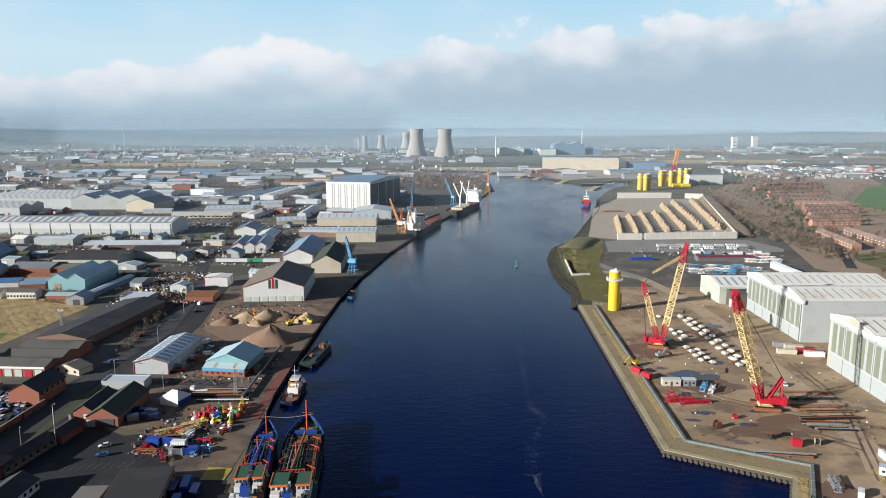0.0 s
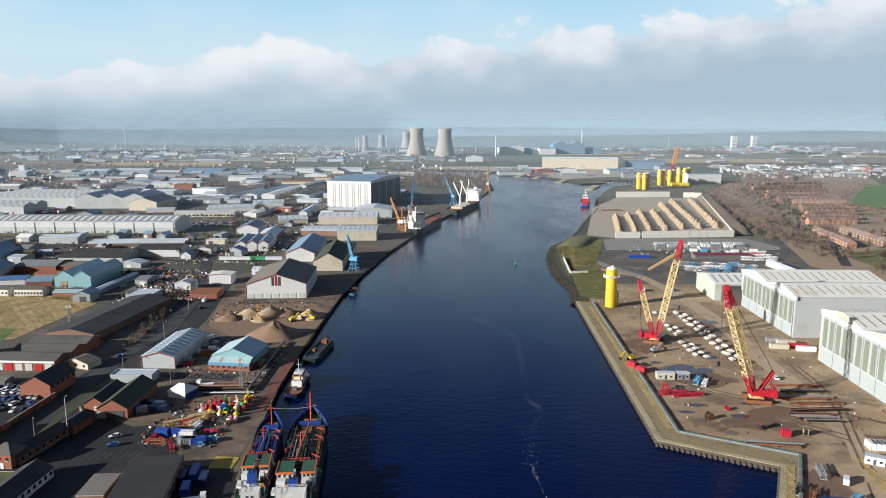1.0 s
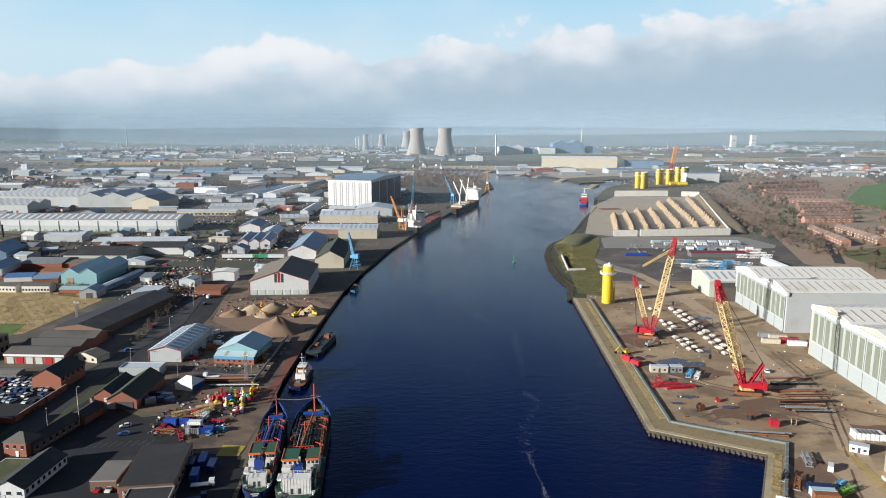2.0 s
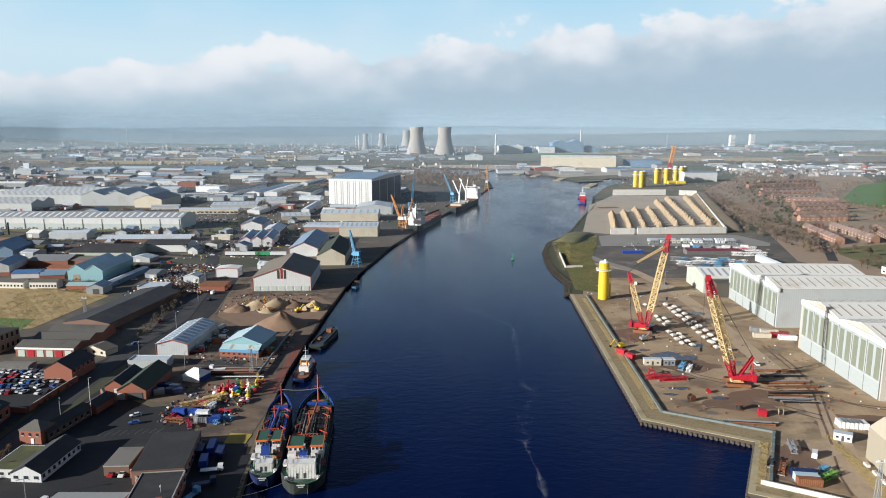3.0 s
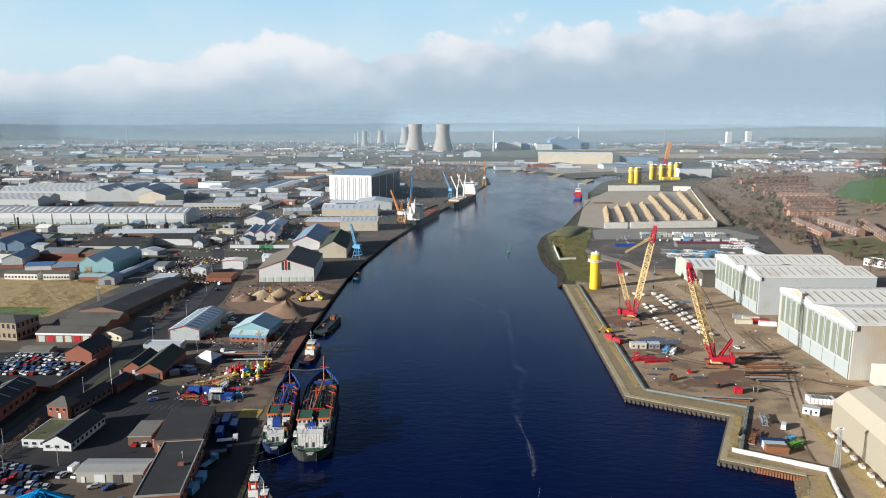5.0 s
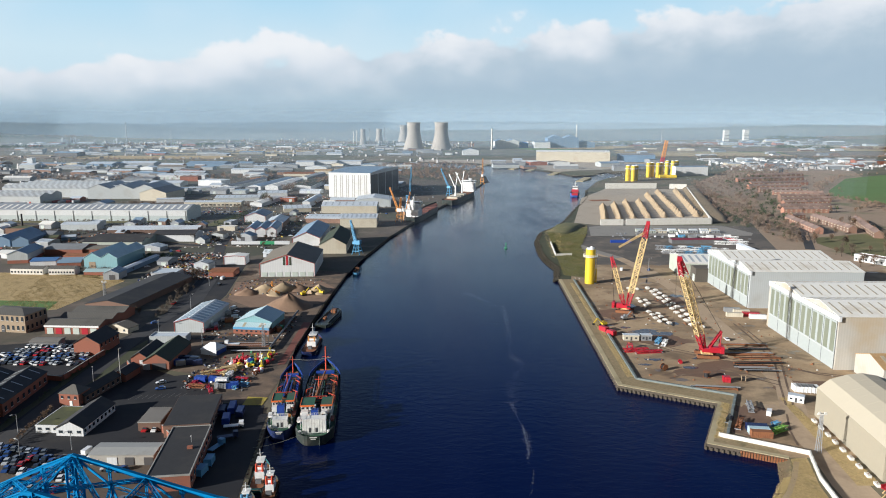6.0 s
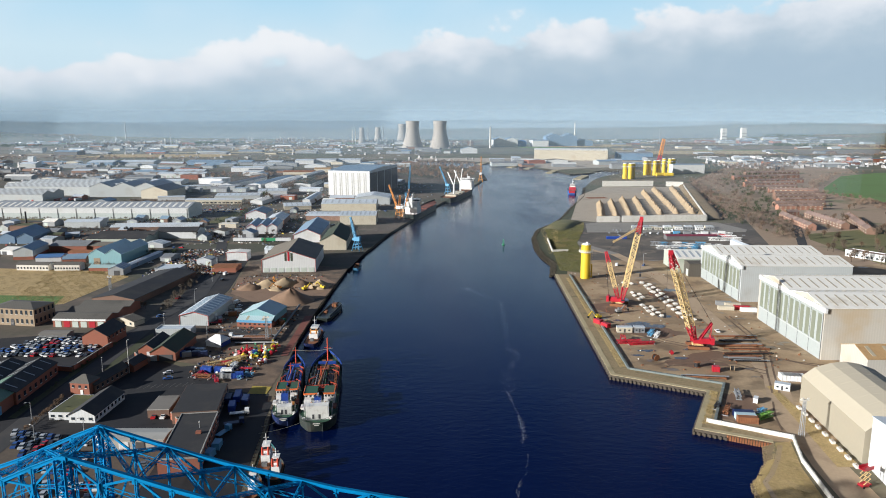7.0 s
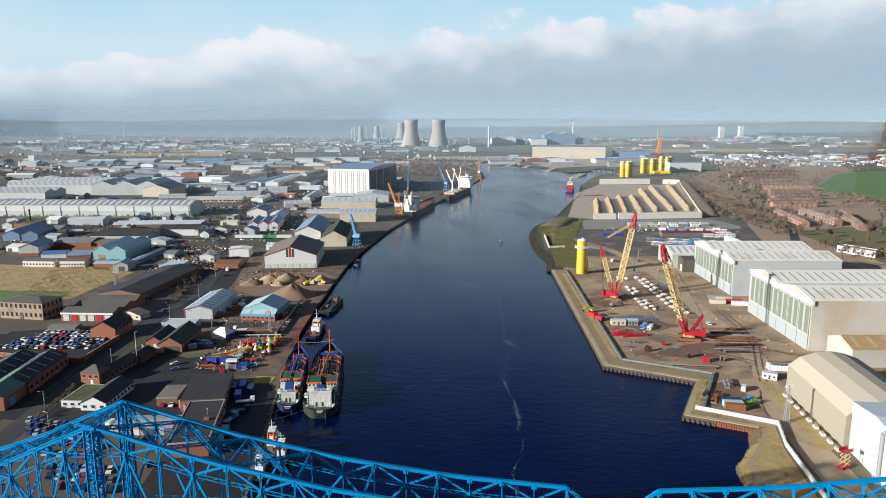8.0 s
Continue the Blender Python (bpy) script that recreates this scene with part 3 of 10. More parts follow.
# ---- the sky's backdrop ----
def backdrop():
    R, n, mrows = 4850, 48, 12
    bm = bmesh.new()
    grid = []
    for j in range(mrows + 1):
        el = radians(-2 + 42 * j / mrows)
        grid.append([bm.verts.new((R * math.cos(el) * math.sin(radians(-62 + 124 * i / n)), R * math.cos(el) * math.cos(radians(-62 + 124 * i / n)), R * math.sin(el))) for i in range(n + 1)])
    for j in range(mrows):
        for i in range(n):
            bm.faces.new((grid[j][i], grid[j][i + 1], grid[j + 1][i + 1], grid[j + 1][i]))
    m = bpy.data.materials.new("sky_and_cloud")
    m.use_nodes = True
    k = Nodes(m.node_tree)
    m.node_tree.nodes.remove(m.node_tree.nodes["Principled BSDF"])
    out = m.node_tree.nodes["Material Output"]
    co = k.coord("Object", (1 / R, 1 / R, 1 / R))
    sep = k.add("SeparateXYZ")
    k.put(sep.inputs[0], co)
    az = k.math("MULTIPLY", k.math("ARCTAN2", sep.outputs[0], sep.outputs[1]), 57.296)
    el = k.math("MULTIPLY", k.math("ARCSINE", sep.outputs[2]), 57.296)
    flat = k.add("CombineXYZ")
    k.put(flat.inputs[0], az)
    k.put(flat.inputs[1], k.math("MULTIPLY", el, 1.5))
    n_big, n_mid, n_fine = k.noise(flat.outputs[0], 0.10, 2.0, 0.5), k.noise(flat.outputs[0], 0.19, 1.5, 0.45), k.noise(flat.outputs[0], 0.62, 5.0, 0.55)
    top = k.math("ADD", 6.3, k.math("MULTIPLY", az, 0.085))
    puff = k.math("ADD", k.math("MULTIPLY", k.math("SUBTRACT", n_mid, 0.5), 6.5), k.math("MULTIPLY", k.math("SUBTRACT", n_fine, 0.5), 3.0))
    puff = k.math("ADD", puff, k.math("MULTIPLY", k.math("SUBTRACT", n_big, 0.5), 3.0))
    depth = k.math("ADD", k.math("SUBTRACT", top, el), puff)
    mask = k.step(depth, -0.25, 0.75)
    low = k.math("SUBTRACT", top, el)
    shade = k.step(k.math("ADD", low, k.math("MULTIPLY", puff, -0.75)), -1.2, 5.6)
    lit = k.ramp(shade, (0.0, (0.92, 0.94, 0.96)), (0.3, (0.75, 0.81, 0.87)), (0.65, (0.54, 0.65, 0.74)), (1.0, (0.44, 0.57, 0.68)))
    sky = k.ramp(k.math("DIVIDE", el, 30.0), (0.0, (0.62, 0.78, 0.87)), (0.16, (0.66, 0.84, 0.93)), (0.32, (0.46, 0.74, 0.93)), (0.55, (0.12, 0.30, 0.66)), (0.8, (0.045, 0.125, 0.40)), (1.0, (0.03, 0.09, 0.32)))
    sky = k.mix(k.math("MULTIPLY", k.step(n_big, 0.35, 0.75), 0.35), sky, rgb((0.80, 0.88, 0.93)))
    col = k.mix(mask, sky, lit)
    haze = k.step(el, 3.0, -0.3)
    col = k.mix(k.math("MULTIPLY", haze, 0.8), col, rgb((0.45, 0.59, 0.67)))
    e = k.add("Emission", Strength=0.62)
    k.put(e.inputs["Color"], col)
    k.t.links.new(e.outputs[0], out.inputs[0])
    MATS["sky_and_cloud"] = m
    ob = part("backdrop", bm, "sky_and_cloud", smooth=True)
    ob.location = (0, 0, 114)
    tagged(ob, "pale blue sky with a bank of white cumulus cloud", "sky", kind="structure")


backdrop()


# ---- buildings ----
def gable(w, h, rise_):
    return [(-w / 2, 0), (w / 2, 0), (w / 2, h), (0, h + rise_), (-w / 2, h)]


FOOTPRINTS = []


def shed(name, label, x, y, yaw, w, d, h, rise_=2.0, walls="clad_grey", roof="roof_grey", along="d", bays=1, lights=0, light_mat="skylight", light_wide=0.9, doors=(), windows=(), trim="", group="", z=0.0, category="building", base="", lip=0.55, fascia="", hip=0.0):
    """A building on a rectangle: walls, pitched roof slabs in one or more bays, skylights, doors, windows, fascia.
    along: the way the ridge runs ('d' depth, 'w' width). doors: (side, place, width, height, material); windows: (side, count, sill, width, height)."""
    top = thing(name, pose(x, y, z, 0, 0, yaw), label, category, group)
    n_, e_ = max(1, round(max(w, d) / 24)), pose(x, y, 0, 0, 0, yaw)
    FOOTPRINTS.extend((*(e_ @ Vector((((i + 0.5) / n_ - 0.5) * w, 0, 0) if w > d else (0, ((i + 0.5) / n_ - 0.5) * d, 0)))[:2], min(w, d) * 0.5 + 4) for i in range(n_))
    turn = Matrix.Identity(4) if along == "d" else pose(0, 0, 0, 0, 0, 90)
    W, D = (w, d) if along == "d" else (d, w)
    b = W / bays
    bm = bmesh.new()
    for i in range(bays):
        c = -W / 2 + b * (i + 0.5)
        prism(bm, [(px_ + c, pz) for px_, pz in (gable(b, h, rise_) if rise_ and not hip else [(-b / 2, 0), (b / 2, 0), (b / 2, h), (-b / 2, h)])], -D / 2, D / 2, turn)
    part("wall", bm, walls, top)
    over, thick = 0.35, 0.22
    if hip:
        bm = bmesh.new()
        ex, ey, rx = w / 2 + over, d / 2 + over, w * (0.5 - hip)
        low = [bm.verts.new(v) for v in ((-ex, -ey, h), (ex, -ey, h), (ex, ey, h), (-ex, ey, h))]
        r0, r1 = bm.verts.new((-rx, 0, h + rise_ + 0.3)), bm.verts.new((rx, 0, h + rise_ + 0.3))
        for f in ((low[0], low[1], r1, r0), (low[1], low[2], r1), (low[2], low[3], r0, r1), (low[3], low[0], r0), tuple(low[::-1])):
            bm.faces.new(f)
        part("roof", bm, roof, top)
    if fascia:
        part("fascia", boxes((-w / 2 - 0.1, w / 2 + 0.1, -d / 2 - over - 0.12, -d / 2 - over + 0.02, h - 0.75, h + 0.25)), fascia, top)
    for i in range(0 if hip else bays):
        c = -W / 2 + b * (i + 0.5)
        if rise_:
            s = rise_ / (b / 2)
            for sx in (-1, 1):
                o = over if (sx < 0 and i == 0) or (sx > 0 and i == bays - 1) else 0.0
                bm = bmesh.new()
                e = b / 2 + o
                prism(bm, [(c, h + rise_ + 0.02), (c + sx * e, h - s * o + 0.02), (c + sx * e, h - s * o + 0.02 + thick), (c, h + rise_ + 0.02 + thick)][::sx], -D / 2 - over, D / 2 + over, turn)
                bmesh.ops.recalc_face_normals(bm, faces=bm.faces)
                slope = part("roof", bm, roof, top)
                for j in range(lights):
                    q = (j + 0.5) / lights - 0.5
                    bm = bmesh.new()
                    yy = q * D
                    ww = min(light_wide, D / lights * 0.3)
                    x0, x1 = b * 0.08, b * 0.42
                    vs = [(c + sx * x0, yy - ww, h + rise_ - s * x0), (c + sx * x1, yy - ww, h + rise_ - s * x1), (c + sx * x1, yy + ww, h + rise_ - s * x1), (c + sx * x0, yy + ww, h + rise_ - s * x0)]
                    lo = [bm.verts.new(turn @ Vector((vx, vy, vz + 0.2))) for vx, vy, vz in vs]
                    hi = [bm.verts.new(turn @ Vector((vx, vy, vz + 0.34))) for vx, vy, vz in vs]
                    bm.faces.new(hi)
                    for a in range(4):
                        bm.faces.new((lo[a], lo[(a + 1) % 4], hi[(a + 1) % 4], hi[a]))
                    bmesh.ops.recalc_face_normals(bm, faces=bm.faces)
                    part("skylight", bm, light_mat, slope)
        else:
            bm = boxes((c - b / 2, c + b / 2, -D / 2, D / 2, h, h + 0.15))
            bmesh.ops.transform(bm, matrix=turn, verts=bm.verts)
            part("roof", bm, roof, top)
            if i == 0:
                bm = boxes((-W / 2 - 0.1, W / 2 + 0.1, -D / 2 - 0.1, -D / 2 + 0.25, h - 0.2, h + lip), (-W / 2 - 0.1, W / 2 + 0.1, D / 2 - 0.25, D / 2 + 0.1, h - 0.2, h + lip),
                           (-W / 2 - 0.1, -W / 2 + 0.25, -D / 2 + 0.25, D / 2 - 0.25, h - 0.2, h + lip), (W / 2 - 0.25, W / 2 + 0.1, -D / 2 + 0.25, D / 2 - 0.25, h - 0.2, h + lip))
                bmesh.ops.transform(bm, matrix=turn, verts=bm.verts)
                part("parapet", bm, trim or walls, top)
    sides = {"front": (pose(0, -d / 2, 0), w), "back": (pose(0, d / 2, 0, 0, 0, 180), w), "right": (pose(w / 2, 0, 0, 0, 0, 90), d), "left": (pose(-w / 2, 0, 0, 0, 0, -90), d)}
    if trim and rise_ and along == "d":
        for i in range(bays):
            c = -W / 2 + b * (i + 0.5)
            bm = bmesh.new()
            for sx in (-1, 1):
                beam(bm, (c, -d / 2 - over - 0.05, h + rise_ + 0.05), (c + sx * b / 2, -d / 2 - over - 0.05, h + 0.05), 0.2, 0.36)
            for sx in (-1, 1):
                beam(bm, (c + sx * b / 2, -d / 2 - 0.1, 0), (c + sx * b / 2, -d / 2 - 0.1, h), 0.26)
            part("trim", bm, trim, top)
    if base:
        part("plinth", boxes((-w / 2 - 0.08, w / 2 + 0.08, -d / 2 - 0.08, d / 2 + 0.08, 0, h * 0.35)), base, top)
    for side, place, dw, dh, dm in doors:
        m, span = sides[side]
        bm = boxes((place * span - dw / 2, place * span + dw / 2, -0.16, 0.02, 0.05, dh))
        bmesh.ops.transform(bm, matrix=m, verts=bm.verts)
        part("door", bm, dm, top)
    for side, count, sill, ww, wh in windows:
        m, span = sides[side]
        for i in range(count):
            u = span * ((i + 0.5) / count - 0.5)
            bm = boxes((u - ww / 2, u + ww / 2, -0.12, 0.02, sill, sill + wh))
            bmesh.ops.transform(bm, matrix=m, verts=bm.verts)
            win = part("window", bm, "window_glass", top)
            bm = boxes((u - ww / 2 - 0.12, u + ww / 2 + 0.12, -0.2, 0.02, sill - 0.16, sill))
            bmesh.ops.transform(bm, matrix=m, verts=bm.verts)
            part("sill", bm, "concrete_white", win)
    return top

# ---- the left bank, near ----
shed("stone_hall", "old brown stone office building with rows of windows", -234.1, 322.1, -10, 27.3, 16.7, 9.7, 1.6, "stone_wall", "roof_slate_brown", "w", hip=0.3, windows=(("front", 9, 1.5, 1.3, 2.4), ("front", 9, 6.5, 1.3, 2.4), ("right", 5, 1.5, 1.3, 2.4), ("right", 5, 6.5, 1.3, 2.4)), doors=(("front", 0.0, 2.2, 3.4, "door_dark"),), trim="stone_wall")
shed("workshop", "low workshop with grey-brown sheet roofs and a white fascia", -195.4, 330, -3, 29.9, 40.5, 4.6, 1.8, "brick_red", "roof_slate_brown", "w", bays=3, doors=tuple(("front", -0.4 + 0.16 * i, 3.4, 3.4, "door_panel" if i in (0, 2, 3, 5) else "red_paint") for i in range(6)), fascia="white_paint")
shed("storage_shed", "long dark-roofed shed beside the grass field", -193.6, 396, -7.7, 28, 80, 4, 2.4, "brick_brown", "roof_dark", "d")
shed("brick_house", "tall red brick house with a dark pitched roof", -171.2, 285.2, -4, 13.2, 18.4, 5.8, 3.7, "brick_red", "roof_dark", "d", windows=(("right", 5, 3.8, 1.0, 1.6),), trim="")
shed("bungalow", "low cream building with a pale gable", -172.5, 316.8, -20, 15, 7.9, 2.8, 1.9, "clad_cream", "roof_brown", "d", windows=(("front", 3, 1.0, 1.2, 1.2),))
shed("gabled_workshop", "brick workshop gable with a mossy dark green roof", -129.6, 269, -1, 12.2, 28, 4.2, 3.6, "brick_red", "roof_green_dark", "d", doors=(("front", 0.12, 6.4, 3.2, "door_dark"), ("front", -0.36, 3.2, 2.9, "clad_grey")))
shed("gabled_workshop", "smaller brick workshop bay with a black roof", -139.8, 271, -1, 8.0, 20, 3.8, 2.6, "brick_red", "roof_dark", "d", doors=(("front", 0.2, 3.0, 2.6, "clad_white"),))
shed("brick_range", "long low brick range with a dark slate roof", -144.2, 227.8, -10, 6.0, 23.5, 3.4, 1.9, "brick_brown", "roof_dark", "d", windows=(("right", 7, 1.2, 1.1, 1.3),))
shed("brick_range", "short low brick range with a dark slate roof", -139.6, 246, -8, 6.4, 11.5, 3.2, 1.7, "brick_red", "roof_dark", "d")
shed("flat_store", "low flat-roofed grey store", -139, 297.4, 0, 18.5, 7.9, 3.5, 0, "clad_grey", "roof_light")
shed("white_warehouse", "white steel shed with red trim and striped pale roof", -133.6, 333, -3, 16.2, 40, 5.7, 2.2, "clad_grey", "roof_light", "d", lights=9, light_mat="skylight_blue", light_wide=1.4, trim="trim_red", doors=(("right", -0.2, 3.5, 3.8, "clad_white"),))
shed("blue_warehouse", "brick and pale blue clad warehouse with a blue canopy", -98.6, 324.5, -7, 20, 20, 5.6, 3.6, "clad_teal", "roof_pale_teal", "d", base="brick_red", windows=(("front", 6, 0.8, 1.6, 0.8),))
canopy = thing("canopy", pose(-98.6, 324.5, 0, 0, 0, -7), "pale blue sloping canopy along a warehouse front", "canopy")
bm = bmesh.new()
prism(bm, [(-10.2, 5.3), (-10.2, 5.1), (-14.6, 3.5), (-14.6, 3.75)], -10.1, 10.1, pose(0, 0, 0, 0, 0, 90))
bmesh.ops.recalc_face_normals(bm, faces=bm.faces)
part("roof", bm, "roof_pale_teal", canopy)
part("fascia", boxes((-10.1, 10.1, -14.75, -14.6, 2.5, 3.8)), "light_blue_paint", canopy)
for u in (-4.5, 4.5):
    bm = bmesh.new()
    prism(bm, [(-10.6, 5.15), (-10.6, 5.25), (-14.2, 3.93), (-14.2, 3.83)], u - 0.7, u + 0.7, pose(0, 0, 0, 0, 0, 90))
    bmesh.ops.recalc_face_normals(bm, faces=bm.faces)
    part("skylight", bm, "skylight_brown", canopy)
part("wall", boxes((-10.0, 10.0, -14.55, -10.12, 0, 2.6)), "brick_red", canopy, "red brick annex wall")
for i in range(7):
    part("window", boxes((-8.6 + 2.7 * i, -7.4 + 2.7 * i, -14.62, -14.5, 1.2, 2.1)), "window_glass", canopy)
shed("gatehouse", "small red brick house with a hipped roof", -148.2, 217.6, -8, 8.6, 7.6, 5.0, 2.4, "brick_red", "roof_slate_brown", "w", windows=(("front", 3, 3.0, 0.9, 1.1),), doors=(("front", 0.1, 1.2, 2.1, "white_paint"),), hip=0.42)
shed("club_house", "white gabled club building", -133.6, 197.4, -3, 10.2, 23, 3.2, 2.6, "clad_white", "roof_dark", "d", windows=(("front", 3, 1.2, 1.4, 1.0), ("right", 8, 1.2, 1.2, 1.2)))
shed("club_annex", "low white annex with a mossy flat roof", -143.3, 197.4, -3, 9.0, 17.6, 2.9, 0, "clad_white", "moss_roof", windows=(("front", 3, 1.2, 1.4, 0.9),), lip=0.18)
shed("brown_office", "small brown brick office with a grey flat roof", -107.2, 197, 3, 8.2, 13.6, 3.5, 0, "brick_brown", "roof_taupe", trim="coping_grey", lip=0.12)
shed("garage_block", "long grey garage block with open bays", -105.5, 168.2, 0, 21.4, 8.6, 3.7, 0.5, "clad_greige", "roof_pale_flat", "w", doors=(("front", 0.12, 3.0, 2.8, "door_dark"), ("front", 0.42, 3.0, 2.8, "door_dark"), ("front", -0.15, 3.4, 2.8, "clad_white"), ("front", -0.4, 1.2, 2.1, "clad_white")))
shed("flat_warehouse", "brick warehouse with a black felt flat roof and pale coping", -85.8, 164.8, 7.6, 13.2, 36.4, 5.2, 0, "brick_red", "roof_felt", trim="coping_grey", lip=0.35, windows=(("right", 9, 2.4, 1.4, 1.3),))
shed("flat_warehouse", "wider brick warehouse with a patched felt roof", -93.2, 199.6, 8, 16.4, 28.4, 4.6, 0, "brick_brown", "roof_felt", trim="brick_brown", lip=0.12, windows=(("right", 6, 1.6, 1.4, 1.3),))
shed("green_warehouse", "brick warehouse with a green sheet roof", -176, 200.6, 3, 12.3, 29.9, 5.3, 2.6, "brick_red", "roof_green", "d", doors=(("right", -0.3, 4, 3.4, "light_blue_paint"),))
shed("brick_warehouse", "brick warehouse with dark ribbed roofs", -183, 220, 3, 26.4, 35.2, 5.3, 2.6, "brick_red", "roof_dark", "d", bays=2, lights=5, light_wide=0.25, windows=(("right", 8, 1.6, 1.5, 1.8),))


def brick_wall(line, high, label):
    """A brick boundary wall with a stone coping along a line."""
    top = thing("boundary_wall", pose(line[0][0], line[0][1], 0), label, "wall")
    o = Vector((line[0][0], line[0][1], 0))
    for a, b in zip(line, line[1:]):
        a, b = Vector((a[0], a[1], 0)) - o, Vector((b[0], b[1], 0)) - o
        bm = bmesh.new()
        beam(bm, a + Vector((0, 0, high / 2)), b + Vector((0, 0, high / 2)), 0.35, high)
        part("wall", bm, "brick_red", top)
        bm = bmesh.new()
        beam(bm, a + Vector((0, 0, high + 0.06)), b + Vector((0, 0, high + 0.06)), 0.5, 0.12)
        part("coping", bm, "coping_grey", top)
        n = max(1, int((b - a).length / 5))
        for i in range(n + 1):
            q = a.lerp(b, i / n)
            part("pier", boxes((q.x - 0.3, q.x + 0.3, q.y - 0.3, q.y + 0.3, 0, high + 0.02)), "brick_red", top)


brick_wall([(-163.5, 276), (-164.5, 262), (-165.5, 242)], 2.6, "red brick boundary wall beside the car park")
brick_wall([(-166, 241), (-222, 252)], 2.2, "red brick wall behind the parked cars")
brick_wall([(-139.5, 252), (-146, 262)], 2.0, "low red brick wall beside the road")
brick_wall([(-96.5, 182.5), (-101.5, 189)], 3.0, "red brick wall joining two warehouses")
# The warehouses' shade on this strip is put into its near-black colour.
slab("quay_strip", [(-80, 95), (-57.5, 95), (-58.5, 121), (-65, 182), (-66.5, 206), (-80, 206)], 0.07, "shade_tarmac", "tarmac strip behind the warehouses, coloured black for their shade")
# On both verges the shade is painted as a dark grass colour.
slab("verge", [(-165, 190), (-161.8, 190), (-163, 284), (-165.6, 284)], 0.1, "verge_grass", "grass verge beside the road, coloured dark for its shade")
slab("verge", [(-152.4, 205), (-149.5, 205), (-149.5, 258), (-146, 285), (-152, 300), (-154.2, 285)], 0.1, "verge_grass", "grass verge beside the road, coloured dark for its shade")
part_box = part("rooftop_hatch", boxes((-0.9, 0.9, -0.6, 0.6, 0, 0.9)), "brick_red")
part_box.matrix_world = pose(-82.9, 165.4, 5.35, 0, 0, 7.6)
tagged(part_box, "small red rooftop plant box on the felt roof", "box")

# ---- the left bank, further on ----
shed("quay_warehouse", "large cream warehouse with a brown roof and red trim", -111.8, 477.8, 3, 39.6, 56.3, 9.7, 6.6, "clad_white", "roof_brown", "d", trim="trim_red", doors=tuple(("front", -0.42 + 0.14 * i, 4, 3.4, "door_panel") for i in range(7)))
stripes = thing("gable_stripes", pose(-111.8, 477.8, 0, 0, 0, 3), "red and dark green stripes painted on a warehouse gable", "marking", kind="structure")
for u, paint in ((-2.2, "roof_green_dark"), (0.0, "red_paint"), (2.2, "roof_green_dark")):
    part("stripe", boxes((u - 0.7, u + 0.7, -28.32, -28.2, 8.6, 15.4 - abs(u) * 0.35)), paint, stripes)
shed("quay_store", "cream store with a dark green roof", -91.5, 572, 2, 22.9, 66.9, 7.9, 6.2, "clad_cream", "roof_green_dark", "d")
shed("blue_roof_store", "white gabled store with a blue roof", -121.4, 616, 2, 24.6, 79.2, 7, 5.3, "clad_white", "roof_blue", "d", trim="trim_red")
shed("small_white_shed", "small white shed with a flat roof", -161, 498.1, 0, 16.7, 12.3, 6.6, 0.7, "clad_white", "roof_white", "d", trim="trim_red")
shed("red_low_shed", "low shed with a rusty red roof", -158.4, 456.7, 0, 17.6, 15.8, 3.5, 0.9, "brick_red", "rust_steel", "w")
shed("long_warehouse", "very long pale warehouse with a ribbed roof", -408, 752, -1, 255.2, 44, 12.3, 4.4, "clad_pale_green", "roof_shade_grey", "w", lights=34, light_mat="roof_white", light_wide=1.3, fascia="clad_white")
band = thing("wall_band", pose(-408, 752, 0, 0, 0, -1), "white upper cladding with downpipes on the long warehouse", "cladding", kind="structure")
part("sheet", boxes((-127.5, 127.5, -22.2, -22.02, 6.2, 11.6)), "clad_white", band)
for i in range(13):
    part("downpipe", boxes((-126 + 21 * i - 0.25, -126 + 21 * i + 0.25, -22.5, -22.22, 0.1, 11.6)), "worn_grey", band)
shed("teal_warehouse", "pale teal steel warehouse", -259, 502, -2, 26, 48, 8.2, 4.0, "clad_teal", "roof_pale_teal", "d", bays=2, doors=(("front", -0.25, 5, 5, "stone_wall"),))
# The right-hand panels carry that side's shade as a dark colour.
shed("ship_hall", "huge white ship assembly hall, its door side coloured dark for shade", -113, 1031, -14, 64, 135, 36, 3, "clad_white", "roof_blue", "w", doors=tuple(("right", -0.375 + 0.25 * i, 31.0, 33, "clad_dark") for i in range(4)) + tuple(("front", -0.36 + 0.145 * (i // 2) + 0.045 * (i % 2), 1.0, 33, "coping_grey") for i in range(12)))
shed("grey_store", "long pale grey store with red eaves", -109.1, 814, 1, 66.9, 35.2, 8.8, 3.5, "clad_cream", "roof_light", "w", lights=8)
shed("grey_store", "pale grey store with a sheet roof", -86.2, 882.6, 1, 45.8, 48.4, 8.8, 3.5, "clad_grey", "roof_light", "d", lights=8)
shed("grey_store", "grey store beside the quay", -85.4, 702.2, 1, 38.7, 35.2, 9.7, 2.6, "clad_cream", "roof_light", "w", lights=8)
shed("brick_row", "low brick row with grey roofs", -127.6, 739.2, 1, 37.8, 35.2, 4.4, 1.8, "brick_brown", "roof_light", "w", lights=6)
shed("three_bay_shed", "white shed with three gabled bays and red trim", -175.1, 645.9, 5, 29.9, 44, 7, 3.1, "clad_white", "roof_blue", "d", bays=3, trim="trim_red")
shed("white_works", "white works building with a dark roof", -248.2, 610.7, 0, 38.7, 26.4, 6.2, 2.6, "clad_white", "roof_dark", "w")
shed("green_works", "brick works with a green gable", -290.4, 584.3, 0, 52.8, 38.7, 5.3, 2.6, "clad_green", "roof_dark", "w", bays=2)
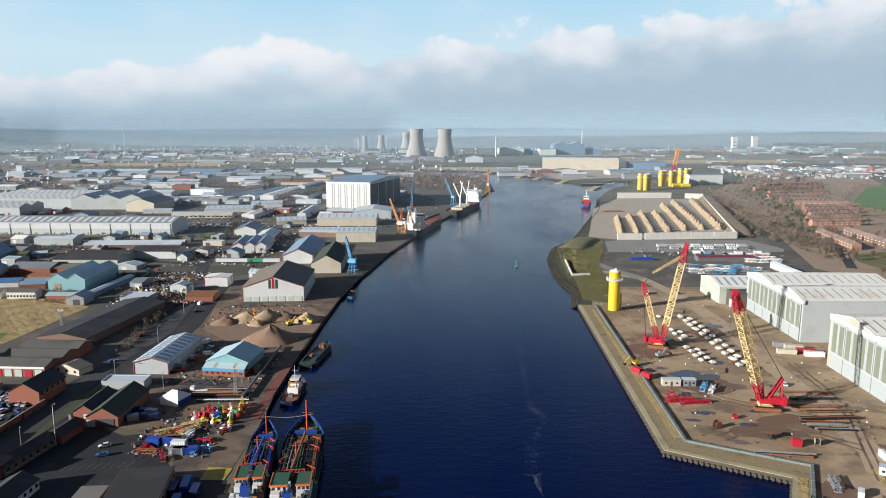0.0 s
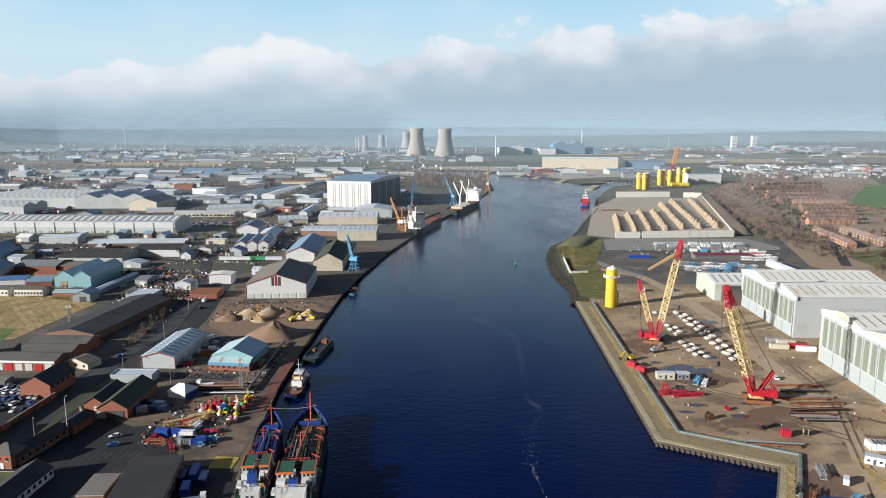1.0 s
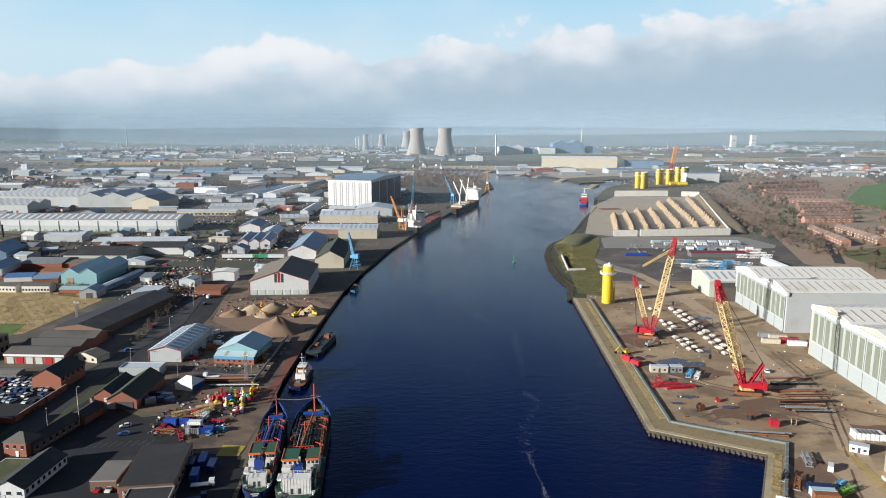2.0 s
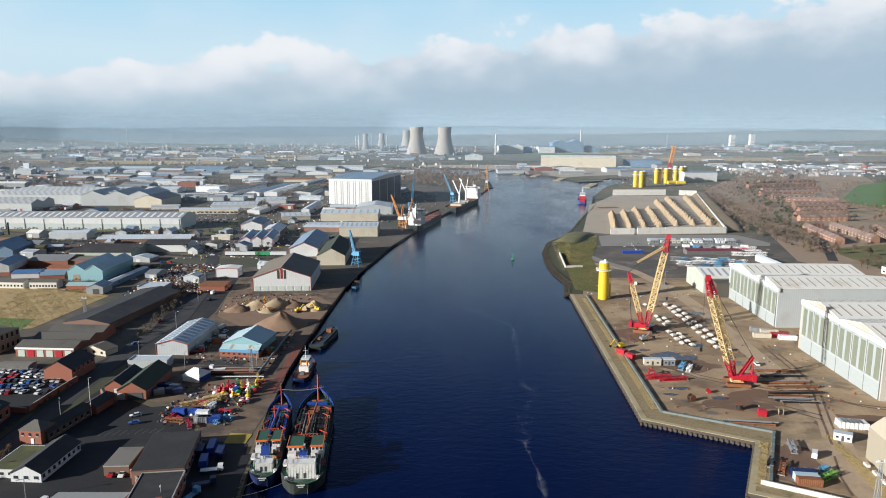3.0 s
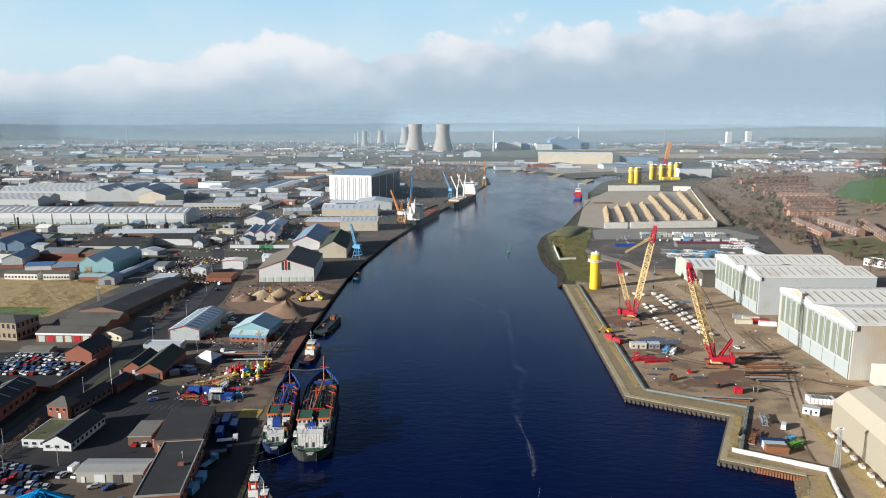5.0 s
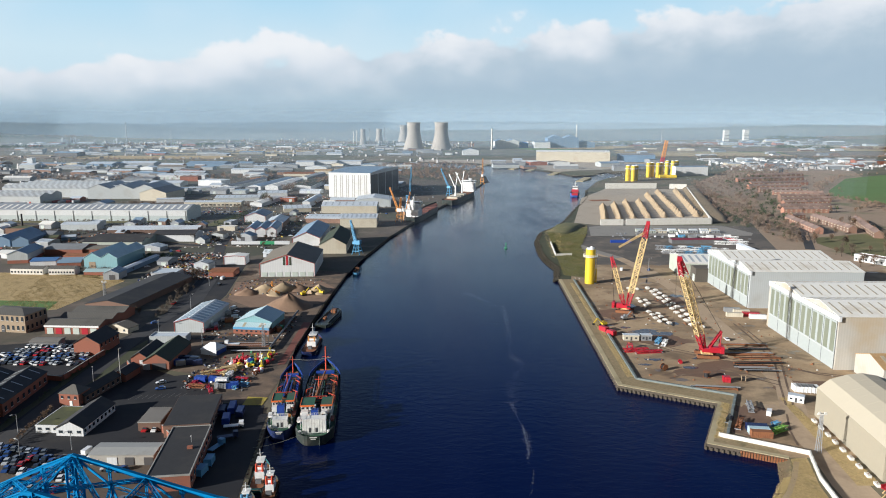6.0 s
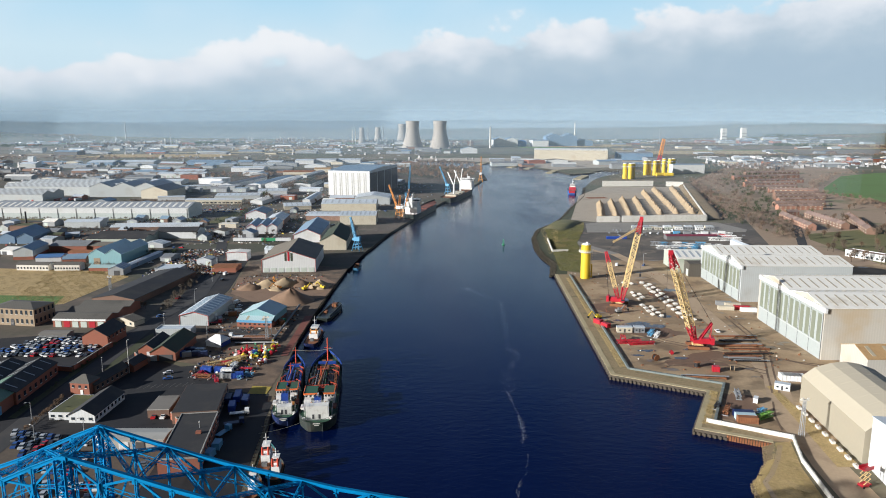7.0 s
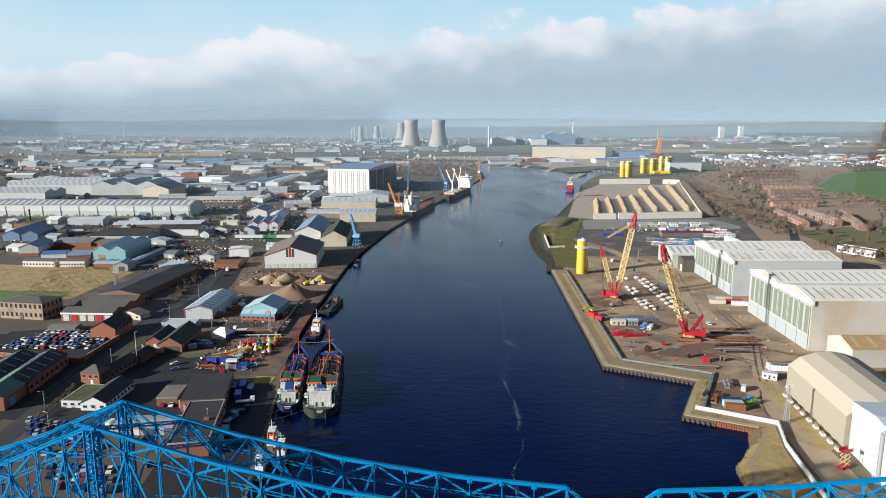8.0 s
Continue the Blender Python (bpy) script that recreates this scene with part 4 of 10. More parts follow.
shed("brick_terrace", "low brick works with sheet roofs", -315, 542.1, 0, 31.7, 26.4, 5.3, 2.6, "brick_red", "roof_grey", "w")
shed("pale_works", "group of pale gabled works halls", -450.6, 983, 1, 96.8, 70.4, 14.1, 6.2, "clad_grey", "roof_rows", "d", bays=3)

# ---- the works estate, unit by unit ----
shed("estate_unit", "long low white unit with a pale sheet roof", -611, 1299, -4, 13, 100, 6, 1.5, "clad_white", "roof_white", "d")
shed("estate_unit", "long white unit with grey roof and loading doors", -480, 1279, 1, 89, 34, 8, 2, "clad_white", "roof_light", "w", doors=tuple(("front", -0.4 + 0.13 * i, 5, 5, "door_panel") for i in range(7)))
shed("estate_unit", "pale unit with a weathered curved-looking grey roof", -458, 1145, 1, 52, 40, 6, 2.5, "clad_grey", "roof_mixed", "w", doors=(("front", 0.2, 5, 4, "door_panel"), ("front", -0.25, 5, 4, "door_dark")))
shed("brick_block", "rust-red brick block between pale units", -453, 1239, 1, 32, 22, 8, 0, "brick_red", "roof_tile", "w")
shed("estate_unit", "white boxy unit with a flat pale roof", -384, 1155, -12, 43, 30, 9, 0, "clad_white", "roof_light", "w")
shed("estate_unit", "small white unit with a low roof", -379, 1067, 16, 32, 16, 5, 1, "clad_white", "roof_mixed", "w", doors=(("front", 0.2, 5, 4, "door_panel"), ("front", -0.25, 5, 4, "door_dark")))
shed("estate_unit", "long grey-roofed unit with a white gable front", -329, 1147, -9, 17, 148, 6, 2, "clad_white", "roof_mixed", "d")
shed("estate_unit", "long unit with a blue-grey roof and white gable", -284, 1153, -8, 21, 159, 6, 2, "clad_white", "roof_blue", "d")
shed("estate_unit", "long unit with a bright white roof", -261, 1147, -5, 21, 147, 6, 2, "clad_white", "roof_white", "d")
shed("estate_unit", "long dark-roofed unit with a white front", -219, 1122, -2, 35, 112, 7, 2, "clad_white", "roof_green_dark", "d")
shed("estate_unit", "white unit with a pale ribbed roof", -243, 978, 10, 41, 36, 7, 2, "clad_white", "roof_light", "w", lights=5)
shed("estate_unit", "low pale unit with a wide sheet roof", -281, 936, 7, 60, 34, 5, 2, "clad_grey", "roof_light", "w", lights=8)
shed("estate_unit", "long cream unit behind a grass verge", -295, 871, 1, 74, 18, 5.5, 1.2, "clad_cream", "roof_light", "w", windows=(("front", 14, 1.2, 3.0, 1.6),))
shed("estate_unit", "low white unit with small windows", -368, 913, 11, 35, 14, 4.5, 1, "clad_white", "roof_light", "w")
shed("estate_unit", "narrow unit with a bright white roof", -233, 897, -6, 16, 81, 5, 1.2, "clad_white", "roof_white", "d")
shed("estate_unit", "white unit on the far side of the estate", -395, 1427, 1, 67, 40, 8, 2, "clad_white", "roof_light", "w")
shed("estate_unit", "white unit with a pale flat roof", -361, 1329, 1, 35, 34, 7, 0, "clad_white", "roof_light", "w")
shed("brick_block", "low building with rusty red roofs", -276, 1354, 1, 60, 30, 5, 2.5, "clad_cream", "rust_steel", "w")
shed("estate_unit", "cream unit with orange-tan walls", -238, 1408, 1, 34, 26, 7, 2, "clad_cream", "rust_roof", "w")
shed("estate_unit", "long unit with a white ridge roof", -241, 1299, -8, 15, 113, 6, 2, "clad_grey", "roof_white", "d")
shed("estate_unit", "boxy white unit far off", -321, 1663, 1, 44, 40, 9, 2, "clad_white", "roof_light", "w")
shed("estate_unit", "boxy white unit far off", -273, 1684, 1, 49, 40, 9, 2, "clad_white", "roof_mixed", "w")
shed("estate_unit", "boxy white unit far off", -219, 1705, 1, 55, 40, 8, 2, "clad_white", "roof_light", "w")
shed("estate_unit", "long blue-grey sheet-roofed works far off", -551, 1650, 1, 89, 60, 7, 3, "clad_bluegrey", "roof_blue", "w")
shed("estate_unit", "long pale sheet-roofed works far off", -789, 1627, 1, 59, 60, 7, 3, "clad_bluegrey", "roof_light", "w")
shed("estate_unit", "long pale sheet-roofed works far off", -720, 1661, 1, 82, 50, 6, 3, "clad_mixed", "roof_light", "w")
shed("feed_mill", "grey mill building beside a tall white bin", -886, 1488, 1, 33, 26, 12, 3, "clad_grey", "roof_light", "w")
shed("mill_tower", "tall white mill tower", -897, 1514, 1, 12, 14, 25, 0, "clad_white", "roof_light", "w")
shed("dark_barn", "long dark barn with a blue-grey roof", -1080, 2033, 1, 67, 50, 11, 3, "clad_dark", "roof_blue", "w")
shed("pale_shed", "pale grey shed with a sheet roof", -369, 671, 0, 37, 16, 6, 1.8, "clad_grey", "roof_light", "w")
shed("brown_block", "old brown block with a mossy flat roof", -415, 643, 0, 21, 22, 6.5, 0, "brick_brown", "moss_roof", "w")
shed("long_low_shed", "long low brick shed with a pale pinkish roof", -288, 657, 4, 88, 22, 3.6, 1.6, "brick_brown", "roof_light", "w", bays=2)
shed("blue_gable_shed", "blue-grey sheet-clad gabled shed", -394, 598, 4, 15, 56, 6, 3.5, "clad_bluegrey", "roof_blue", "d")
shed("blue_gable_shed", "blue-grey sheet-clad gabled shed", -377, 588, 7, 14, 37, 6, 3.5, "clad_bluegrey", "roof_blue", "d")
shed("brown_shed", "small brown shed with a mossy green roof", -362, 599, 14, 12, 16, 4.5, 0.8, "brick_brown", "moss_roof", "w")
shed("small_blue_shed", "small shed with a pale blue roof", -352, 610, 22, 12, 12, 3, 1.2, "clad_bluegrey", "roof_light", "w")
shed("brick_terrace", "low brick works with a brown roof", -291, 541, 0, 19, 20, 5, 1.2, "brick_red", "roof_brown", "w")
shed("brick_gable_works", "brick works with a grey-clad gable and blue-grey roof", -337, 513, 9, 15, 34, 7.5, 3, "clad_grey", "roof_blue", "d", base="brick_red")
shed("blue_roof_shed", "low shed with a bright blue roof", -311, 496, 9, 19, 16, 3.5, 1.4, "clad_white", "roof_bright_blue", "w")
shed("grey_roof_shed", "low shed with grey sheet roofs", -288, 491, 10, 17, 18, 3.6, 1.6, "brick_red", "roof_blue", "w", bays=2)
shed("rust_roof_shed", "low shed with a rusty dark red roof", -295, 515, -9, 20, 12, 3.4, 1.2, "brick_red", "rust_steel", "w")
shed("white_cottages", "row of low white rendered cottages with dark windows", -278, 459, 0, 19, 8, 4.6, 1.4, "white_render", "roof_slate_brown", "w", windows=(("front", 9, 1.3, 1.2, 1.3),))
shed("white_cottages", "row of low white rendered cottages with dark windows", -304, 460, -4, 25, 8, 4.4, 1.4, "white_render", "roof_slate_brown", "w", windows=(("front", 10, 1.3, 1.2, 1.3),))
shed("teal_store", "small brick store with a teal roof", -250, 458, 0, 22, 9, 2.6, 1.4, "brick_red", "roof_teal", "w")
shed("open_lean_to", "long open lean-to with a pale roof beside the teal warehouse", -233, 487, -4, 5, 53, 3.4, 0.6, "clad_bluegrey", "roof_light", "d")
shed("blue_gable_shed", "white gabled shed with a dark blue roof and red trim", -205, 745, 1, 23, 39, 6, 4, "clad_white", "roof_slate_blue", "d", trim="trim_red")
shed("grey_ridge_shed", "brick shed with a pale ribbed ridge roof", -174, 700, 3, 19, 43, 6, 3, "brick_brown", "roof_light", "d", lights=5)
shed("pink_shed", "low pinkish shed with a ribbed pale roof", -177, 822, 14, 33, 30, 4.6, 1.6, "clad_cream", "roof_light", "w", bays=2, lights=5)
shed("estate_unit", "white unit with a pale roof beside the yard", -170, 894, -1, 10, 86, 7, 1.5, "clad_white", "roof_light", "d")
shed("brick_row", "long low brick store with a pale eave", -127, 723, -6, 39, 14, 5, 1.4, "brick_brown", "roof_light", "w")

# ---- the right bank ----
shed("assembly_hall", "large pale assembly hall with tall panelled doors", 225.3, 398.6, -1, 68.6, 72.2, 22.9, 3.2, "clad_grey", "roof_white", "w", bays=2, lights=14, light_mat="skylight_brown", light_wide=0.36)
shed("assembly_hall", "large pale assembly hall with tall panelled doors", 227, 290.4, -1, 84.5, 72.2, 25.5, 3.2, "clad_stained", "roof_white", "w", bays=2, lights=18, light_mat="skylight_brown", light_wide=0.42)
shed("brown_hall", "low hall with a rust-stained roof", 215.6, 242, 0, 47.5, 21.1, 8.8, 3.5, "clad_stained", "rust_roof", "w", lights=6, light_mat="skylight_brown")
shed("green_hall", "small pale green hall with a cream roof", 199, 463, -1, 40, 36, 11, 3.5, "clad_green", "roof_white", "w", lights=8)
shed("lean_to", "brown sheet-clad lean-to beside the green hall", 193, 440, -1, 20, 13, 9.5, 0.8, "lean_to_brown", "lean_to_brown", "w", doors=(("left", 0.2, 4, 5, "door_panel"),))
shed("gallery_shed", "long low white gallery shed", 269, 524, 2, 5, 78, 4.5, 1, "clad_white", "roof_light", "d")
shed("white_unit", "tall white clad unit with a pale roof", 164, 131, -8, 44, 34, 17.5, 2, "clad_white", "roof_light", "w")
shed("river_hall", "wide cream works hall beside the river", 352, 1836, -8, 190, 70, 26, 3, "clad_cream", "roof_white", "w")
shed("sawtooth_works", "wide pale works with rows of sheet roofs", -545, 1010, -3, 170, 90, 13, 4, "clad_grey", "roof_rows", "w", bays=5)
shed("sawtooth_works", "wide pale works with rows of sheet roofs", -590, 905, -3, 130, 50, 11, 4, "clad_grey", "roof_rows", "w", bays=2)
shed("gabled_works", "pale gabled works hall", -395, 955, -4, 38, 60, 11, 6, "clad_cream", "roof_grey", "d", bays=1)


# ---- quays, walls and hall doors on the right bank ----
def inset(line, dist):
    """The line moved sideways to its left by dist."""
    pts = [Vector((x, y, 0)) for x, y in line]
    out = []
    for i, p in enumerate(pts):
        d0 = (p - pts[i - 1]).normalized() if i else (pts[1] - p).normalized()
        d1 = (pts[i + 1] - p).normalized() if i < len(pts) - 1 else d0
        n0, n1 = Vector((-d0.y, d0.x, 0)), Vector((-d1.y, d1.x, 0))
        n = (n0 + n1).normalized()
        out.append(tuple((p + n * dist / max(0.4, n.dot(n0)))[:2]))
    return out


def copes(name, line, width, label, high=0.5, material="quay_concrete", step=6.0):
    """A quay's concrete edge in cast lengths, with joints between them."""
    edge = thing(name, pose(0, 0, 0), label, name.split("_")[0], kind="structure")
    inner = inset(line, width)
    for (a, b), (c, d) in zip(zip(line, line[1:]), zip(inner, inner[1:])):
        a, b, c, d = (Vector((*v, 0)) for v in (a, b, c, d))
        n = max(1, round((b - a).length / step))
        for i in range(n):
            gap = 0.04 / (b - a).length
            s, e = i / n + gap, (i + 1) / n - gap
            bm = bmesh.new()
            q = [a.lerp(b, s), a.lerp(b, e), c.lerp(d, e), c.lerp(d, s)]
            lo = [bm.verts.new(v + Vector((0, 0, -1.25))) for v in q]
            hi = [bm.verts.new(v + Vector((0, 0, high + 0.02 * (i % 3)))) for v in q]
            bm.faces.new(hi)
            bm.faces.new(lo[::-1])
            for k in range(4):
                bm.faces.new((lo[k], lo[(k + 1) % 4], hi[(k + 1) % 4], hi[k]))
            bmesh.ops.recalc_face_normals(bm, faces=bm.faces)
            part("cope_slab", bm, material, edge)
    return edge


quay_line = [(87, 442), (79, 236), (115, 216), (97, 180), (116, 170)]
quay_line = quay_line[::-1]
copes("quay_edge", [(121, 168), (97, 180), (115, 216), (79, 236), (87, 442)][::-1], 2.2, "pale stained concrete quay edge in cast lengths", 0.17)
slab("quay_walk", [(89, 440), (81.4, 237.5), (118, 217.5), (100, 181.5), (120, 171), (120, 178), (108, 184), (125, 224), (90, 244), (97, 440)], 0.12, "quay_turf", "old quay walk overgrown with rough brown turf")
slab("quay_grass", [(93, 430), (85.5, 246), (88.5, 246), (95, 430)], 0.16, "rough_grass", "strip of rough grass on the quay")
slab("quay_grass", [(101.2, 184), (104.5, 184.5), (119.5, 215), (117, 217)], 0.16, "rough_grass", "strip of rough grass on the quay")


def pile_row(name, a, b, step, material, label, r=0.28, top=0.0, cap_out=0.35):
    """Fender piles standing in front of a quay wall."""
    row = thing(name, pose(0, 0, 0), label, "fender", kind="structure")
    a, b = Vector((*a, 0)), Vector((*b, 0))
    n = round((b - a).length / step)
    d = (b - a).normalized()
    out = Vector((d.y, -d.x, 0)) * cap_out
    bm = bmesh.new()
    box(bm, -r, r, -r, r, WATER - 1.5, top)
    me = bpy.data.meshes.new("pile")
    bm.to_mesh(me)
    bm.free()
    me.materials.append(MATS[material])
    for i in range(n + 1):
        o = new("pile", me)
        o.parent = row
        p = a.lerp(b, i / n) + out
        o.matrix_local = pose(p.x, p.y, 0, 0, 0, math.degrees(math.atan2(d.y, d.x)))
    return row


pile_row("fender_row", (87, 442), (79, 236), 3.4, "quay_wall", "timber fender piles along the quay", 0.25, -1.15, 0.2)
pile_row("fender_row", (79, 236), (115, 216), 1.9, "quay_wall", "dark fender piles along the quay", 0.38, -1.0)
pile_row("fender_row", (115, 216), (97, 180), 2.6, "quay_wall", "timber fender piles along the quay")
pile_row("fender_row", (97, 180), (107, 175), 2.0, "quay_wall", "dark fender piles along the quay", 0.38, -1.0)
pile_row("sheet_piling", (107.5, 175), (121, 168), 0.9, "rust_steel", "rust-red steel sheet piling", 0.3, -0.2)
pile_row("fender_row", (-57, 110), (-70, 250), 3.0, "quay_wall", "dark timber piles along the wharf", 0.3, 0.3, -0.4)
pile_row("fender_row", (-72, 290), (-69, 463), 3.2, "quay_wall", "dark timber piles along the wharf", 0.3, 0.3, -0.4)


def panel_wall(name, line, high, thick, material, label, step=5.0):
    """A wall of upright panels along a line."""
    wall = thing(name, pose(0, 0, 0), label, "wall", kind="structure")
    for a, b in zip(line, line[1:]):
        a, b = Vector((*a, 0)), Vector((*b, 0))
        n = max(1, round((b - a).length / step))
        ang = math.degrees(math.atan2(b.y - a.y, b.x - a.x))
        for i in range(n):
            p, q = a.lerp(b, i / n), a.lerp(b, (i + 1) / n)
            L = (q - p).length
            bm = boxes((0.04, L - 0.04, -thick / 2, thick / 2, 0, high), (0.0, 0.35, -thick / 2 - 0.12, thick / 2 + 0.12, 0, high + 0.08))
            bmesh.ops.transform(bm, matrix=pose(p.x, p.y, 0, 0, 0, ang), verts=bm.verts)
            part("panel", bm, material, wall)
    return wall


panel_wall("flood_wall", [(103.5, 185.5), (129.5, 171), (124, 153.5), (119, 119), (116, 60)], 1.7, 0.5, "concrete_white", "white concrete flood wall")
panel_wall("quay_parapet", [(97.5, 438), (89, 243), (125.5, 224), (107, 186)], 0.9, 1.0, "parapet_grey", "low grey quay parapet", 6.0)
panel_wall("yard_wall", [(175, 702), (200, 703)], 6.5, 1.2, "concrete_white", "white concrete block wall of the aggregate yard", 4.5)
panel_wall("yard_wall", [(203, 703), (299, 712)], 7.0, 1.4, "concrete_white", "tall white concrete panel wall with buttresses", 6.0)
panel_wall("yard_wall", [(300, 713), (399, 1081)], 5.0, 1.4, "concrete_white", "pale concrete yard wall", 14.0)
panel_wall("yard_wall", [(272, 1103), (357, 1106)], 9.0, 1.4, "concrete_white", "white concrete back wall of the aggregate yard", 8.0)
panel_wall("yard_wall", [(378, 1105), (404, 1098)], 8.0, 1.4, "concrete_white", "white concrete back wall of the aggregate yard", 8.0)
panel_wall("pier_wall", [(104, 590), (99, 530), (113, 532)], 1.8, 0.8, "concrete_white", "pale concrete pier wall on the grassy point", 6.0)


def hall_doors(x, mid, y0, y1, high, count):
    """Tall sliding doors along a hall's river side: pale panels below, long dull green panes above, parted by pale mullions."""
    span = (y1 - y0) / count
    for i in range(count):
        leaf = thing("hall_door", pose(x + 0.01745 * (y0 + span * (i + 0.5) - mid) - 0.05, y0 + span * (i + 0.5), 0, 0, 0, -91), "tall pale door leaf with long dull green panes", "door", "sliding hall doors")
        part("panel", boxes((-span / 2 + 0.08, span / 2 - 0.08, -0.25, 0.0, 0.1, high)), "clad_door", leaf)
        for j in range(2):
            u = -span / 2 + span * (j + 0.5) / 2
            part("pane", boxes((u - span * 0.155, u + span * 0.155, -0.37, -0.24, high * 0.36, high * 0.96)), "pane_pale", leaf)
        part("rail", boxes((-span / 2 + 0.08, span / 2 - 0.08, -0.42, -0.26, high * 0.32, high * 0.345)), "clad_grey", leaf)
        part("gap_strip", boxes((span / 2 - 0.14, span / 2 + 0.14, -0.34, -0.2, 0.1, high)), "worn_grey", leaf)


hall_doors(190.95, 398.6, 364.5, 432.5, 20.5, 6)
hall_doors(184.8, 290.4, 256, 325, 23, 6)
part("fascia_a", boxes((-0.9, 0.4, -36.5, 36.5, 21.2, 23.4)), "clad_white").matrix_world = pose(191.0, 398.6, 0, 0, 0, -1)
part("fascia_b", boxes((-0.9, 0.4, -36.5, 36.5, 23.4, 25.8)), "clad_white").matrix_world = pose(184.9, 290.4, 0, 0, 0, -1)
for nm in ("fascia_a", "fascia_b"):
    tagged(bpy.data.objects[nm], "deep white fascia over the hall doors", "trim", kind="structure")


def fabric_shelter():
    top = thing("fabric_shelter", pose(162, 177, 0, 0, 0, -5.5), "cream fabric-clad storage shelter with a curved roof", "shelter")
    prof = []
    W, H, E = 32, 18.0, 11.5
    prof = [(-W / 2, E), (-W * 0.36, E + (H - E) * 0.56), (-W * 0.17, E + (H - E) * 0.88), (0, H), (W * 0.17, E + (H - E) * 0.88), (W * 0.36, E + (H - E) * 0.56), (W / 2, E)]
    bays = 8
    L = 52
    for k in range(bays):
        y0, y1 = -L / 2 + L * k / bays, -L / 2 + L * (k + 1) / bays
        bm = bmesh.new()
        rows = []
        for y, sag in ((y0, 0), (y1, 0)):
            rows.append([bm.verts.new((x * (1 - sag * 0.02), y, 0 if e else z - sag)) for e, (x, z) in [(1, (-W / 2, 0))] + [(0, p) for p in prof] + [(1, (W / 2, 0))]])
        for a, b in zip(rows, rows[1:]):
            for i in range(1, len(a) - 2):
                bm.faces.new((a[i], b[i], b[i + 1], a[i + 1]))
        bmesh.ops.recalc_face_normals(bm, faces=bm.faces)
        part("cover_bay", bm, "tent_roof", top)
        for sx in (-1, 1):
            bm = bmesh.new()
            vs = [bm.verts.new(v) for v in ((sx * W / 2, y0, 0), (sx * W / 2, y1, 0), (sx * W / 2, y1, E), (sx * W / 2, y0, E))]
            bm.faces.new(vs[::-sx])
            part("side_sheet", bm, "tent_fabric", top)
        bm = bmesh.new()
        for (xa, za), (xb, zb) in zip(prof, prof[1:]):
            beam(bm, (xa, y0, za), (xb, y0, zb), 0.12, 0.05)
        part("rib", bm, "tent_roof", top)
    for y in (-L / 2, L / 2):
        bm = bmesh.new()
        bm.faces.new([bm.verts.new((x, y, z)) for x, z in [(-W / 2, 0)] + prof + [(W / 2, 0)]])
        part("end_wall", bm, "tent_fabric", top)


fabric_shelter()


# ---- cranes ----
def lattice(bm, a, b, w0, w1, n, chord=0.22, lace=0.11, taper=0.0):
    """A four-chord lattice boom from a to b, w0 wide at the foot and w1 at the head."""
    a, b = Vector(a), Vector(b)
    d = b - a
    q = d.to_track_quat("Z", "Y").to_matrix()

    def corner(i, k):
        s = i / n
        w = w0 + (w1 - w0) * s
        if taper:
            w *= min(1.0, 0.35 + s / taper, 0.35 + (1 - s) / taper)
        sx, sy = ((-1, -1), (1, -1), (1, 1), (-1, 1))[k]
        return a + d * s + q @ Vector((sx * w / 2, sy * w / 2, 0))
    for k in range(4):
        j = (k + 1) % 4
        for i in range(n):
            beam(bm, corner(i, k), corner(i + 1, k), chord)
            beam(bm, corner(i, k if i % 2 else j), corner(i + 1, j if i % 2 else k), lace)
            if i:
                beam(bm, corner(i, k), corner(i, j), lace)
    return bm


def ropes(bm, pairs, r=0.05):
    for a, b in pairs:
        beam(bm, a, b, r * 2)
    return bm


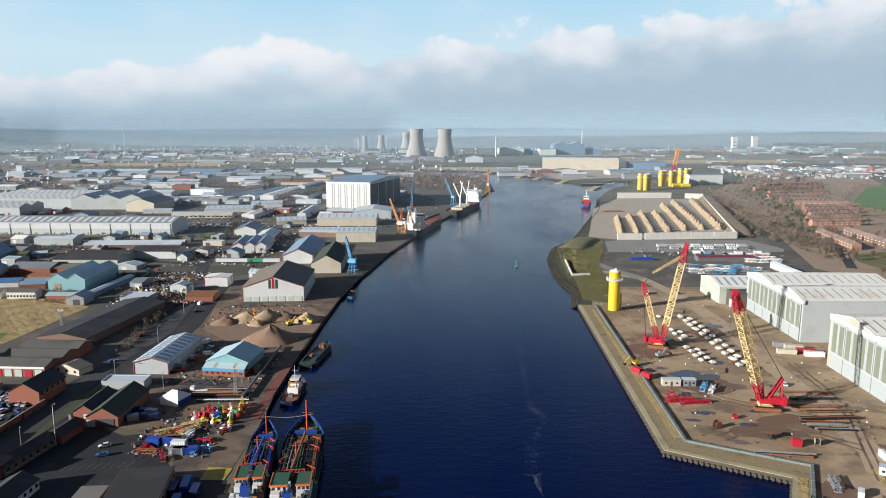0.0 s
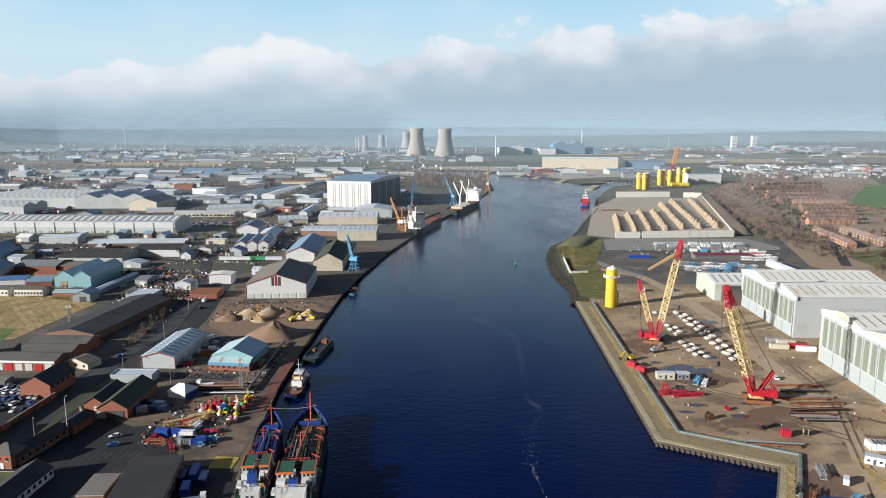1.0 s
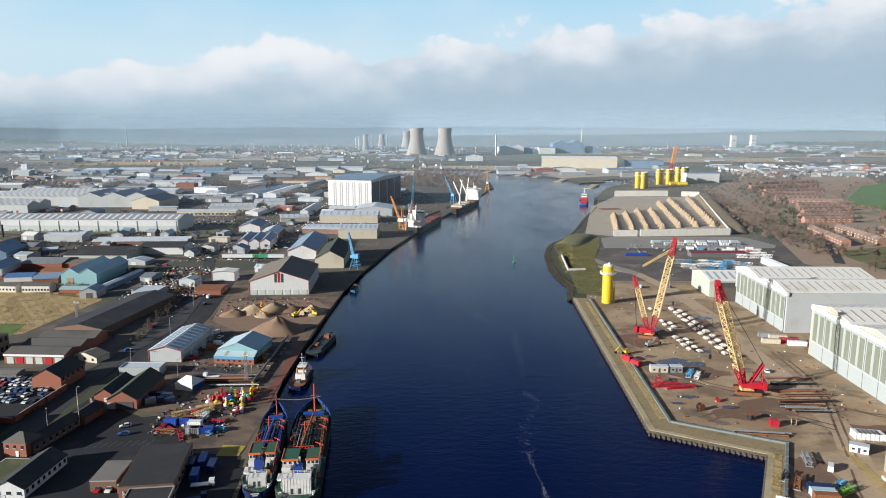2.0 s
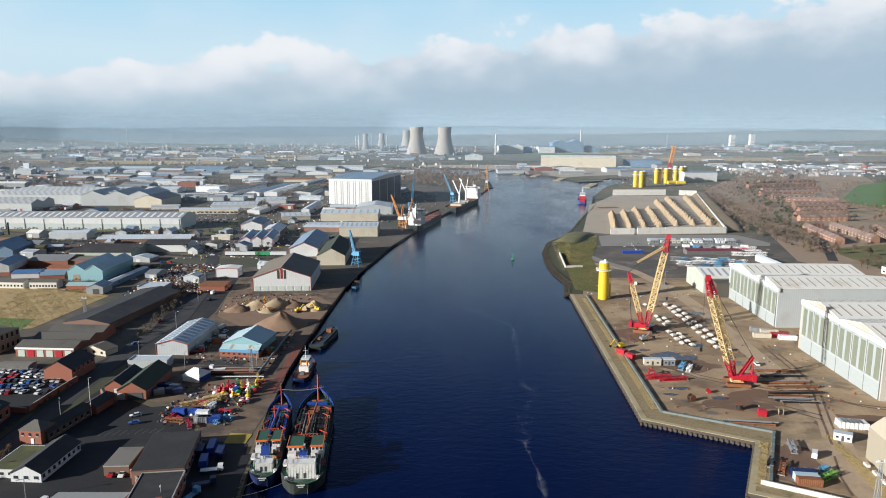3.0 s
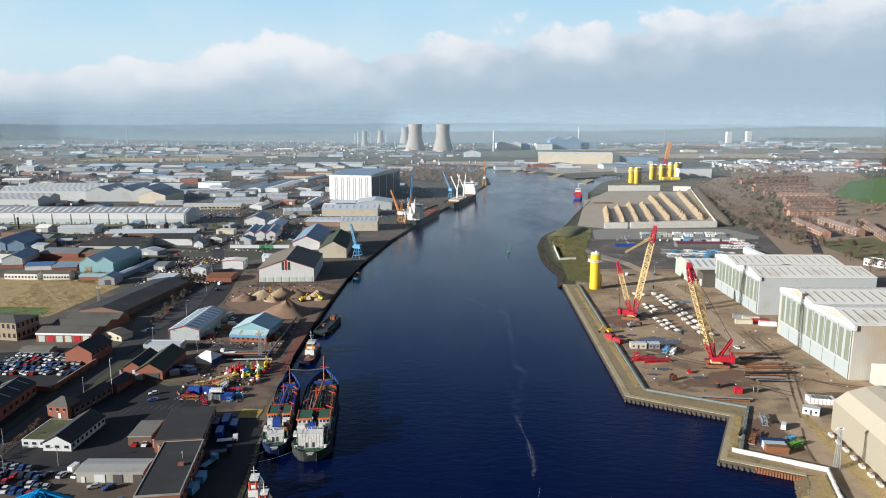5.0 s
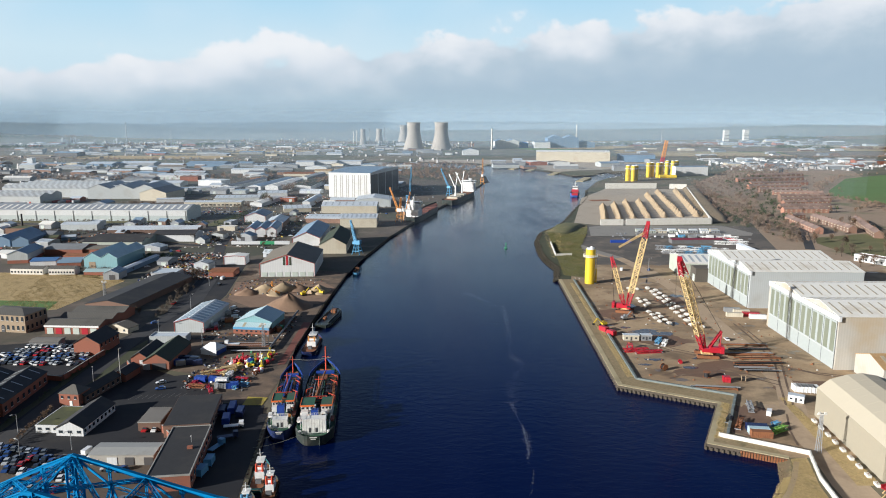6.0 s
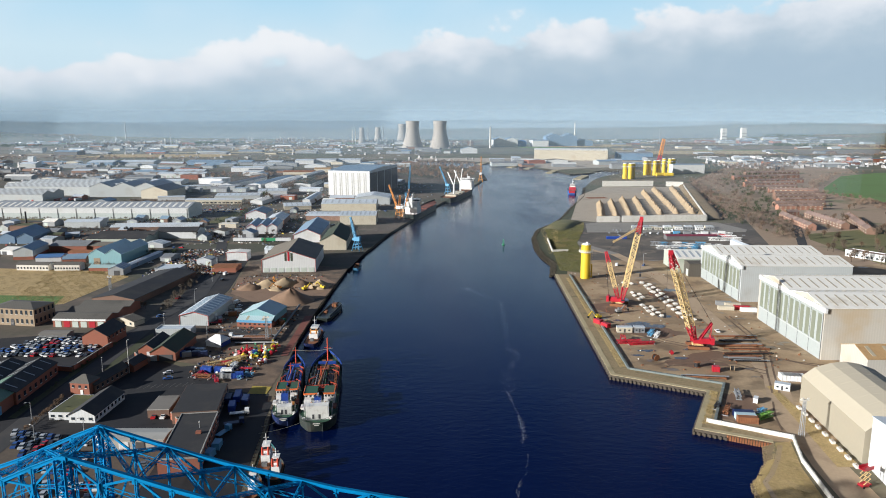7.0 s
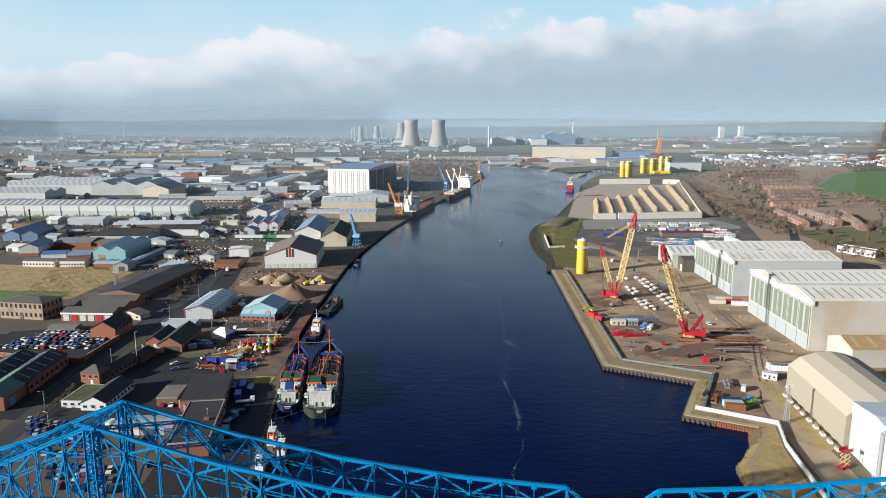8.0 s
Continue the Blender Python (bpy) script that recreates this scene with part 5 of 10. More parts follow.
def crawler_crane(x, y, yaw, tip, mast_tip, mast_lattice, label, jib_tip=None):
    top = thing("crawler_crane", pose(x, y, 0.06, 0, 0, yaw), label, "crane", "cranes on the yard")
    inv = pose(x, y, 0.06, 0, 0, yaw).inverted()
    tip, mast_tip = inv @ Vector(tip), inv @ Vector(mast_tip)
    for sy in (-1, 1):
        bm = bmesh.new()
        prism(bm, [(-5.2, 0.5), (-4.6, 0), (4.6, 0), (5.2, 0.5), (5.2, 1.2), (4.6, 1.7), (-4.6, 1.7), (-5.2, 1.2)], sy * 3.6 - 0.8, sy * 3.6 + 0.8)
        bmesh.ops.recalc_face_normals(bm, faces=bm.faces)
        track = part("crawler_track", bm, "rust_steel", top, "rusty brown crawler track")
        bm = bmesh.new()
        for i in range(14):
            u = -4.6 + 9.2 * i / 13
            box(bm, u - 0.2, u + 0.2, sy * 3.6 - 0.95, sy * 3.6 + 0.95, 1.66, 1.8)
        part("track_shoe", bm, "black_steel", track)
    part("car_body", boxes((-2.4, 2.4, -3.0, 3.0, 0.7, 1.9), (-1.4, 1.4, -1.4, 1.4, 1.9, 2.3)), "lattice_cream", top)
    part("superstructure", boxes((-6.0, 2.2, -1.6, 1.6, 2.3, 4.3), (-5.6, -1.0, -1.5, 1.5, 4.3, 5.0)), "red_paint", top, "red machinery house")
    cab = part("cab", boxes((1.2, 3.3, -3.0, -1.7, 2.4, 4.8)), "red_paint", top)
    part("cab_window", boxes((3.3, 3.36, -2.85, -1.85, 3.3, 4.6), (1.5, 3.1, -3.06, -3.0, 3.4, 4.5)), "window_glass", cab)
    for i in range(4):
        part("counterweight", boxes((-7.6, -6.0, -2.6 + 1.3 * i + 0.04, -1.3 + 1.3 * i - 0.04, 2.2, 5.6)), "red_paint", top)
    foot = Vector((1.6, 0, 3.2))
    neck, head = foot.lerp(tip, 0.17), foot.lerp(tip, 0.83)
    bm = bmesh.new()
    lattice(bm, foot, neck, 1.6, 3.0, 3, 0.42, 0.3)
    part("boom_foot", bm, "red_paint", top, "red boom foot section")
    bm = bmesh.new()
    lattice(bm, neck, head, 3.0, 3.0, 15, 0.36, 0.22)
    part("boom", bm, "lattice_cream", top, "cream lattice boom")
    bm = bmesh.new()
    lattice(bm, head, tip, 3.0, 1.5, 5, 0.42, 0.3)
    box(bm, -1.0, 1.0, -1.1, 1.1, -1.0, 1.2, Matrix.Translation(tip))
    jib = bm
    part("boom_head", jib, "red_paint", top, "red boom head with sheaves")
    if jib_tip:
        bm = bmesh.new()
        lattice(bm, head.lerp(tip, 0.4), inv @ Vector(jib_tip), 1.0, 0.7, 10, 0.16, 0.09)
        part("fly_jib", bm, "lattice_cream", top)
    mfoot = Vector((-0.6, 0, 3.6))
    if mast_lattice:
        a, b = mfoot.lerp(mast_tip, 0.25), mfoot.lerp(mast_tip, 0.78)
        bm = bmesh.new()
        lattice(bm, mfoot, a, 1.4, 2.4, 3, 0.4, 0.28)
        part("mast_foot", bm, "red_paint", top, "red mast foot section")
        bm = bmesh.new()
        lattice(bm, a, b, 2.4, 2.4, 8, 0.32, 0.2)
        part("mast", bm, "lattice_cream", top, "cream lattice derrick mast")
        bm = bmesh.new()
        lattice(bm, b, mast_tip, 2.4, 1.2, 4, 0.4, 0.28)
        part("mast_head", bm, "red_paint", top, "red mast head")
    else:
        bm = bmesh.new()
        for sy in (-1, 1):
            beam(bm, mfoot + Vector((0, sy * 1.3, 0)), mast_tip + Vector((0, sy * 0.9, 0)), 0.6, 0.8)
            beam(bm, Vector((-5.6, sy * 1.3, 4.5)), mast_tip + Vector((0, sy * 0.9, 0)), 0.35)
        for i in range(1, 5):
            p = mfoot.lerp(mast_tip, i / 5)
            beam(bm, p + Vector((0, -1.2, 0)), p + Vector((0, 1.2, 0)), 0.3)
        part("gantry", bm, "red_paint", top, "red back gantry")
    bm = bmesh.new()
    back = Vector((-6.5, 0, 4.6))
    ropes(bm, [(tip + Vector((0, s * 0.6, 0)), mast_tip + Vector((0, s * 0.6, 0))) for s in (-1, 1)] + [(mast_tip + Vector((0, s * 0.6, 0)), back + Vector((0, s * 0.8, 0))) for s in (-1, 1)])
    part("pendant_rope", bm, "black_steel", top)
    bm = bmesh.new()
    hook = tip + Vector((0.9, 0, -tip.z * 0.62))
    ropes(bm, [(tip + Vector((0.9, s, 0)), hook + Vector((0, s, 0))) for s in (-0.3, 0.3)], 0.025)
    box(bm, -0.5, 0.5, -0.5, 0.5, -1.6, 0.2, Matrix.Translation(hook))
    part("hook_block", bm, "black_steel", top)
    return top


crawler_crane(132, 274.5, 170, (113.5, 268, 50.0), (139.5, 277, 12.0), False, "red crawler crane with a cream lattice boom raised over the yard")
crawler_crane(112.6, 355.5, -20, (122.5, 351, 54.5), (103.5, 357, 33.5), True, "red crawler crane with cream lattice boom and derrick mast", (105, 347, 41))


# ---- the yellow foundation piece ----
def transition_piece(x, y, h, r, label, detailed=True, group=""):
    top = thing("transition_piece", pose(x, y, 0.1), label, "foundation", group)
    bm = bmesh.new()
    tube(bm, (0, 0, 0), (0, 0, h), r, r, 28)
    part("column", bm, "yellow_paint", top, smooth=False)
    bm = bmesh.new()
    tube(bm, (0, 0, h), (0, 0, h + 0.9), r * 0.92, r * 0.75, 28)
    part("top_flange", bm, "white_paint", top)
    bm = bmesh.new()
    tube(bm, (0, 0, h * 0.78), (0, 0, h * 0.78 + 0.5), r + 1.7, r + 1.7, 24)
    deck = part("platform", bm, "concrete_white", top, "pale working platform")
    bm = bmesh.new()
    for i in range(24):
        a, b = 2 * math.pi * i / 24, 2 * math.pi * (i + 1) / 24
        p, q = Vector((math.cos(a), math.sin(a), 0)) * (r + 1.6), Vector((math.cos(b), math.sin(b), 0)) * (r + 1.6)
        for z in (0.6, 1.2):
            beam(bm, p + Vector((0, 0, h * 0.78 + 0.5 + z)), q + Vector((0, 0, h * 0.78 + 0.5 + z)), 0.12)
        beam(bm, p + Vector((0, 0, h * 0.78 + 0.4)), p + Vector((0, 0, h * 0.78 + 1.7)), 0.12)
    part("railing", bm, "white_paint", deck)
    if detailed:
        for s in (-0.9, 0.9):
            bm = bmesh.new()
            tube(bm, (r + 1.0, s, 0.5), (r + 1.0, s, h * 0.42), 0.35, 0.35, 8)
            for z in (1.0, h * 0.2, h * 0.40):
                tube(bm, (r * 0.9, s, z), (r + 1.0, s, z), 0.25, 0.25, 8)
            part("boat_landing", bm, "yellow_paint", top)
        bm = bmesh.new()
        for i in range(24):
            box(bm, r + 0.9, r + 1.05, -0.3, 0.3, h * (0.04 + 0.03 * i), h * (0.04 + 0.03 * i) + 0.08)
        for s in (-0.33, 0.33):
            beam(bm, (r + 0.97, s, 0.5), (r + 0.97, s, h * 0.78), 0.1)
        part("ladder", bm, "yellow_paint", top)
        bm = bmesh.new()
        tube(bm, (0.5, 0, h + 0.9), (0.5, 0, h + 1.9), 0.9, 0.7, 12)
        part("cover_cap", bm, "white_paint", top)
    return top


transition_piece(106.7, 429.5, 24.5, 3.4, "tall bright yellow steel foundation piece with a pale platform")
for tx, ty in ((346, 1246), (354.5, 1240), (362, 1250), (407, 1326), (416, 1332), (425, 1324), (434, 1331), (443, 1326), (464, 1392), (474, 1386), (484, 1394)):
    transition_piece(tx, ty, 28, 4.1, "yellow steel foundation piece standing on a far quay", False, "far yellow foundation pieces")
for tx, ty, tyaw in ((430, 1305, 10), (446, 1302, -4)):
    lay = thing("transition_piece", pose(tx, ty, 3.6, 0, 90, tyaw), "yellow steel foundation piece lying on cradles", "foundation", "far yellow foundation pieces")
    bm = bmesh.new()
    tube(bm, (0, 0, -8), (0, 0, 8), 3.4, 3.4, 20)
    part("column", bm, "yellow_paint", lay)
    part("cradle", boxes((3.0, 3.6, -3.6, 3.6, -5, -4), (3.0, 3.6, -3.6, 3.6, 4, 5)), "grey_steel", lay)


# ---- anchor blocks ----
def anchor_block(m):
    top = thing("anchor_block", m, "white concrete anchor block with a raised hump", "concrete block", "anchor blocks on the yard")
    bm = bmesh.new()
    cap = [bm.verts.new((sx * 1.45, sy * 1.25, 0.8)) for sx, sy in ((-1, -1), (1, -1), (1, 1), (-1, 1))]
    mid = [bm.verts.new((sx * 1.35, sy * 1.15, 1.1)) for sx, sy in ((-1, -1), (1, -1), (1, 1), (-1, 1))]
    up = [bm.verts.new((sx * 0.4, sy * 0.35, 1.75)) for sx, sy in ((-1, -1), (1, -1), (1, 1), (-1, 1))]
    for lo, hi in ((cap, mid), (mid, up)):
        for i in range(4):
            bm.faces.new((lo[i], lo[(i + 1) % 4], hi[(i + 1) % 4], hi[i]))
    bm.faces.new(up)
    bm.faces.new(cap[::-1])
    part("block", bm, "concrete_white", top)
    part("stem", boxes((-0.6, 0.6, -0.55, 0.55, 0, 0.8)), "concrete", top)
    bm = bmesh.new()
    tube(bm, (-0.35, 0, 1.7), (-0.2, 0, 2.1), 0.09, 0.09, 6)
    tube(bm, (0.35, 0, 1.7), (0.2, 0, 2.1), 0.09, 0.09, 6)
    tube(bm, (-0.25, 0, 2.1), (0.25, 0, 2.1), 0.09, 0.09, 6)
    part("lifting_eye", bm, "rust_steel", top)
    return top


first = anchor_block(pose(143, 413, 0.06, 0, 0, 20))
rnd = random.Random(4)
spots = [(142.5 + 4.4 * (i % 2), 411 - 4.3 * i) for i in range(22)] + [(147.0 - 4.6 * (i % 2), 407 - 4.3 * i) for i in range(20)]
spots += [(128 + 4.2 * (i % 2), 384 - 4.2 * i) for i in range(5)] + [(126 + 4.4 * (i % 2), 352 - 3.4 * i) for i in range(8)] + [(130, 411), (134, 409)]
for sx, sy in spots:
    copy_thing(first, pose(sx + rnd.uniform(-0.6, 0.6), sy + rnd.uniform(-0.6, 0.6), 0.06, 0, 0, rnd.uniform(-25, 25)))


# ---- loose gear ----
def container(x, y, yaw, paint, long=6.1, z=0.06, label="steel shipping container"):
    top = thing("container", pose(x, y, z, 0, 0, yaw), label, "container")
    n = int(long / 0.6)
    ring = []
    for side in (-1, 1):
        for i in range(n):
            for f, out in ((0.1, 1.22), (0.3, 1.27), (0.7, 1.27), (0.9, 1.22)):
                u = -long / 2 + long * (i + f) / n
                ring.append((side * -u, side * out))
    bm = bmesh.new()
    lo, hi = [[bm.verts.new((u, v, zz)) for u, v in ring] for zz in (0.15, 2.55)]
    bm.faces.new(hi)
    bm.faces.new(lo[::-1])
    for i in range(len(ring)):
        j = (i + 1) % len(ring)
        bm.faces.new((lo[i], lo[j], hi[j], hi[i]))
    bmesh.ops.recalc_face_normals(bm, faces=bm.faces)
    part("body", bm, paint, top)
    for sx in (-1, 1):
        for sy in (-1, 1):
            part("corner_post", boxes((sx * long / 2 - 0.09, sx * long / 2 + 0.09, sy * 1.22 - 0.09, sy * 1.22 + 0.09, 0, 2.62)), paint, top)
    for v in (-1.1, 0.03):
        part("door", boxes((long / 2, long / 2 + 0.05, v, v + 1.07, 0.3, 2.4)), paint, top)
    return top


def cabin(x, y, yaw, w, d, h, paint, label, roof="roof_light"):
    top = thing("site_cabin", pose(x, y, 0.06, 0, 0, yaw), label, "cabin")
    part("body", boxes((-w / 2, w / 2, -d / 2, d / 2, 0.2, h)), paint, top)
    part("roof", boxes((-w / 2 - 0.15, w / 2 + 0.15, -d / 2 - 0.15, d / 2 + 0.15, h, h + 0.18)), roof, top)
    part("skid", boxes((-w / 2, w / 2, -d / 2, -d / 2 + 0.3, 0, 0.2), (-w / 2, w / 2, d / 2 - 0.3, d / 2, 0, 0.2)), "grey_steel", top)
    part("door", boxes((-0.45, 0.45, -d / 2 - 0.05, -d / 2, 0.25, 2.2)), "door_dark", top)
    for s in (-1, 1):
        part("window", boxes((s * w * 0.3 - 0.5, s * w * 0.3 + 0.5, -d / 2 - 0.05, -d / 2, 1.1, 1.9)), "window_glass", top)
    return top


def frame_skid(x, y, yaw, long, wide, high, paint, label):
    """An open steel frame such as a boom section or cradle laid on the ground."""
    top = thing("steel_frame", pose(x, y, 0.06, 0, 0, yaw), label, "steel frame")
    bm = bmesh.new()
    lattice(bm, (-long / 2, 0, high / 2 + 0.1), (long / 2, 0, high / 2 + 0.1), high, high, max(3, int(long / 2)), 0.3, 0.2)
    part("frame", bm, paint, top)
    for u in (-long / 2 + 0.2, long / 2 - 0.2):
        part("bearer", boxes((u - 0.2, u + 0.2, -wide / 2, wide / 2, 0, 0.35)), "grey_steel", top)
    return top


def pipe_stack(x, y, yaw, long, count, paint, label):
    top = thing("pipe_stack", pose(x, y, 0.06, 0, 0, yaw), label, "pipes", "pipe stacks on the yard")
    r = random.Random(int(x * 10 + y))
    for u in (-0.4, 0.0, 0.4):
        part("bearer", boxes((u * long - 0.2, u * long + 0.2, -count * 0.42, count * 0.42, 0, 0.3)), "rust_steel", top)
    for i in range(count):
        bm = bmesh.new()
        o = r.uniform(-1.5, 1.5)
        tube(bm, (-long / 2 + o, (i - count / 2 + 0.5) * 0.8, 0.65), (long / 2 + o - r.uniform(0, 3), (i - count / 2 + 0.5) * 0.8, 0.65), 0.34, 0.34, 8)
        part("pipe", bm, r.choice([paint, "grey_steel", "rust_steel", "black_steel"]), top)
    return top


for i, (py, px0, px1, paint) in enumerate(((291, 146, 168, "rust_steel"), (284, 147, 169, "black_steel"), (276, 143, 165, "rust_steel"), (270, 145, 168, "grey_steel"), (263.5, 142, 166, "rust_steel"), (258, 140, 157, "grey_steel"), (253, 141, 158, "black_steel"))):
    pipe_stack((px0 + px1) / 2, py, rnd.uniform(-4, 4), px1 - px0, 3 + i % 3, paint, "steel pipes laid on bearers")


def drum(x, y, r, w, yaw, paint, label, tip_over=False):
    top = thing("cable_drum", pose(x, y, 0.06, 0, 0, yaw), label, "drum")
    for s in (-1, 1):
        bm = bmesh.new()
        if tip_over:
            tube(bm, (0, 0, w / 2 + s * w / 2 - 0.1 + 0.1), (0, 0, w / 2 + s * w / 2 + 0.1), r, r, 18)
        else:
            tube(bm, (0, s * w / 2 - 0.1, r), (0, s * w / 2 + 0.1, r), r, r, 18)
        part("flange", bm, paint, top)
    bm = bmesh.new()
    if tip_over:
        tube(bm, (0, 0, 0.1), (0, 0, w), r * 0.7, r * 0.7, 18)
    else:
        tube(bm, (0, -w / 2, r), (0, w / 2, r), r * 0.7, r * 0.7, 18)
    part("cable", bm, "black_steel", top)
    return top


cabin(101.5, 300, -3, 8, 3, 3.0, "clad_cream", "cream site cabin on steel skids")
cabin(109.5, 300, -3, 5.5, 3, 3.0, "grey_steel", "grey generator cabin on skids")
frame_skid(114.8, 296, 60, 9, 2.4, 1.8, "light_blue_paint", "pale blue steel boom section")
frame_skid(117.2, 293, 60, 8, 2.4, 1.6, "white_paint", "white steel boom section")
frame_skid(99, 281, 5, 13, 2.6, 1.6, "red_paint", "red crane frame lying on the yard")
frame_skid(105, 279, 8, 14, 2.2, 1.2, "red_paint", "red boom section on the ground")
frame_skid(97, 285, 80, 6, 2.2, 2.4, "red_paint", "red upright steel frame")
for bx, by in ((91, 316), (93.5, 309)):
    container(bx, by, -60, "red_paint", 5.0, label="red steel tool container")
drum(105, 255, 1.5, 2.0, 20, "rust_steel", "brown timber cable drum")
drum(121.5, 246, 1.7, 2.4, -30, "rust_steel", "large brown cable drum", True)
drum(136, 241, 1.2, 1.6, 70, "sand", "pale timber cable drum")
pipe_stack(121, 232, -8, 20, 4, "rust_steel", "reddish steel bars on bearers")
container(128, 240, -10, "red_paint", 3.0, label="small red steel skip")
drum(115.5, 264, 0.9, 1.4, 0, "red_paint", "small red cable drum")
for i, (cx, cy, yaw, paint, ln) in enumerate(((126, 211, 75, "grey_steel", 9), (115, 195, 60, "rust_steel", 9), (113, 199, 55, "black_steel", 6), (127.5, 189.5, 30, "lime_paint", 9), (128.5, 194, 30, "light_blue_paint", 4))):
    frame_skid(cx, cy, yaw, ln, 2.4, 1.6, paint, "steel frame laid on the quay apron")
container(119.6, 190.4, -8, "hull_blue", 7.4, label="dark blue steel container on the quay apron")
container(119.2, 187.6, -8, "roof_pale_teal", 7.4, label="pale teal steel container on the quay apron")
container(118.9, 184.9, -8, "rust_steel", 7.4, label="rusty brown steel container on the quay apron")
cabin(148, 218, -30, 6, 3, 2.8, "white_paint", "white site cabin on skids")
for i in range(6):
    container(154 + i * 1.5, 230 - i * 0.3, 85, "white_paint", 4.5, label="white steel rack container")
for cx, cy, yaw in ((177, 355, -8), (181, 351, -8), (184, 345, -8), (186, 340, -8), (174, 344, -8)):
    container(cx, cy, yaw, rnd.choice(["clad_cream", "grey_steel", "white_paint", "clad_cream", "red_paint"]), 9.0, label="long steel equipment container beside the hall")
container(170, 594, 2, "blue_paint", 19.0, label="long blue trailer box on the gravel")
shed("maroon_shed", "long low open store with a maroon sheet roof", 240, 594, 2, 48, 9, 3.6, 0.8, "worn_grey", "maroon", "w")
for i in range(26):
    gx, gy = 196 + (i % 9) * 6.6 + rnd.uniform(-2, 2), 540 + (i // 9) * 9 + rnd.uniform(-2, 2)
    frame_skid(gx, gy, rnd.uniform(-15, 15), rnd.uniform(5, 9), 2.4, rnd.uniform(1.5, 3.4), rnd.choice(["grey_steel", "grey_steel", "light_blue_paint", "white_paint"]), "grey galvanised switchgear frame")
for i in range(9):
    frame_skid(258 + (i % 3) * 12 + rnd.uniform(-2, 2), 585 + (i // 3) * 13 + rnd.uniform(-2, 2), rnd.uniform(-8, 8), 10, 2.4, 2.6, "white_paint", "white painted steel frame stacked on the gravel")
frame_skid(276, 610, -50, 22, 2.0, 1.6, "red_paint", "long red boom section on the gravel")
for i in range(16):
    cx, cy = 204 + (i % 8) * 11 + rnd.uniform(-2, 2), 650 + (i // 8) * 9 + rnd.uniform(-2, 2)
    cabin(cx, cy, rnd.uniform(-5, 5), 8, 3, 2.8, rnd.choice(["white_paint", "grey_steel", "clad_cream", "clad_green"]), "pale storage cabin on gravel")
for i in range(7):
    container(228 + i * 9, 624 + rnd.uniform(-3, 3), rnd.uniform(-5, 5), rnd.choice(["white_paint", "light_blue_paint", "grey_steel", "white_paint"]), 6.1, label="steel container on the gravel ground")

duct = thing("duct", pose(141.5, 128, 0, 0, 0, -8), "grey steel duct rising up a white wall", "duct")
bm = bmesh.new()
tube(bm, (-0.9, 0, 0), (-0.9, 0, 16.5), 0.6, 0.6, 10)
tube(bm, (-0.9, 0, 16.5), (1.5, 0, 18.2), 0.6, 0.6, 10)
part("pipe", bm, "grey_steel", duct)
part("fan_box", boxes((-2.2, 0.0, -1.1, 1.1, 0, 1.6)), "light_blue_paint", duct)
for i in range(9):
    bl = thing("ballast_block", pose(145.2 - i * 0.62, 198 - i * 6, 0.08, 0, 0, 84), "white concrete ballast block beside the shelter", "concrete block", "ballast blocks of the shelter")
    part("block", boxes((-1.3, 1.3, -0.6, 0.6, 0, 0.9)), "concrete_white", bl)
    part("lifting_eye", boxes((-0.2, 0.2, -0.06, 0.06, 0.9, 1.15)), "rust_steel", bl)



def puddle(x, y, rx, ry, seed, material="puddle", label="shallow rain puddle on the dirt yard", z=0.14):
    """A flat patch with a ragged outline."""
    ring = []
    for i in range(26):
        a = 2 * math.pi * i / 26
        k = 1 + 0.55 * noise.noise(Vector((math.cos(a) * 1.4, math.sin(a) * 1.4, seed))) + 0.25 * noise.noise(Vector((math.cos(a) * 4, math.sin(a) * 4, seed + 7)))
        ring.append((x + rx * k * math.cos(a), y + ry * k * math.sin(a)))
    slab("puddle", ring, z, material, label)


for i, (px_, py_, rx, ry) in enumerate(((114, 313, 9, 5), (122, 311, 6, 3), (119, 369, 4, 4), (156, 393, 4, 4), (105, 269, 4, 2), (104, 322, 3, 2), (128, 271, 5, 1.6), (118, 258, 4, 1.5), (98, 262, 3, 1.2), (133, 330, 4, 3))):
    puddle(px_, py_, rx, ry, i * 3.1, z=0.14 + 0.004 * i)
for i, (px_, py_, rx, ry) in enumerate(((122, 252, 14, 7), (138, 262, 12, 6), (118, 300, 18, 10), (160, 235, 16, 8), (148, 380, 12, 10), (105, 350, 9, 12), (172, 225, 10, 7), (124, 205, 7, 10), (118, 191, 8, 6))):
    puddle(px_, py_, rx, ry, 40 + i * 2.3, "damp_red", "damp reddish-brown patch of the dirt yard", 0.06 + 0.003 * i)
line_pipe = thing("pipeline", pose(-84, 282, 0), "long pale pipeline on low trestles along the wharf", "pipe")
bm = bmesh.new()
tube(bm, (0, 0, 1.35), (0.5, 70, 1.35), 0.6, 0.6, 10)
part("pipe", bm, "worn_grey", line_pipe)
for i in range(9):
    part("trestle", boxes((-0.9, 0.9, 1 + 8.2 * i, 1.4 + 8.2 * i, 0, 0.75)), "rust_steel", line_pipe)
shed("car_port", "low open store with a grey sheet roof among parked cars", -199.5, 291.5, 0, 14.5, 7, 2.8, 0.5, "worn_grey", "roof_taupe", "w")

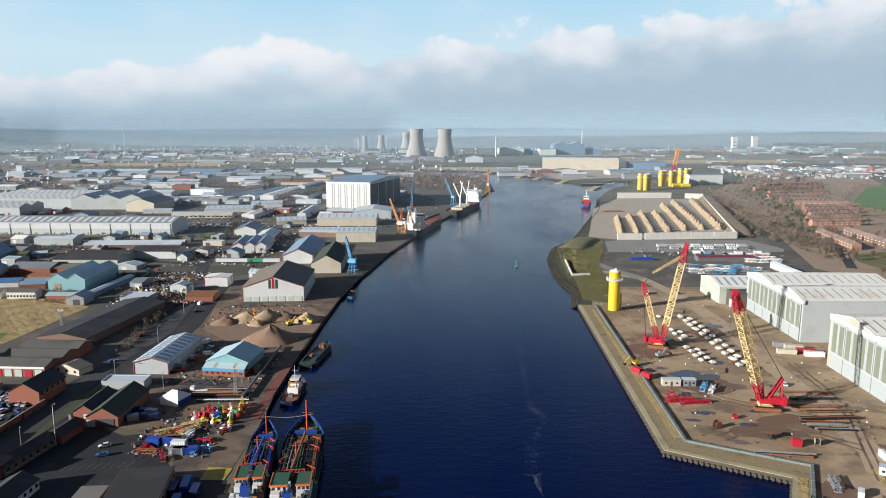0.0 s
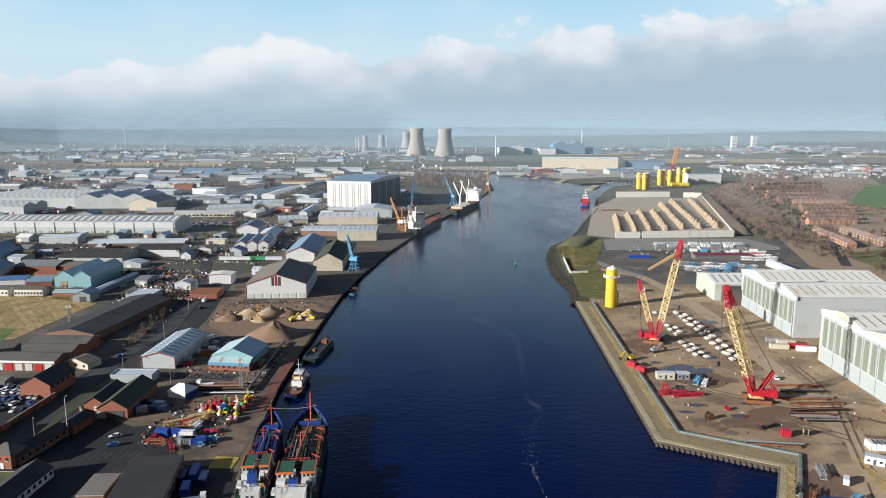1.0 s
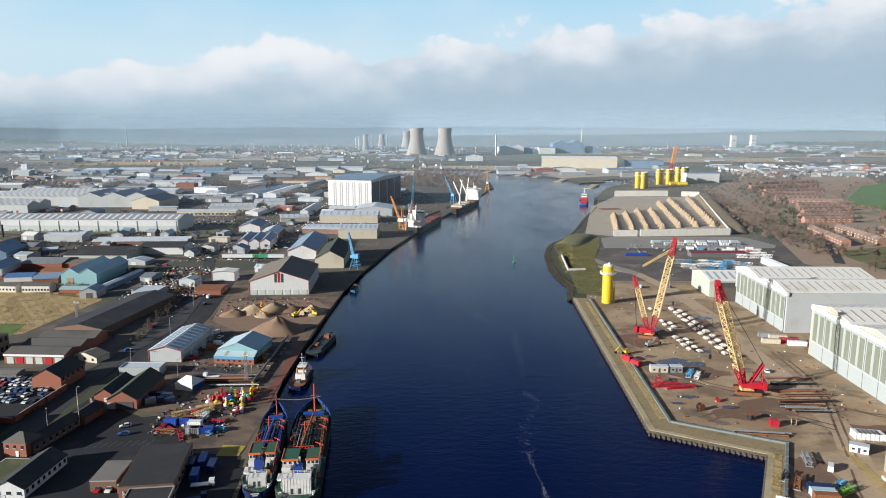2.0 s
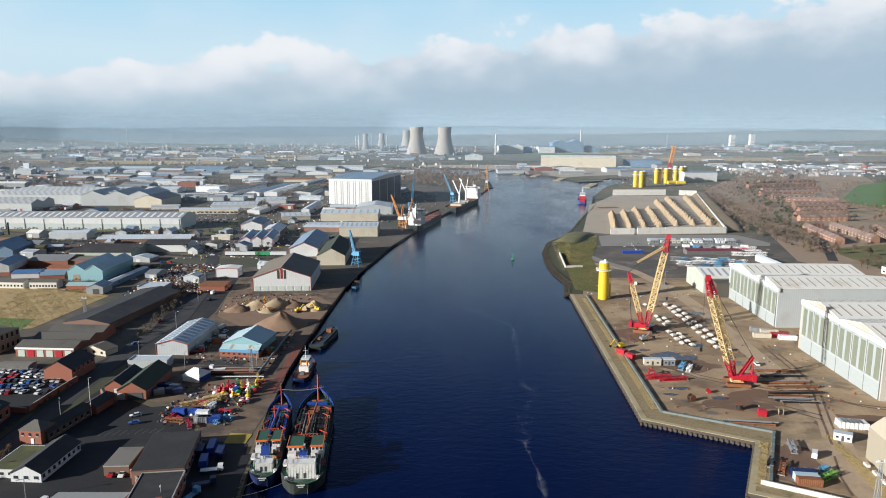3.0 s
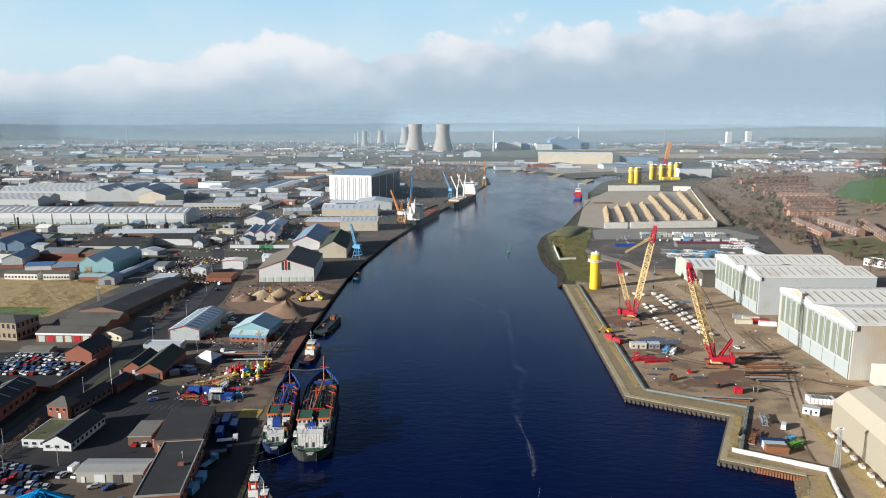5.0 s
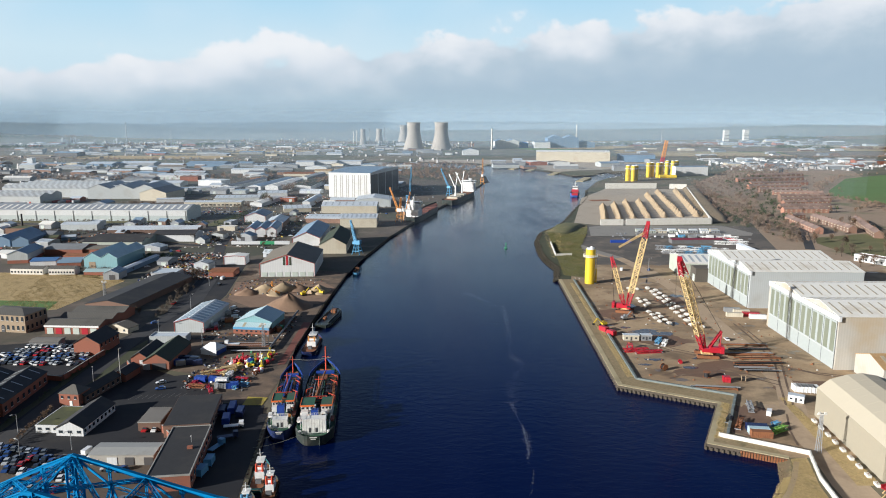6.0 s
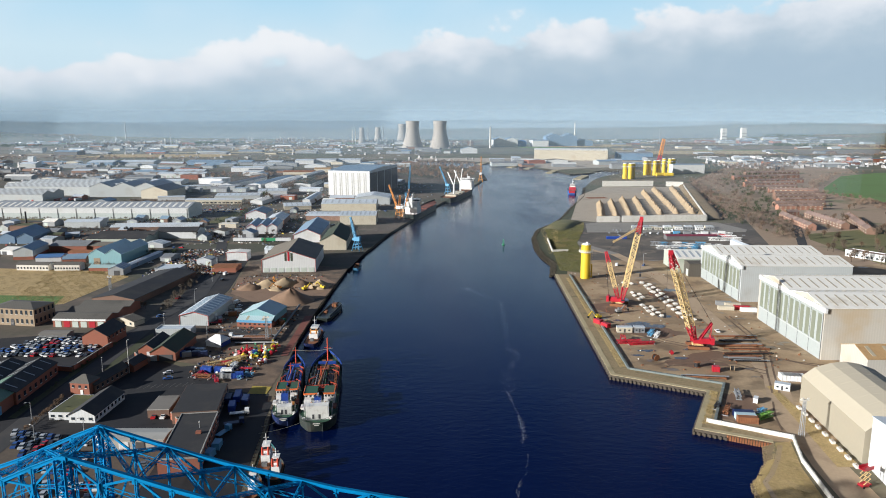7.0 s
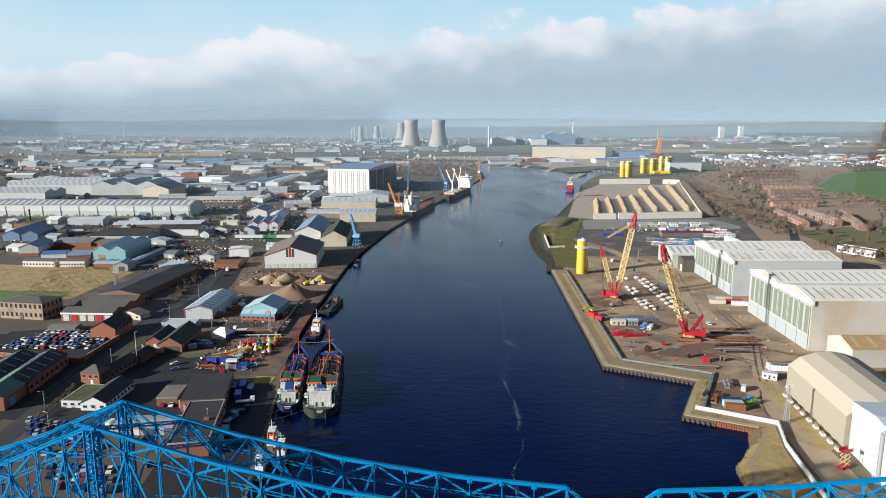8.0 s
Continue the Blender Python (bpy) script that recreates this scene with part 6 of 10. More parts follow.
# ---- heaps ----
def heap(x, y, rx, ry, h, yaw, material, label, seed, group=""):
    r = random.Random(seed)
    bm = bmesh.new()
    n, rings = 22, 7
    off = Vector((r.uniform(0, 50), r.uniform(0, 50), 0))
    prev = None
    rows = []
    for j in range(rings):
        s = 1 - j / (rings - 1)
        row = []
        for i in range(n):
            a = 2 * math.pi * i / n
            k = 1 + 0.28 * noise.noise(Vector((math.cos(a) * 1.3, math.sin(a) * 1.3, j * 0.25)) + off)
            z = h * (1 - s) * (1 + 0.25 * noise.noise(Vector((a * 0.8, j * 0.6, 3)) + off)) if s < 1 else -0.1
            row.append(bm.verts.new((rx * s * k * math.cos(a), ry * s * k * math.sin(a), z)))
        rows.append(row)
    for a, b in zip(rows, rows[1:]):
        for i in range(n):
            j = (i + 1) % n
            bm.faces.new((a[i], a[j], b[j], b[i]))
    bmesh.ops.remove_doubles(bm, verts=bm.verts, dist=0.02)
    ob = part("aggregate_mound", bm, material, smooth=True)
    ob.matrix_world = pose(x, y, 0.05, 0, 0, yaw)
    return tagged(ob, label, "heap", group)


for i, (hx, hy, rx, ry, hh, mt) in enumerate(((-116, 405, 11, 8, 5, "sand"), (-126, 398, 9, 7, 4, "sand_dark"), (-104, 407, 12, 8, 6, "sand"), (-95, 411, 8, 7, 4, "sand_dark"), (-80, 405, 10, 8, 5, "sand"), (-92, 365, 13, 15, 8.5, "sand_dark"), (-108, 396, 7, 5, 3, "sand"))):
    heap(hx, hy, rx, ry, hh, 20 * i, mt, "loose heap of sand and aggregate", 30 + i, "aggregate heaps on the wharf")
slab("sand_yard", [(-143, 432), (-84, 436), (-70, 414), (-72, 375), (-104, 352), (-135, 385)], 0.1, "wharf_sand" if "wharf_sand" in MATS else "sand_dark", "bare sandy ground around the heaps")

rows_of_heaps = [(187, 731, 215, 868, 8), (205, 736, 234, 886, 8), (223, 744, 257, 917, 9), (242, 752, 276, 920, 9), (264, 762, 312, 1005, 13), (285, 768, 341, 1050, 14), (304, 768, 376, 1070, 15)]
slab("aggregate_ground", [(150, 720), (172, 704), (300, 714), (402, 1090), (272, 1101), (205, 960), (180, 850)], 0.12, "gravel_tan", "tan ground of the aggregate yard")
for k, (x0, y0, x1, y1, n) in enumerate(rows_of_heaps):
    ang = math.degrees(math.atan2(y1 - y0, x1 - x0)) - 90
    for i in range(n):
        s = (i + 0.5) / n
        heap(x0 + (x1 - x0) * s, y0 + (y1 - y0) * s, 5.0, 0.58 * math.hypot(x1 - x0, y1 - y0) / n, 6.5, ang, "sand", "long ridge of tan aggregate in a walled bay", 100 + k * 20 + i, "aggregate ridges in the walled yard")


# ---- vehicles ----
CAR_PAINTS = {"car_white": (0.75, 0.75, 0.74), "car_silver": (0.45, 0.47, 0.49), "car_black": (0.02, 0.02, 0.024), "car_blue": (0.03, 0.08, 0.25), "car_red": (0.42, 0.02, 0.025), "car_grey": (0.14, 0.15, 0.16)}
for cn, cc in CAR_PAINTS.items():
    mat(cn, cc, 0.25, 0, 0.04, dirt_amount=0.05)


def wheel(parent, x, y, r=0.32, w=0.2):
    bm = bmesh.new()
    tube(bm, (x, y - w / 2, r), (x, y + w / 2, r), r, r, 10)
    part("wheel", bm, "tyre", parent)


def car(m, paint, label, van=False, far=False):
    top = thing("van" if van else "car", m, label, "van" if van else "car", "parked vehicles")
    L, H = (5.3, 2.2) if van else (4.3, 1.45)
    bm = bmesh.new()
    side = [(-L / 2, 0.3), (L / 2, 0.3), (L / 2, 0.75), (L / 2 - 0.9, 0.92), (-L / 2 + 0.25, 0.95), (-L / 2, 0.8)] if not van else [(-L / 2, 0.3), (L / 2, 0.3), (L / 2, 0.95), (L / 2 - 0.9, 1.15), (L / 2 - 1.5, H), (-L / 2, H)]
    prism(bm, side, -0.88, 0.88)
    bmesh.ops.recalc_face_normals(bm, faces=bm.faces)
    part("body", bm, paint, top)
    if not van:
        bm = bmesh.new()
        prism(bm, [(-L / 2 + 0.35, 0.93), (L / 2 - 1.15, 0.9), (L / 2 - 1.75, 1.38), (-L / 2 + 0.9, 1.38)], -0.78, 0.78)
        bmesh.ops.recalc_face_normals(bm, faces=bm.faces)
        part("cabin_glass", bm, "window_glass", top)
        part("roof", boxes((-L / 2 + 0.9, L / 2 - 1.75, -0.72, 0.72, 1.38, 1.45)), paint, top)
    else:
        bm = bmesh.new()
        box(bm, L / 2 - 1.46, L / 2 - 0.95, -0.9, 0.9, 1.18, 1.85)
        part("windscreen", bm, "window_glass", top)
    if far:
        bm = bmesh.new()
        arc = [(0.32 * math.cos(radians(k)), 0.32 - 0.32 * math.sin(radians(k))) for k in range(20, 161, 28)]
        prism(bm, [(-L * 0.31 - u, v) for u, v in arc] + [(L * 0.31 - u, v) for u, v in arc], -0.9, 0.9)
        bmesh.ops.recalc_face_normals(bm, faces=bm.faces)
        part("running_gear", bm, "tyre", top)
        return top
    for sx in (-1, 1):
        for sy in (-1, 1):
            wheel(top, sx * L * 0.31, sy * 0.82)
    return top


CAR_KINDS = []
for cn in CAR_PAINTS:
    CAR_KINDS.append(car(pose(-118 - 5 * len(CAR_KINDS), 168, 0.08, 0, 0, 75), cn, cn.replace("car_", "") + " car parked on tarmac"))
VAN = car(pose(-121, 172.5, 0.08, 0, 0, 80), "car_white", "white panel van parked beside the yard", True)
FAR_CARS = [car(pose(-200 - 4 * i, 580 + 9 * i, 0.16, 0, 0, 40 * i), cn, cn.replace("car_", "") + " car parked between the works", False, True) for i, cn in enumerate(CAR_PAINTS)]
crnd = random.Random(11)


def park(x, y, yaw, van=False):
    k = VAN if van and y < 520 else crnd.choices(FAR_CARS, (5, 4, 3, 3, 2, 3))[0] if y > 250 else crnd.choices(CAR_KINDS, (5, 4, 3, 3, 2, 3))[0]
    copy_thing(k, pose(x, y, 0.1, 0, 0, yaw + crnd.uniform(-3, 3) + crnd.choice((0, 180))))


slab("car_park", [(-222, 258), (-160, 258), (-160, 284), (-196, 298), (-228, 290)], 0.08, "asphalt", "dark tarmac car park full of cars")
for row in range(5):
    yy = 263 + row * 6.2
    for i in range(19):
        xx = -217 + row * 2.5 + i * 3.15 + crnd.uniform(-0.4, 0.4)
        if xx < -168 - row * 1.0 and crnd.random() < 0.96:
            park(xx, yy + crnd.uniform(-1.2, 1.2), 88 + crnd.choice((0, 0, 0, 12, -14, 60)))
slab("tarmac_lot", [(-135, 243), (-112, 249), (-100, 236), (-104, 205), (-122, 208), (-136, 214)], 0.09, "asphalt", "black tarmac lot with faded bay lines")
slab("tarmac_lot", [(-165, 178), (-96, 165), (-93, 150), (-90, 100), (-170, 100)], 0.08, "lot_dirt", "worn brown parking ground")
for i in range(9):
    ln = boxes((-0.06, 0.06, -2.4, 2.4, 0, 0.012))
    ob = part("bay_line", ln, "bay_paint")
    ob.matrix_world = pose(-127 + i * 2.6, 222 + i * 0.4, 0.094, 0, 0, -14)
    tagged(ob, "faded white parking bay line", "marking", kind="structure")
for px_, py_, yw in ((-118.5, 231, 20), (-121, 238, 30), (-108.5, 190.5, 88), (-105, 190.5, 92), (-136.5, 205, 40)):
    park(px_, py_, yw)
for row in range(4):
    for i in range(9):
        if crnd.random() < 0.85:
            park(-160 + i * 3.0 + row * 6, 178 - row * 6.0 - i * 0.8, 100)
for i in range(7):
    park(-136 + i * 2.8 + crnd.uniform(-0.3, 0.3), 150 - i * 0.5, 96)
for row in range(3):
    for i in range(9):
        if crnd.random() < 0.8:
            park(-126 + i * 2.9 + row * 3 + crnd.uniform(-0.4, 0.4), 140 - row * 6.2 - i * 0.4, 96 + crnd.choice((0, 0, 0, 14)))
for px_, py_, yw in ((-109, 160.5, 20), (-104, 160, 40), (-97.5, 152, 10), (-95.5, 141, 96)):
    park(px_, py_, yw)
tagged(part("hoarding", boxes((-78, -64.5, 113, 113.3, 0, 2.6)), "blue_paint"), "bright blue timber hoarding behind the warehouse", "hoarding")
for vx, vy, vyaw, vv in ((-152, 423, 84, False), (-155, 441, 84, True), (-165, 372, 86, False), (-117, 340, 10, True), (-121, 334, 5, True), (-112, 350, 12, False), (-126, 346, 15, True), (-160, 330, 40, False), (-185, 318, 30, False),
                         (140, 472, 70, True), (161, 472, 60, False), (131, 205, 60, True), (152, 300, 85, False), (-120, 352, 70, False), (-124, 360, 70, True)):
    park(vx, vy, vyaw, vv)
for i in range(48):
    park(-225 + crnd.uniform(-90, 70), 560 + crnd.uniform(-110, 260), crnd.uniform(0, 180), crnd.random() < 0.3)
for i in range(26):
    park(crnd.uniform(-175, -60), crnd.uniform(560, 900), crnd.uniform(0, 180), crnd.random() < 0.3)


for i in range(17):
    park(-290 + i * 3.1, 802 + 0.3 * i + crnd.uniform(-1, 1), 88, crnd.random() < 0.5)
for i in range(15):
    park(-282 + i * 3.3, 786 + crnd.uniform(-1, 1), 88)


def trailer(x, y, yaw, paint, label):
    """A long box trailer on three axles."""
    top = thing("box_trailer", pose(x, y, 0.1, 0, 0, yaw), label, "trailer", "parked trailers")
    part("box", boxes((-6.8, 6.8, -1.25, 1.25, 1.2, 4.0)), paint, top)
    part("chassis", boxes((-6.6, 6.4, -0.5, 0.5, 0.9, 1.2)), "black_steel", top)
    for u in (-5.6, -4.3, -3.0):
        for s in (-1, 1):
            wheel(top, u, s * 1.0, 0.5, 0.35)
    part("landing_leg", boxes((4.0, 4.2, -0.8, 0.8, 0, 0.95)), "grey_steel", top)


for i in range(9):
    trailer(-556 + i * 8.2, 879 + 2.4 * i + (i % 2) * 3, 80, ("hull_red", "clad_white", "hull_red", "clad_grey", "clad_cream")[i % 5], "box trailer parked behind the long warehouse")
for i in range(4):
    trailer(-181 + i * 13, 577, 1, ("clad_white", "clad_white", "green_paint", "clad_white")[i], "long box trailer parked beside the yard")


def flatbed(x, y, yaw, paint, label):
    top = thing("flatbed_truck", pose(x, y, 0.1, 0, 0, yaw), label, "truck")
    part("cab", boxes((2.0, 3.7, -1.05, 1.05, 0.5, 2.5)), paint, top)
    part("windscreen", boxes((3.68, 3.74, -0.9, 0.9, 1.5, 2.3)), "window_glass", top)
    part("bed", boxes((-3.7, 1.8, -1.15, 1.15, 0.85, 1.05)), paint, top)
    part("chassis", boxes((-3.6, 3.4, -0.5, 0.5, 0.5, 0.85)), "black_steel", top)
    for u in (-2.6, 2.6):
        for s in (-1, 1):
            wheel(top, u, s * 0.95, 0.48, 0.3)


flatbed(-105, 291, 178, "white_paint", "white flatbed truck on the wharf road")
flatbed(-131, 318, 10, "blue_paint", "blue flatbed truck beside a shed")
flatbed(-124, 316, 8, "red_paint", "red and white lorry beside a shed")


# ---- ships ----
def hull(name, L, B, top_z, bow_rise, paint, parent, label="", keel=-2.5, stern=0.82, thick=0.0):
    """A hull whose bow points to +y, its deck edge at top_z; closed by a deck."""
    bm = bmesh.new()
    rows = []
    steps = [0.0, 0.006, 0.015, 0.03, 0.05, 0.075, 0.10, 0.15] + [0.15 + 0.85 * i / 16 for i in range(1, 17)]
    for s in steps:
        w = B / 2 * (stern * 0.7 + (1 - stern * 0.7) * min(1.0, s / 0.10) ** 0.5) * (1.0 if s < 0.72 else max(0.02, 1 - ((s - 0.72) / 0.28) ** 2.2))
        z = top_z + bow_rise * max(0.0, (s - 0.7) / 0.3) ** 1.5
        y = -L / 2 + L * s
        under = 0.0 if s > 0.06 else 1.5
        rows.append([bm.verts.new((-w, y, z)), bm.verts.new((-w * 0.96, y + under * 0.3, WATER + 0.3)), bm.verts.new((-w * 0.7, y + under, keel + WATER)),
                     bm.verts.new((w * 0.7, y + under, keel + WATER)), bm.verts.new((w * 0.96, y + under * 0.3, WATER + 0.3)), bm.verts.new((w, y, z))])
    for a, b in zip(rows, rows[1:]):
        for i in range(5):
            bm.faces.new((a[i], b[i], b[i + 1], a[i + 1]))
    bm.faces.new(rows[0])
    bm.faces.new(rows[-1][::-1])
    bmesh.ops.recalc_face_normals(bm, faces=bm.faces)
    return part(name, bm, paint, parent, label)


def deck(L, B, z, paint, parent, s0=0.0, s1=1.0, stern=0.82, bow_rise=0.0, name="deck"):
    bm = bmesh.new()
    rows = []
    for i in range(25):
        s = s0 + (s1 - s0) * (i / 24) ** 1.6
        w = 0.97 * B / 2 * (stern * 0.7 + (1 - stern * 0.7) * min(1.0, s / 0.10) ** 0.5) * (1.0 if s < 0.72 else max(0.02, 1 - ((s - 0.72) / 0.28) ** 2.2))
        zz = z + bow_rise * max(0.0, (s - 0.7) / 0.3) ** 1.5
        rows.append([bm.verts.new((-w, -L / 2 + L * s, zz)), bm.verts.new((w, -L / 2 + L * s, zz))])
    for a, b in zip(rows, rows[1:]):
        bm.faces.new((a[0], a[1], b[1], b[0]))
    return part(name, bm, paint, parent)


def rail_line(bm, pts, h=1.0):
    for a, b in zip(pts, pts[1:]):
        a, b = Vector(a), Vector(b)
        for z in (h * 0.5, h):
            beam(bm, a + Vector((0, 0, z)), b + Vector((0, 0, z)), 0.08)
        n = max(1, int((b - a).length / 2))
        for i in range(n + 1):
            p = a.lerp(b, i / n)
            beam(bm, p, p + Vector((0, 0, h)), 0.08)


def dredger(x, y, yaw, L, B, hull_paint, rim_paint, house_paint, arm_paint, label, big):
    """A small dredger: round stern, ribbed stern house, paired wheelhouses, open hold with pipes, red foremast."""
    g = random.Random(int(L))
    top = thing("dredger", pose(x, y, 0, 0, 0, yaw), label, "ship", "moored dredgers")
    dz = WATER + 3.1
    hull("hull", L, B, dz + 0.9, 2.4, hull_paint, top, stern=0.45)
    deck(L, B, dz, "deck_green", top, bow_rise=1.6, stern=0.45)
    y0 = -L / 2
    # stern house with ribbed back wall
    w1 = B * (0.30 if big else 0.27)
    hz = dz + (5.4 if big else 3.2)
    house = part("accommodation", boxes((-w1, w1, y0 + 4.6, y0 + 8.2, dz, hz)), "ship_white", top, "white stern house with ribbed walls")
    bm = bmesh.new()
    n = 9
    for i in range(n):
        u = -w1 + 2 * w1 * (i + 0.5) / n
        box(bm, u - 0.06, u + 0.06, y0 + 4.55, y0 + 4.6, dz + 0.2, hz + 0.3)
    part("stiffener", bm, "ship_white", house)
    for u in (-0.45, 0.1):
        part("house_door", boxes((w1 * u, w1 * u + 0.8, y0 + 4.52, y0 + 4.6, dz + 0.3, dz + 2.1)), "door_dark", house)
    bm = bmesh.new()
    rail_line(bm, [(-w1, y0 + 4.6, hz), (-w1, y0 + 8.1, hz), (w1, y0 + 8.1, hz), (w1, y0 + 4.6, hz)], 0.9)
    part("roof_rail", bm, "ship_white", house)
    part("boat_deck", boxes((-B * 0.36, B * 0.36, y0 + 8.2, y0 + 17.5, dz, dz + 1.9)), "deck_green", top)
    part("deck_edge", boxes((-B * 0.37, -B * 0.36, y0 + 8.2, y0 + 17.5, dz, dz + 2.2), (B * 0.36, B * 0.37, y0 + 8.2, y0 + 17.5, dz, dz + 2.2)), "ship_white", top)
    fn = part("funnel", boxes((-1.5, 1.1, y0 + 10.2, y0 + 13.0, dz + 1.9, dz + 6.2)), "blue_paint", top, "blue funnel casing")
    bm = bmesh.new()
    for u in (-0.9, 0.3):
        tube(bm, (u, y0 + 11.6, dz + 6.2), (u, y0 + 11.4, dz + 7.6), 0.22, 0.2, 8)
    part("exhaust", bm, "black_steel", fn)
    # a wheelhouse on each side of a dark gap
    for s in (-1, 1):
        cx, hw = s * B * 0.255, B * (0.185 if s < 0 else 0.15)
        low = part("lower_house", boxes((cx - hw, cx + hw, y0 + 17.5, y0 + 26, dz, dz + 2.3)), house_paint, top)
        br = part("wheelhouse", boxes((cx - hw * 0.92, cx + hw * 0.92, y0 + 18.2, y0 + 22.2, dz + 2.3, dz + 4.9)), "ship_white", top, "white wheelhouse with an orange-edged roof")
        part("wheelhouse_roof", boxes((cx - hw, cx + hw, y0 + 18.0, y0 + 26.4, dz + 4.9, dz + 5.1)), "deck_green", br)
        part("roof_edge", boxes((cx - hw - 0.1, cx + hw + 0.1, y0 + 17.7, y0 + 18.0, dz + 4.75, dz + 5.35), (cx + s * hw - 0.1, cx + s * hw + 0.15, y0 + 18.0, y0 + 26.4, dz + 4.75, dz + 5.3)), "orange_trim", br)
        for i in range(3):
            u = cx - hw * 0.6 + hw * 0.6 * i
            part("window", boxes((u - 0.36, u + 0.36, y0 + 18.1, y0 + 18.2, dz + 3.5, dz + 4.4)), "window_glass", br)
        bm = bmesh.new()
        for v in (21.0, 24.0):
            beam(bm, (cx + s * hw * 0.8, y0 + v, dz), (cx + s * hw * 0.8, y0 + v, dz + 4.9), 0.2)
        part("roof_post", bm, "grey_steel", low)
        part("side_casing", boxes((cx - hw * 0.8, cx + hw * 0.2, y0 + 14.8, y0 + 17.4, dz + 1.9, dz + 3.9)), "ship_white", top)
    # Shade in the gap is painted as a low black block.
    part("engine_gap", boxes((-B * 0.08, B * 0.10, y0 + 17.6, y0 + 27, dz + 0.05, dz + 0.5)), "black_steel", top, "low black block painted for the shade between the wheelhouses")
    # hold: its dark inside painted as a flat black plate, long pipes of many kinds, red gantries and posts
    ha, hb = y0 + 29, y0 + L * 0.83
    part("hopper_coaming", boxes((-B * 0.43, -B * 0.40, ha, hb, dz, dz + 1.3), (B * 0.40, B * 0.43, ha, hb, dz, dz + 1.3), (-B * 0.40, B * 0.40, ha, ha + 0.4, dz, dz + 1.3), (-B * 0.40, B * 0.40, hb - 0.4, hb, dz, dz + 1.3)), "hull_dark", top)
    part("hold", boxes((-B * 0.40, B * 0.40, ha + 0.4, hb - 0.4, dz + 0.02, dz + 0.12)), "black_steel", top, "flat black plate painted for the dark inside of the cargo hold")
    kinds = ["hull_dark", "grey_steel", "rust_steel", "hull_dark", "deck_green", "black_steel", "worn_grey", "rust_steel"]
    if not big:
        kinds = ["hull_blue", "blue_paint", "rust_steel", "hull_dark", "blue_paint", "hull_blue", "worn_grey", "hull_red"]
    for i, k in enumerate(kinds):
        u = (-0.37 + 0.74 * (i + 0.5) / len(kinds)) * B + g.uniform(-0.2, 0.2)
        a, b = ha + g.uniform(0.5, 6), hb - g.uniform(0.5, 8)
        bm = bmesh.new()
        r = g.uniform(0.16, 0.34)
        tube(bm, (u, a, dz + 1.0 + g.uniform(0, 0.9)), (u + g.uniform(-0.5, 0.5), b, dz + 1.0 + g.uniform(0, 1.0)), r, r, 8)
        part("discharge_pipe", bm, k, top)
    for i in range(7):
        yy = ha + (hb - ha) * (i + 0.5) / 7
        part("cross_beam", boxes((-B * 0.41, B * 0.41, yy - 0.2, yy + 0.2, dz + 0.9, dz + 1.2)), ("rust_steel", "hull_dark", "jetty_red", "hull_dark")[i % 4], top)
    bm = bmesh.new()
    tube(bm, (-B * 0.12, ha + 1, dz + 2.6), (B * 0.02, hb - 3, dz + 3.4), 0.5, 0.42, 10)
    part("suction_pipe", bm, arm_paint, top, "long suction pipe along the hold")
    bm = bmesh.new()
    lattice(bm, (B * 0.36, ha, dz + 2), (B * 0.33, hb - 4, dz + 2.4), 0.8, 0.7, 16, 0.13, 0.08)
    part("dredge_arm", bm, arm_paint if not big else "rust_steel", top)
    for i, (u, v, k) in enumerate(((-0.42, 0.06, "ship_red"), (0.42, 0.10, "ship_red"), (-0.42, 0.3, "ship_red"), (-0.42, 0.5, "hull_dark"), (0.42, 0.55, "ship_red"), (0.42, 0.75, "ship_red"))):
        yy = ha + (hb - ha) * v
        bm = bmesh.new()
        beam(bm, (B * u, yy, dz), (B * u, yy, dz + 3.2), 0.3)
        beam(bm, (B * u, yy, dz + 3.2), (B * u * 0.55, yy + 1.2, dz + 3.8), 0.25)
        beam(bm, (B * u, yy, dz + 2.0), (B * u * 0.75, yy + 0.6, dz + 3.5), 0.15)
        part("davit", bm, k, top)
    bm = bmesh.new()
    for z in (2.6, 3.6):
        beam(bm, (-B * 0.42, ha + 1.5, dz + z), (B * 0.2, ha + 2.0, dz + z), 0.22)
    for i in range(8):
        a = i / 8
        beam(bm, (-B * 0.42 + B * 0.62 * a, ha + 1.5 + 0.5 * a, dz + 2.6), (-B * 0.42 + B * 0.62 * (a + 0.12), ha + 1.6 + 0.5 * a, dz + 3.6), 0.12)
    for u in (-0.42, 0.2):
        beam(bm, (B * u, ha + 1.6, dz), (B * u, ha + 1.6, dz + 3.7), 0.3)
    part("gantry", bm, "ship_red", top, "red lattice gantry")
    bm = bmesh.new()
    tube(bm, (-B * 0.08, ha + 14, dz), (-B * 0.08, ha + 14, dz + 7.5), 0.3, 0.22, 8)
    beam(bm, (-B * 0.2, ha + 14, dz + 6.2), (B * 0.05, ha + 14, dz + 6.2), 0.25)
    part("derrick_post", bm, "ship_red", top)
    for i in range(16):
        u, v = g.uniform(-0.36, 0.36) * B, g.uniform(ha + 1, hb - 1)
        w, h = g.uniform(0.4, 1.0), g.uniform(0.5, 1.5)
        part("deck_gear", boxes((u - w, u + w, v - w * 1.3, v + w * 1.3, dz + 0.1, dz + 0.6 + h)), g.choice(["rust_steel", "hull_dark", "jetty_red", "worn_grey", "hull_blue" if not big else "deck_green", "black_steel"]), top)
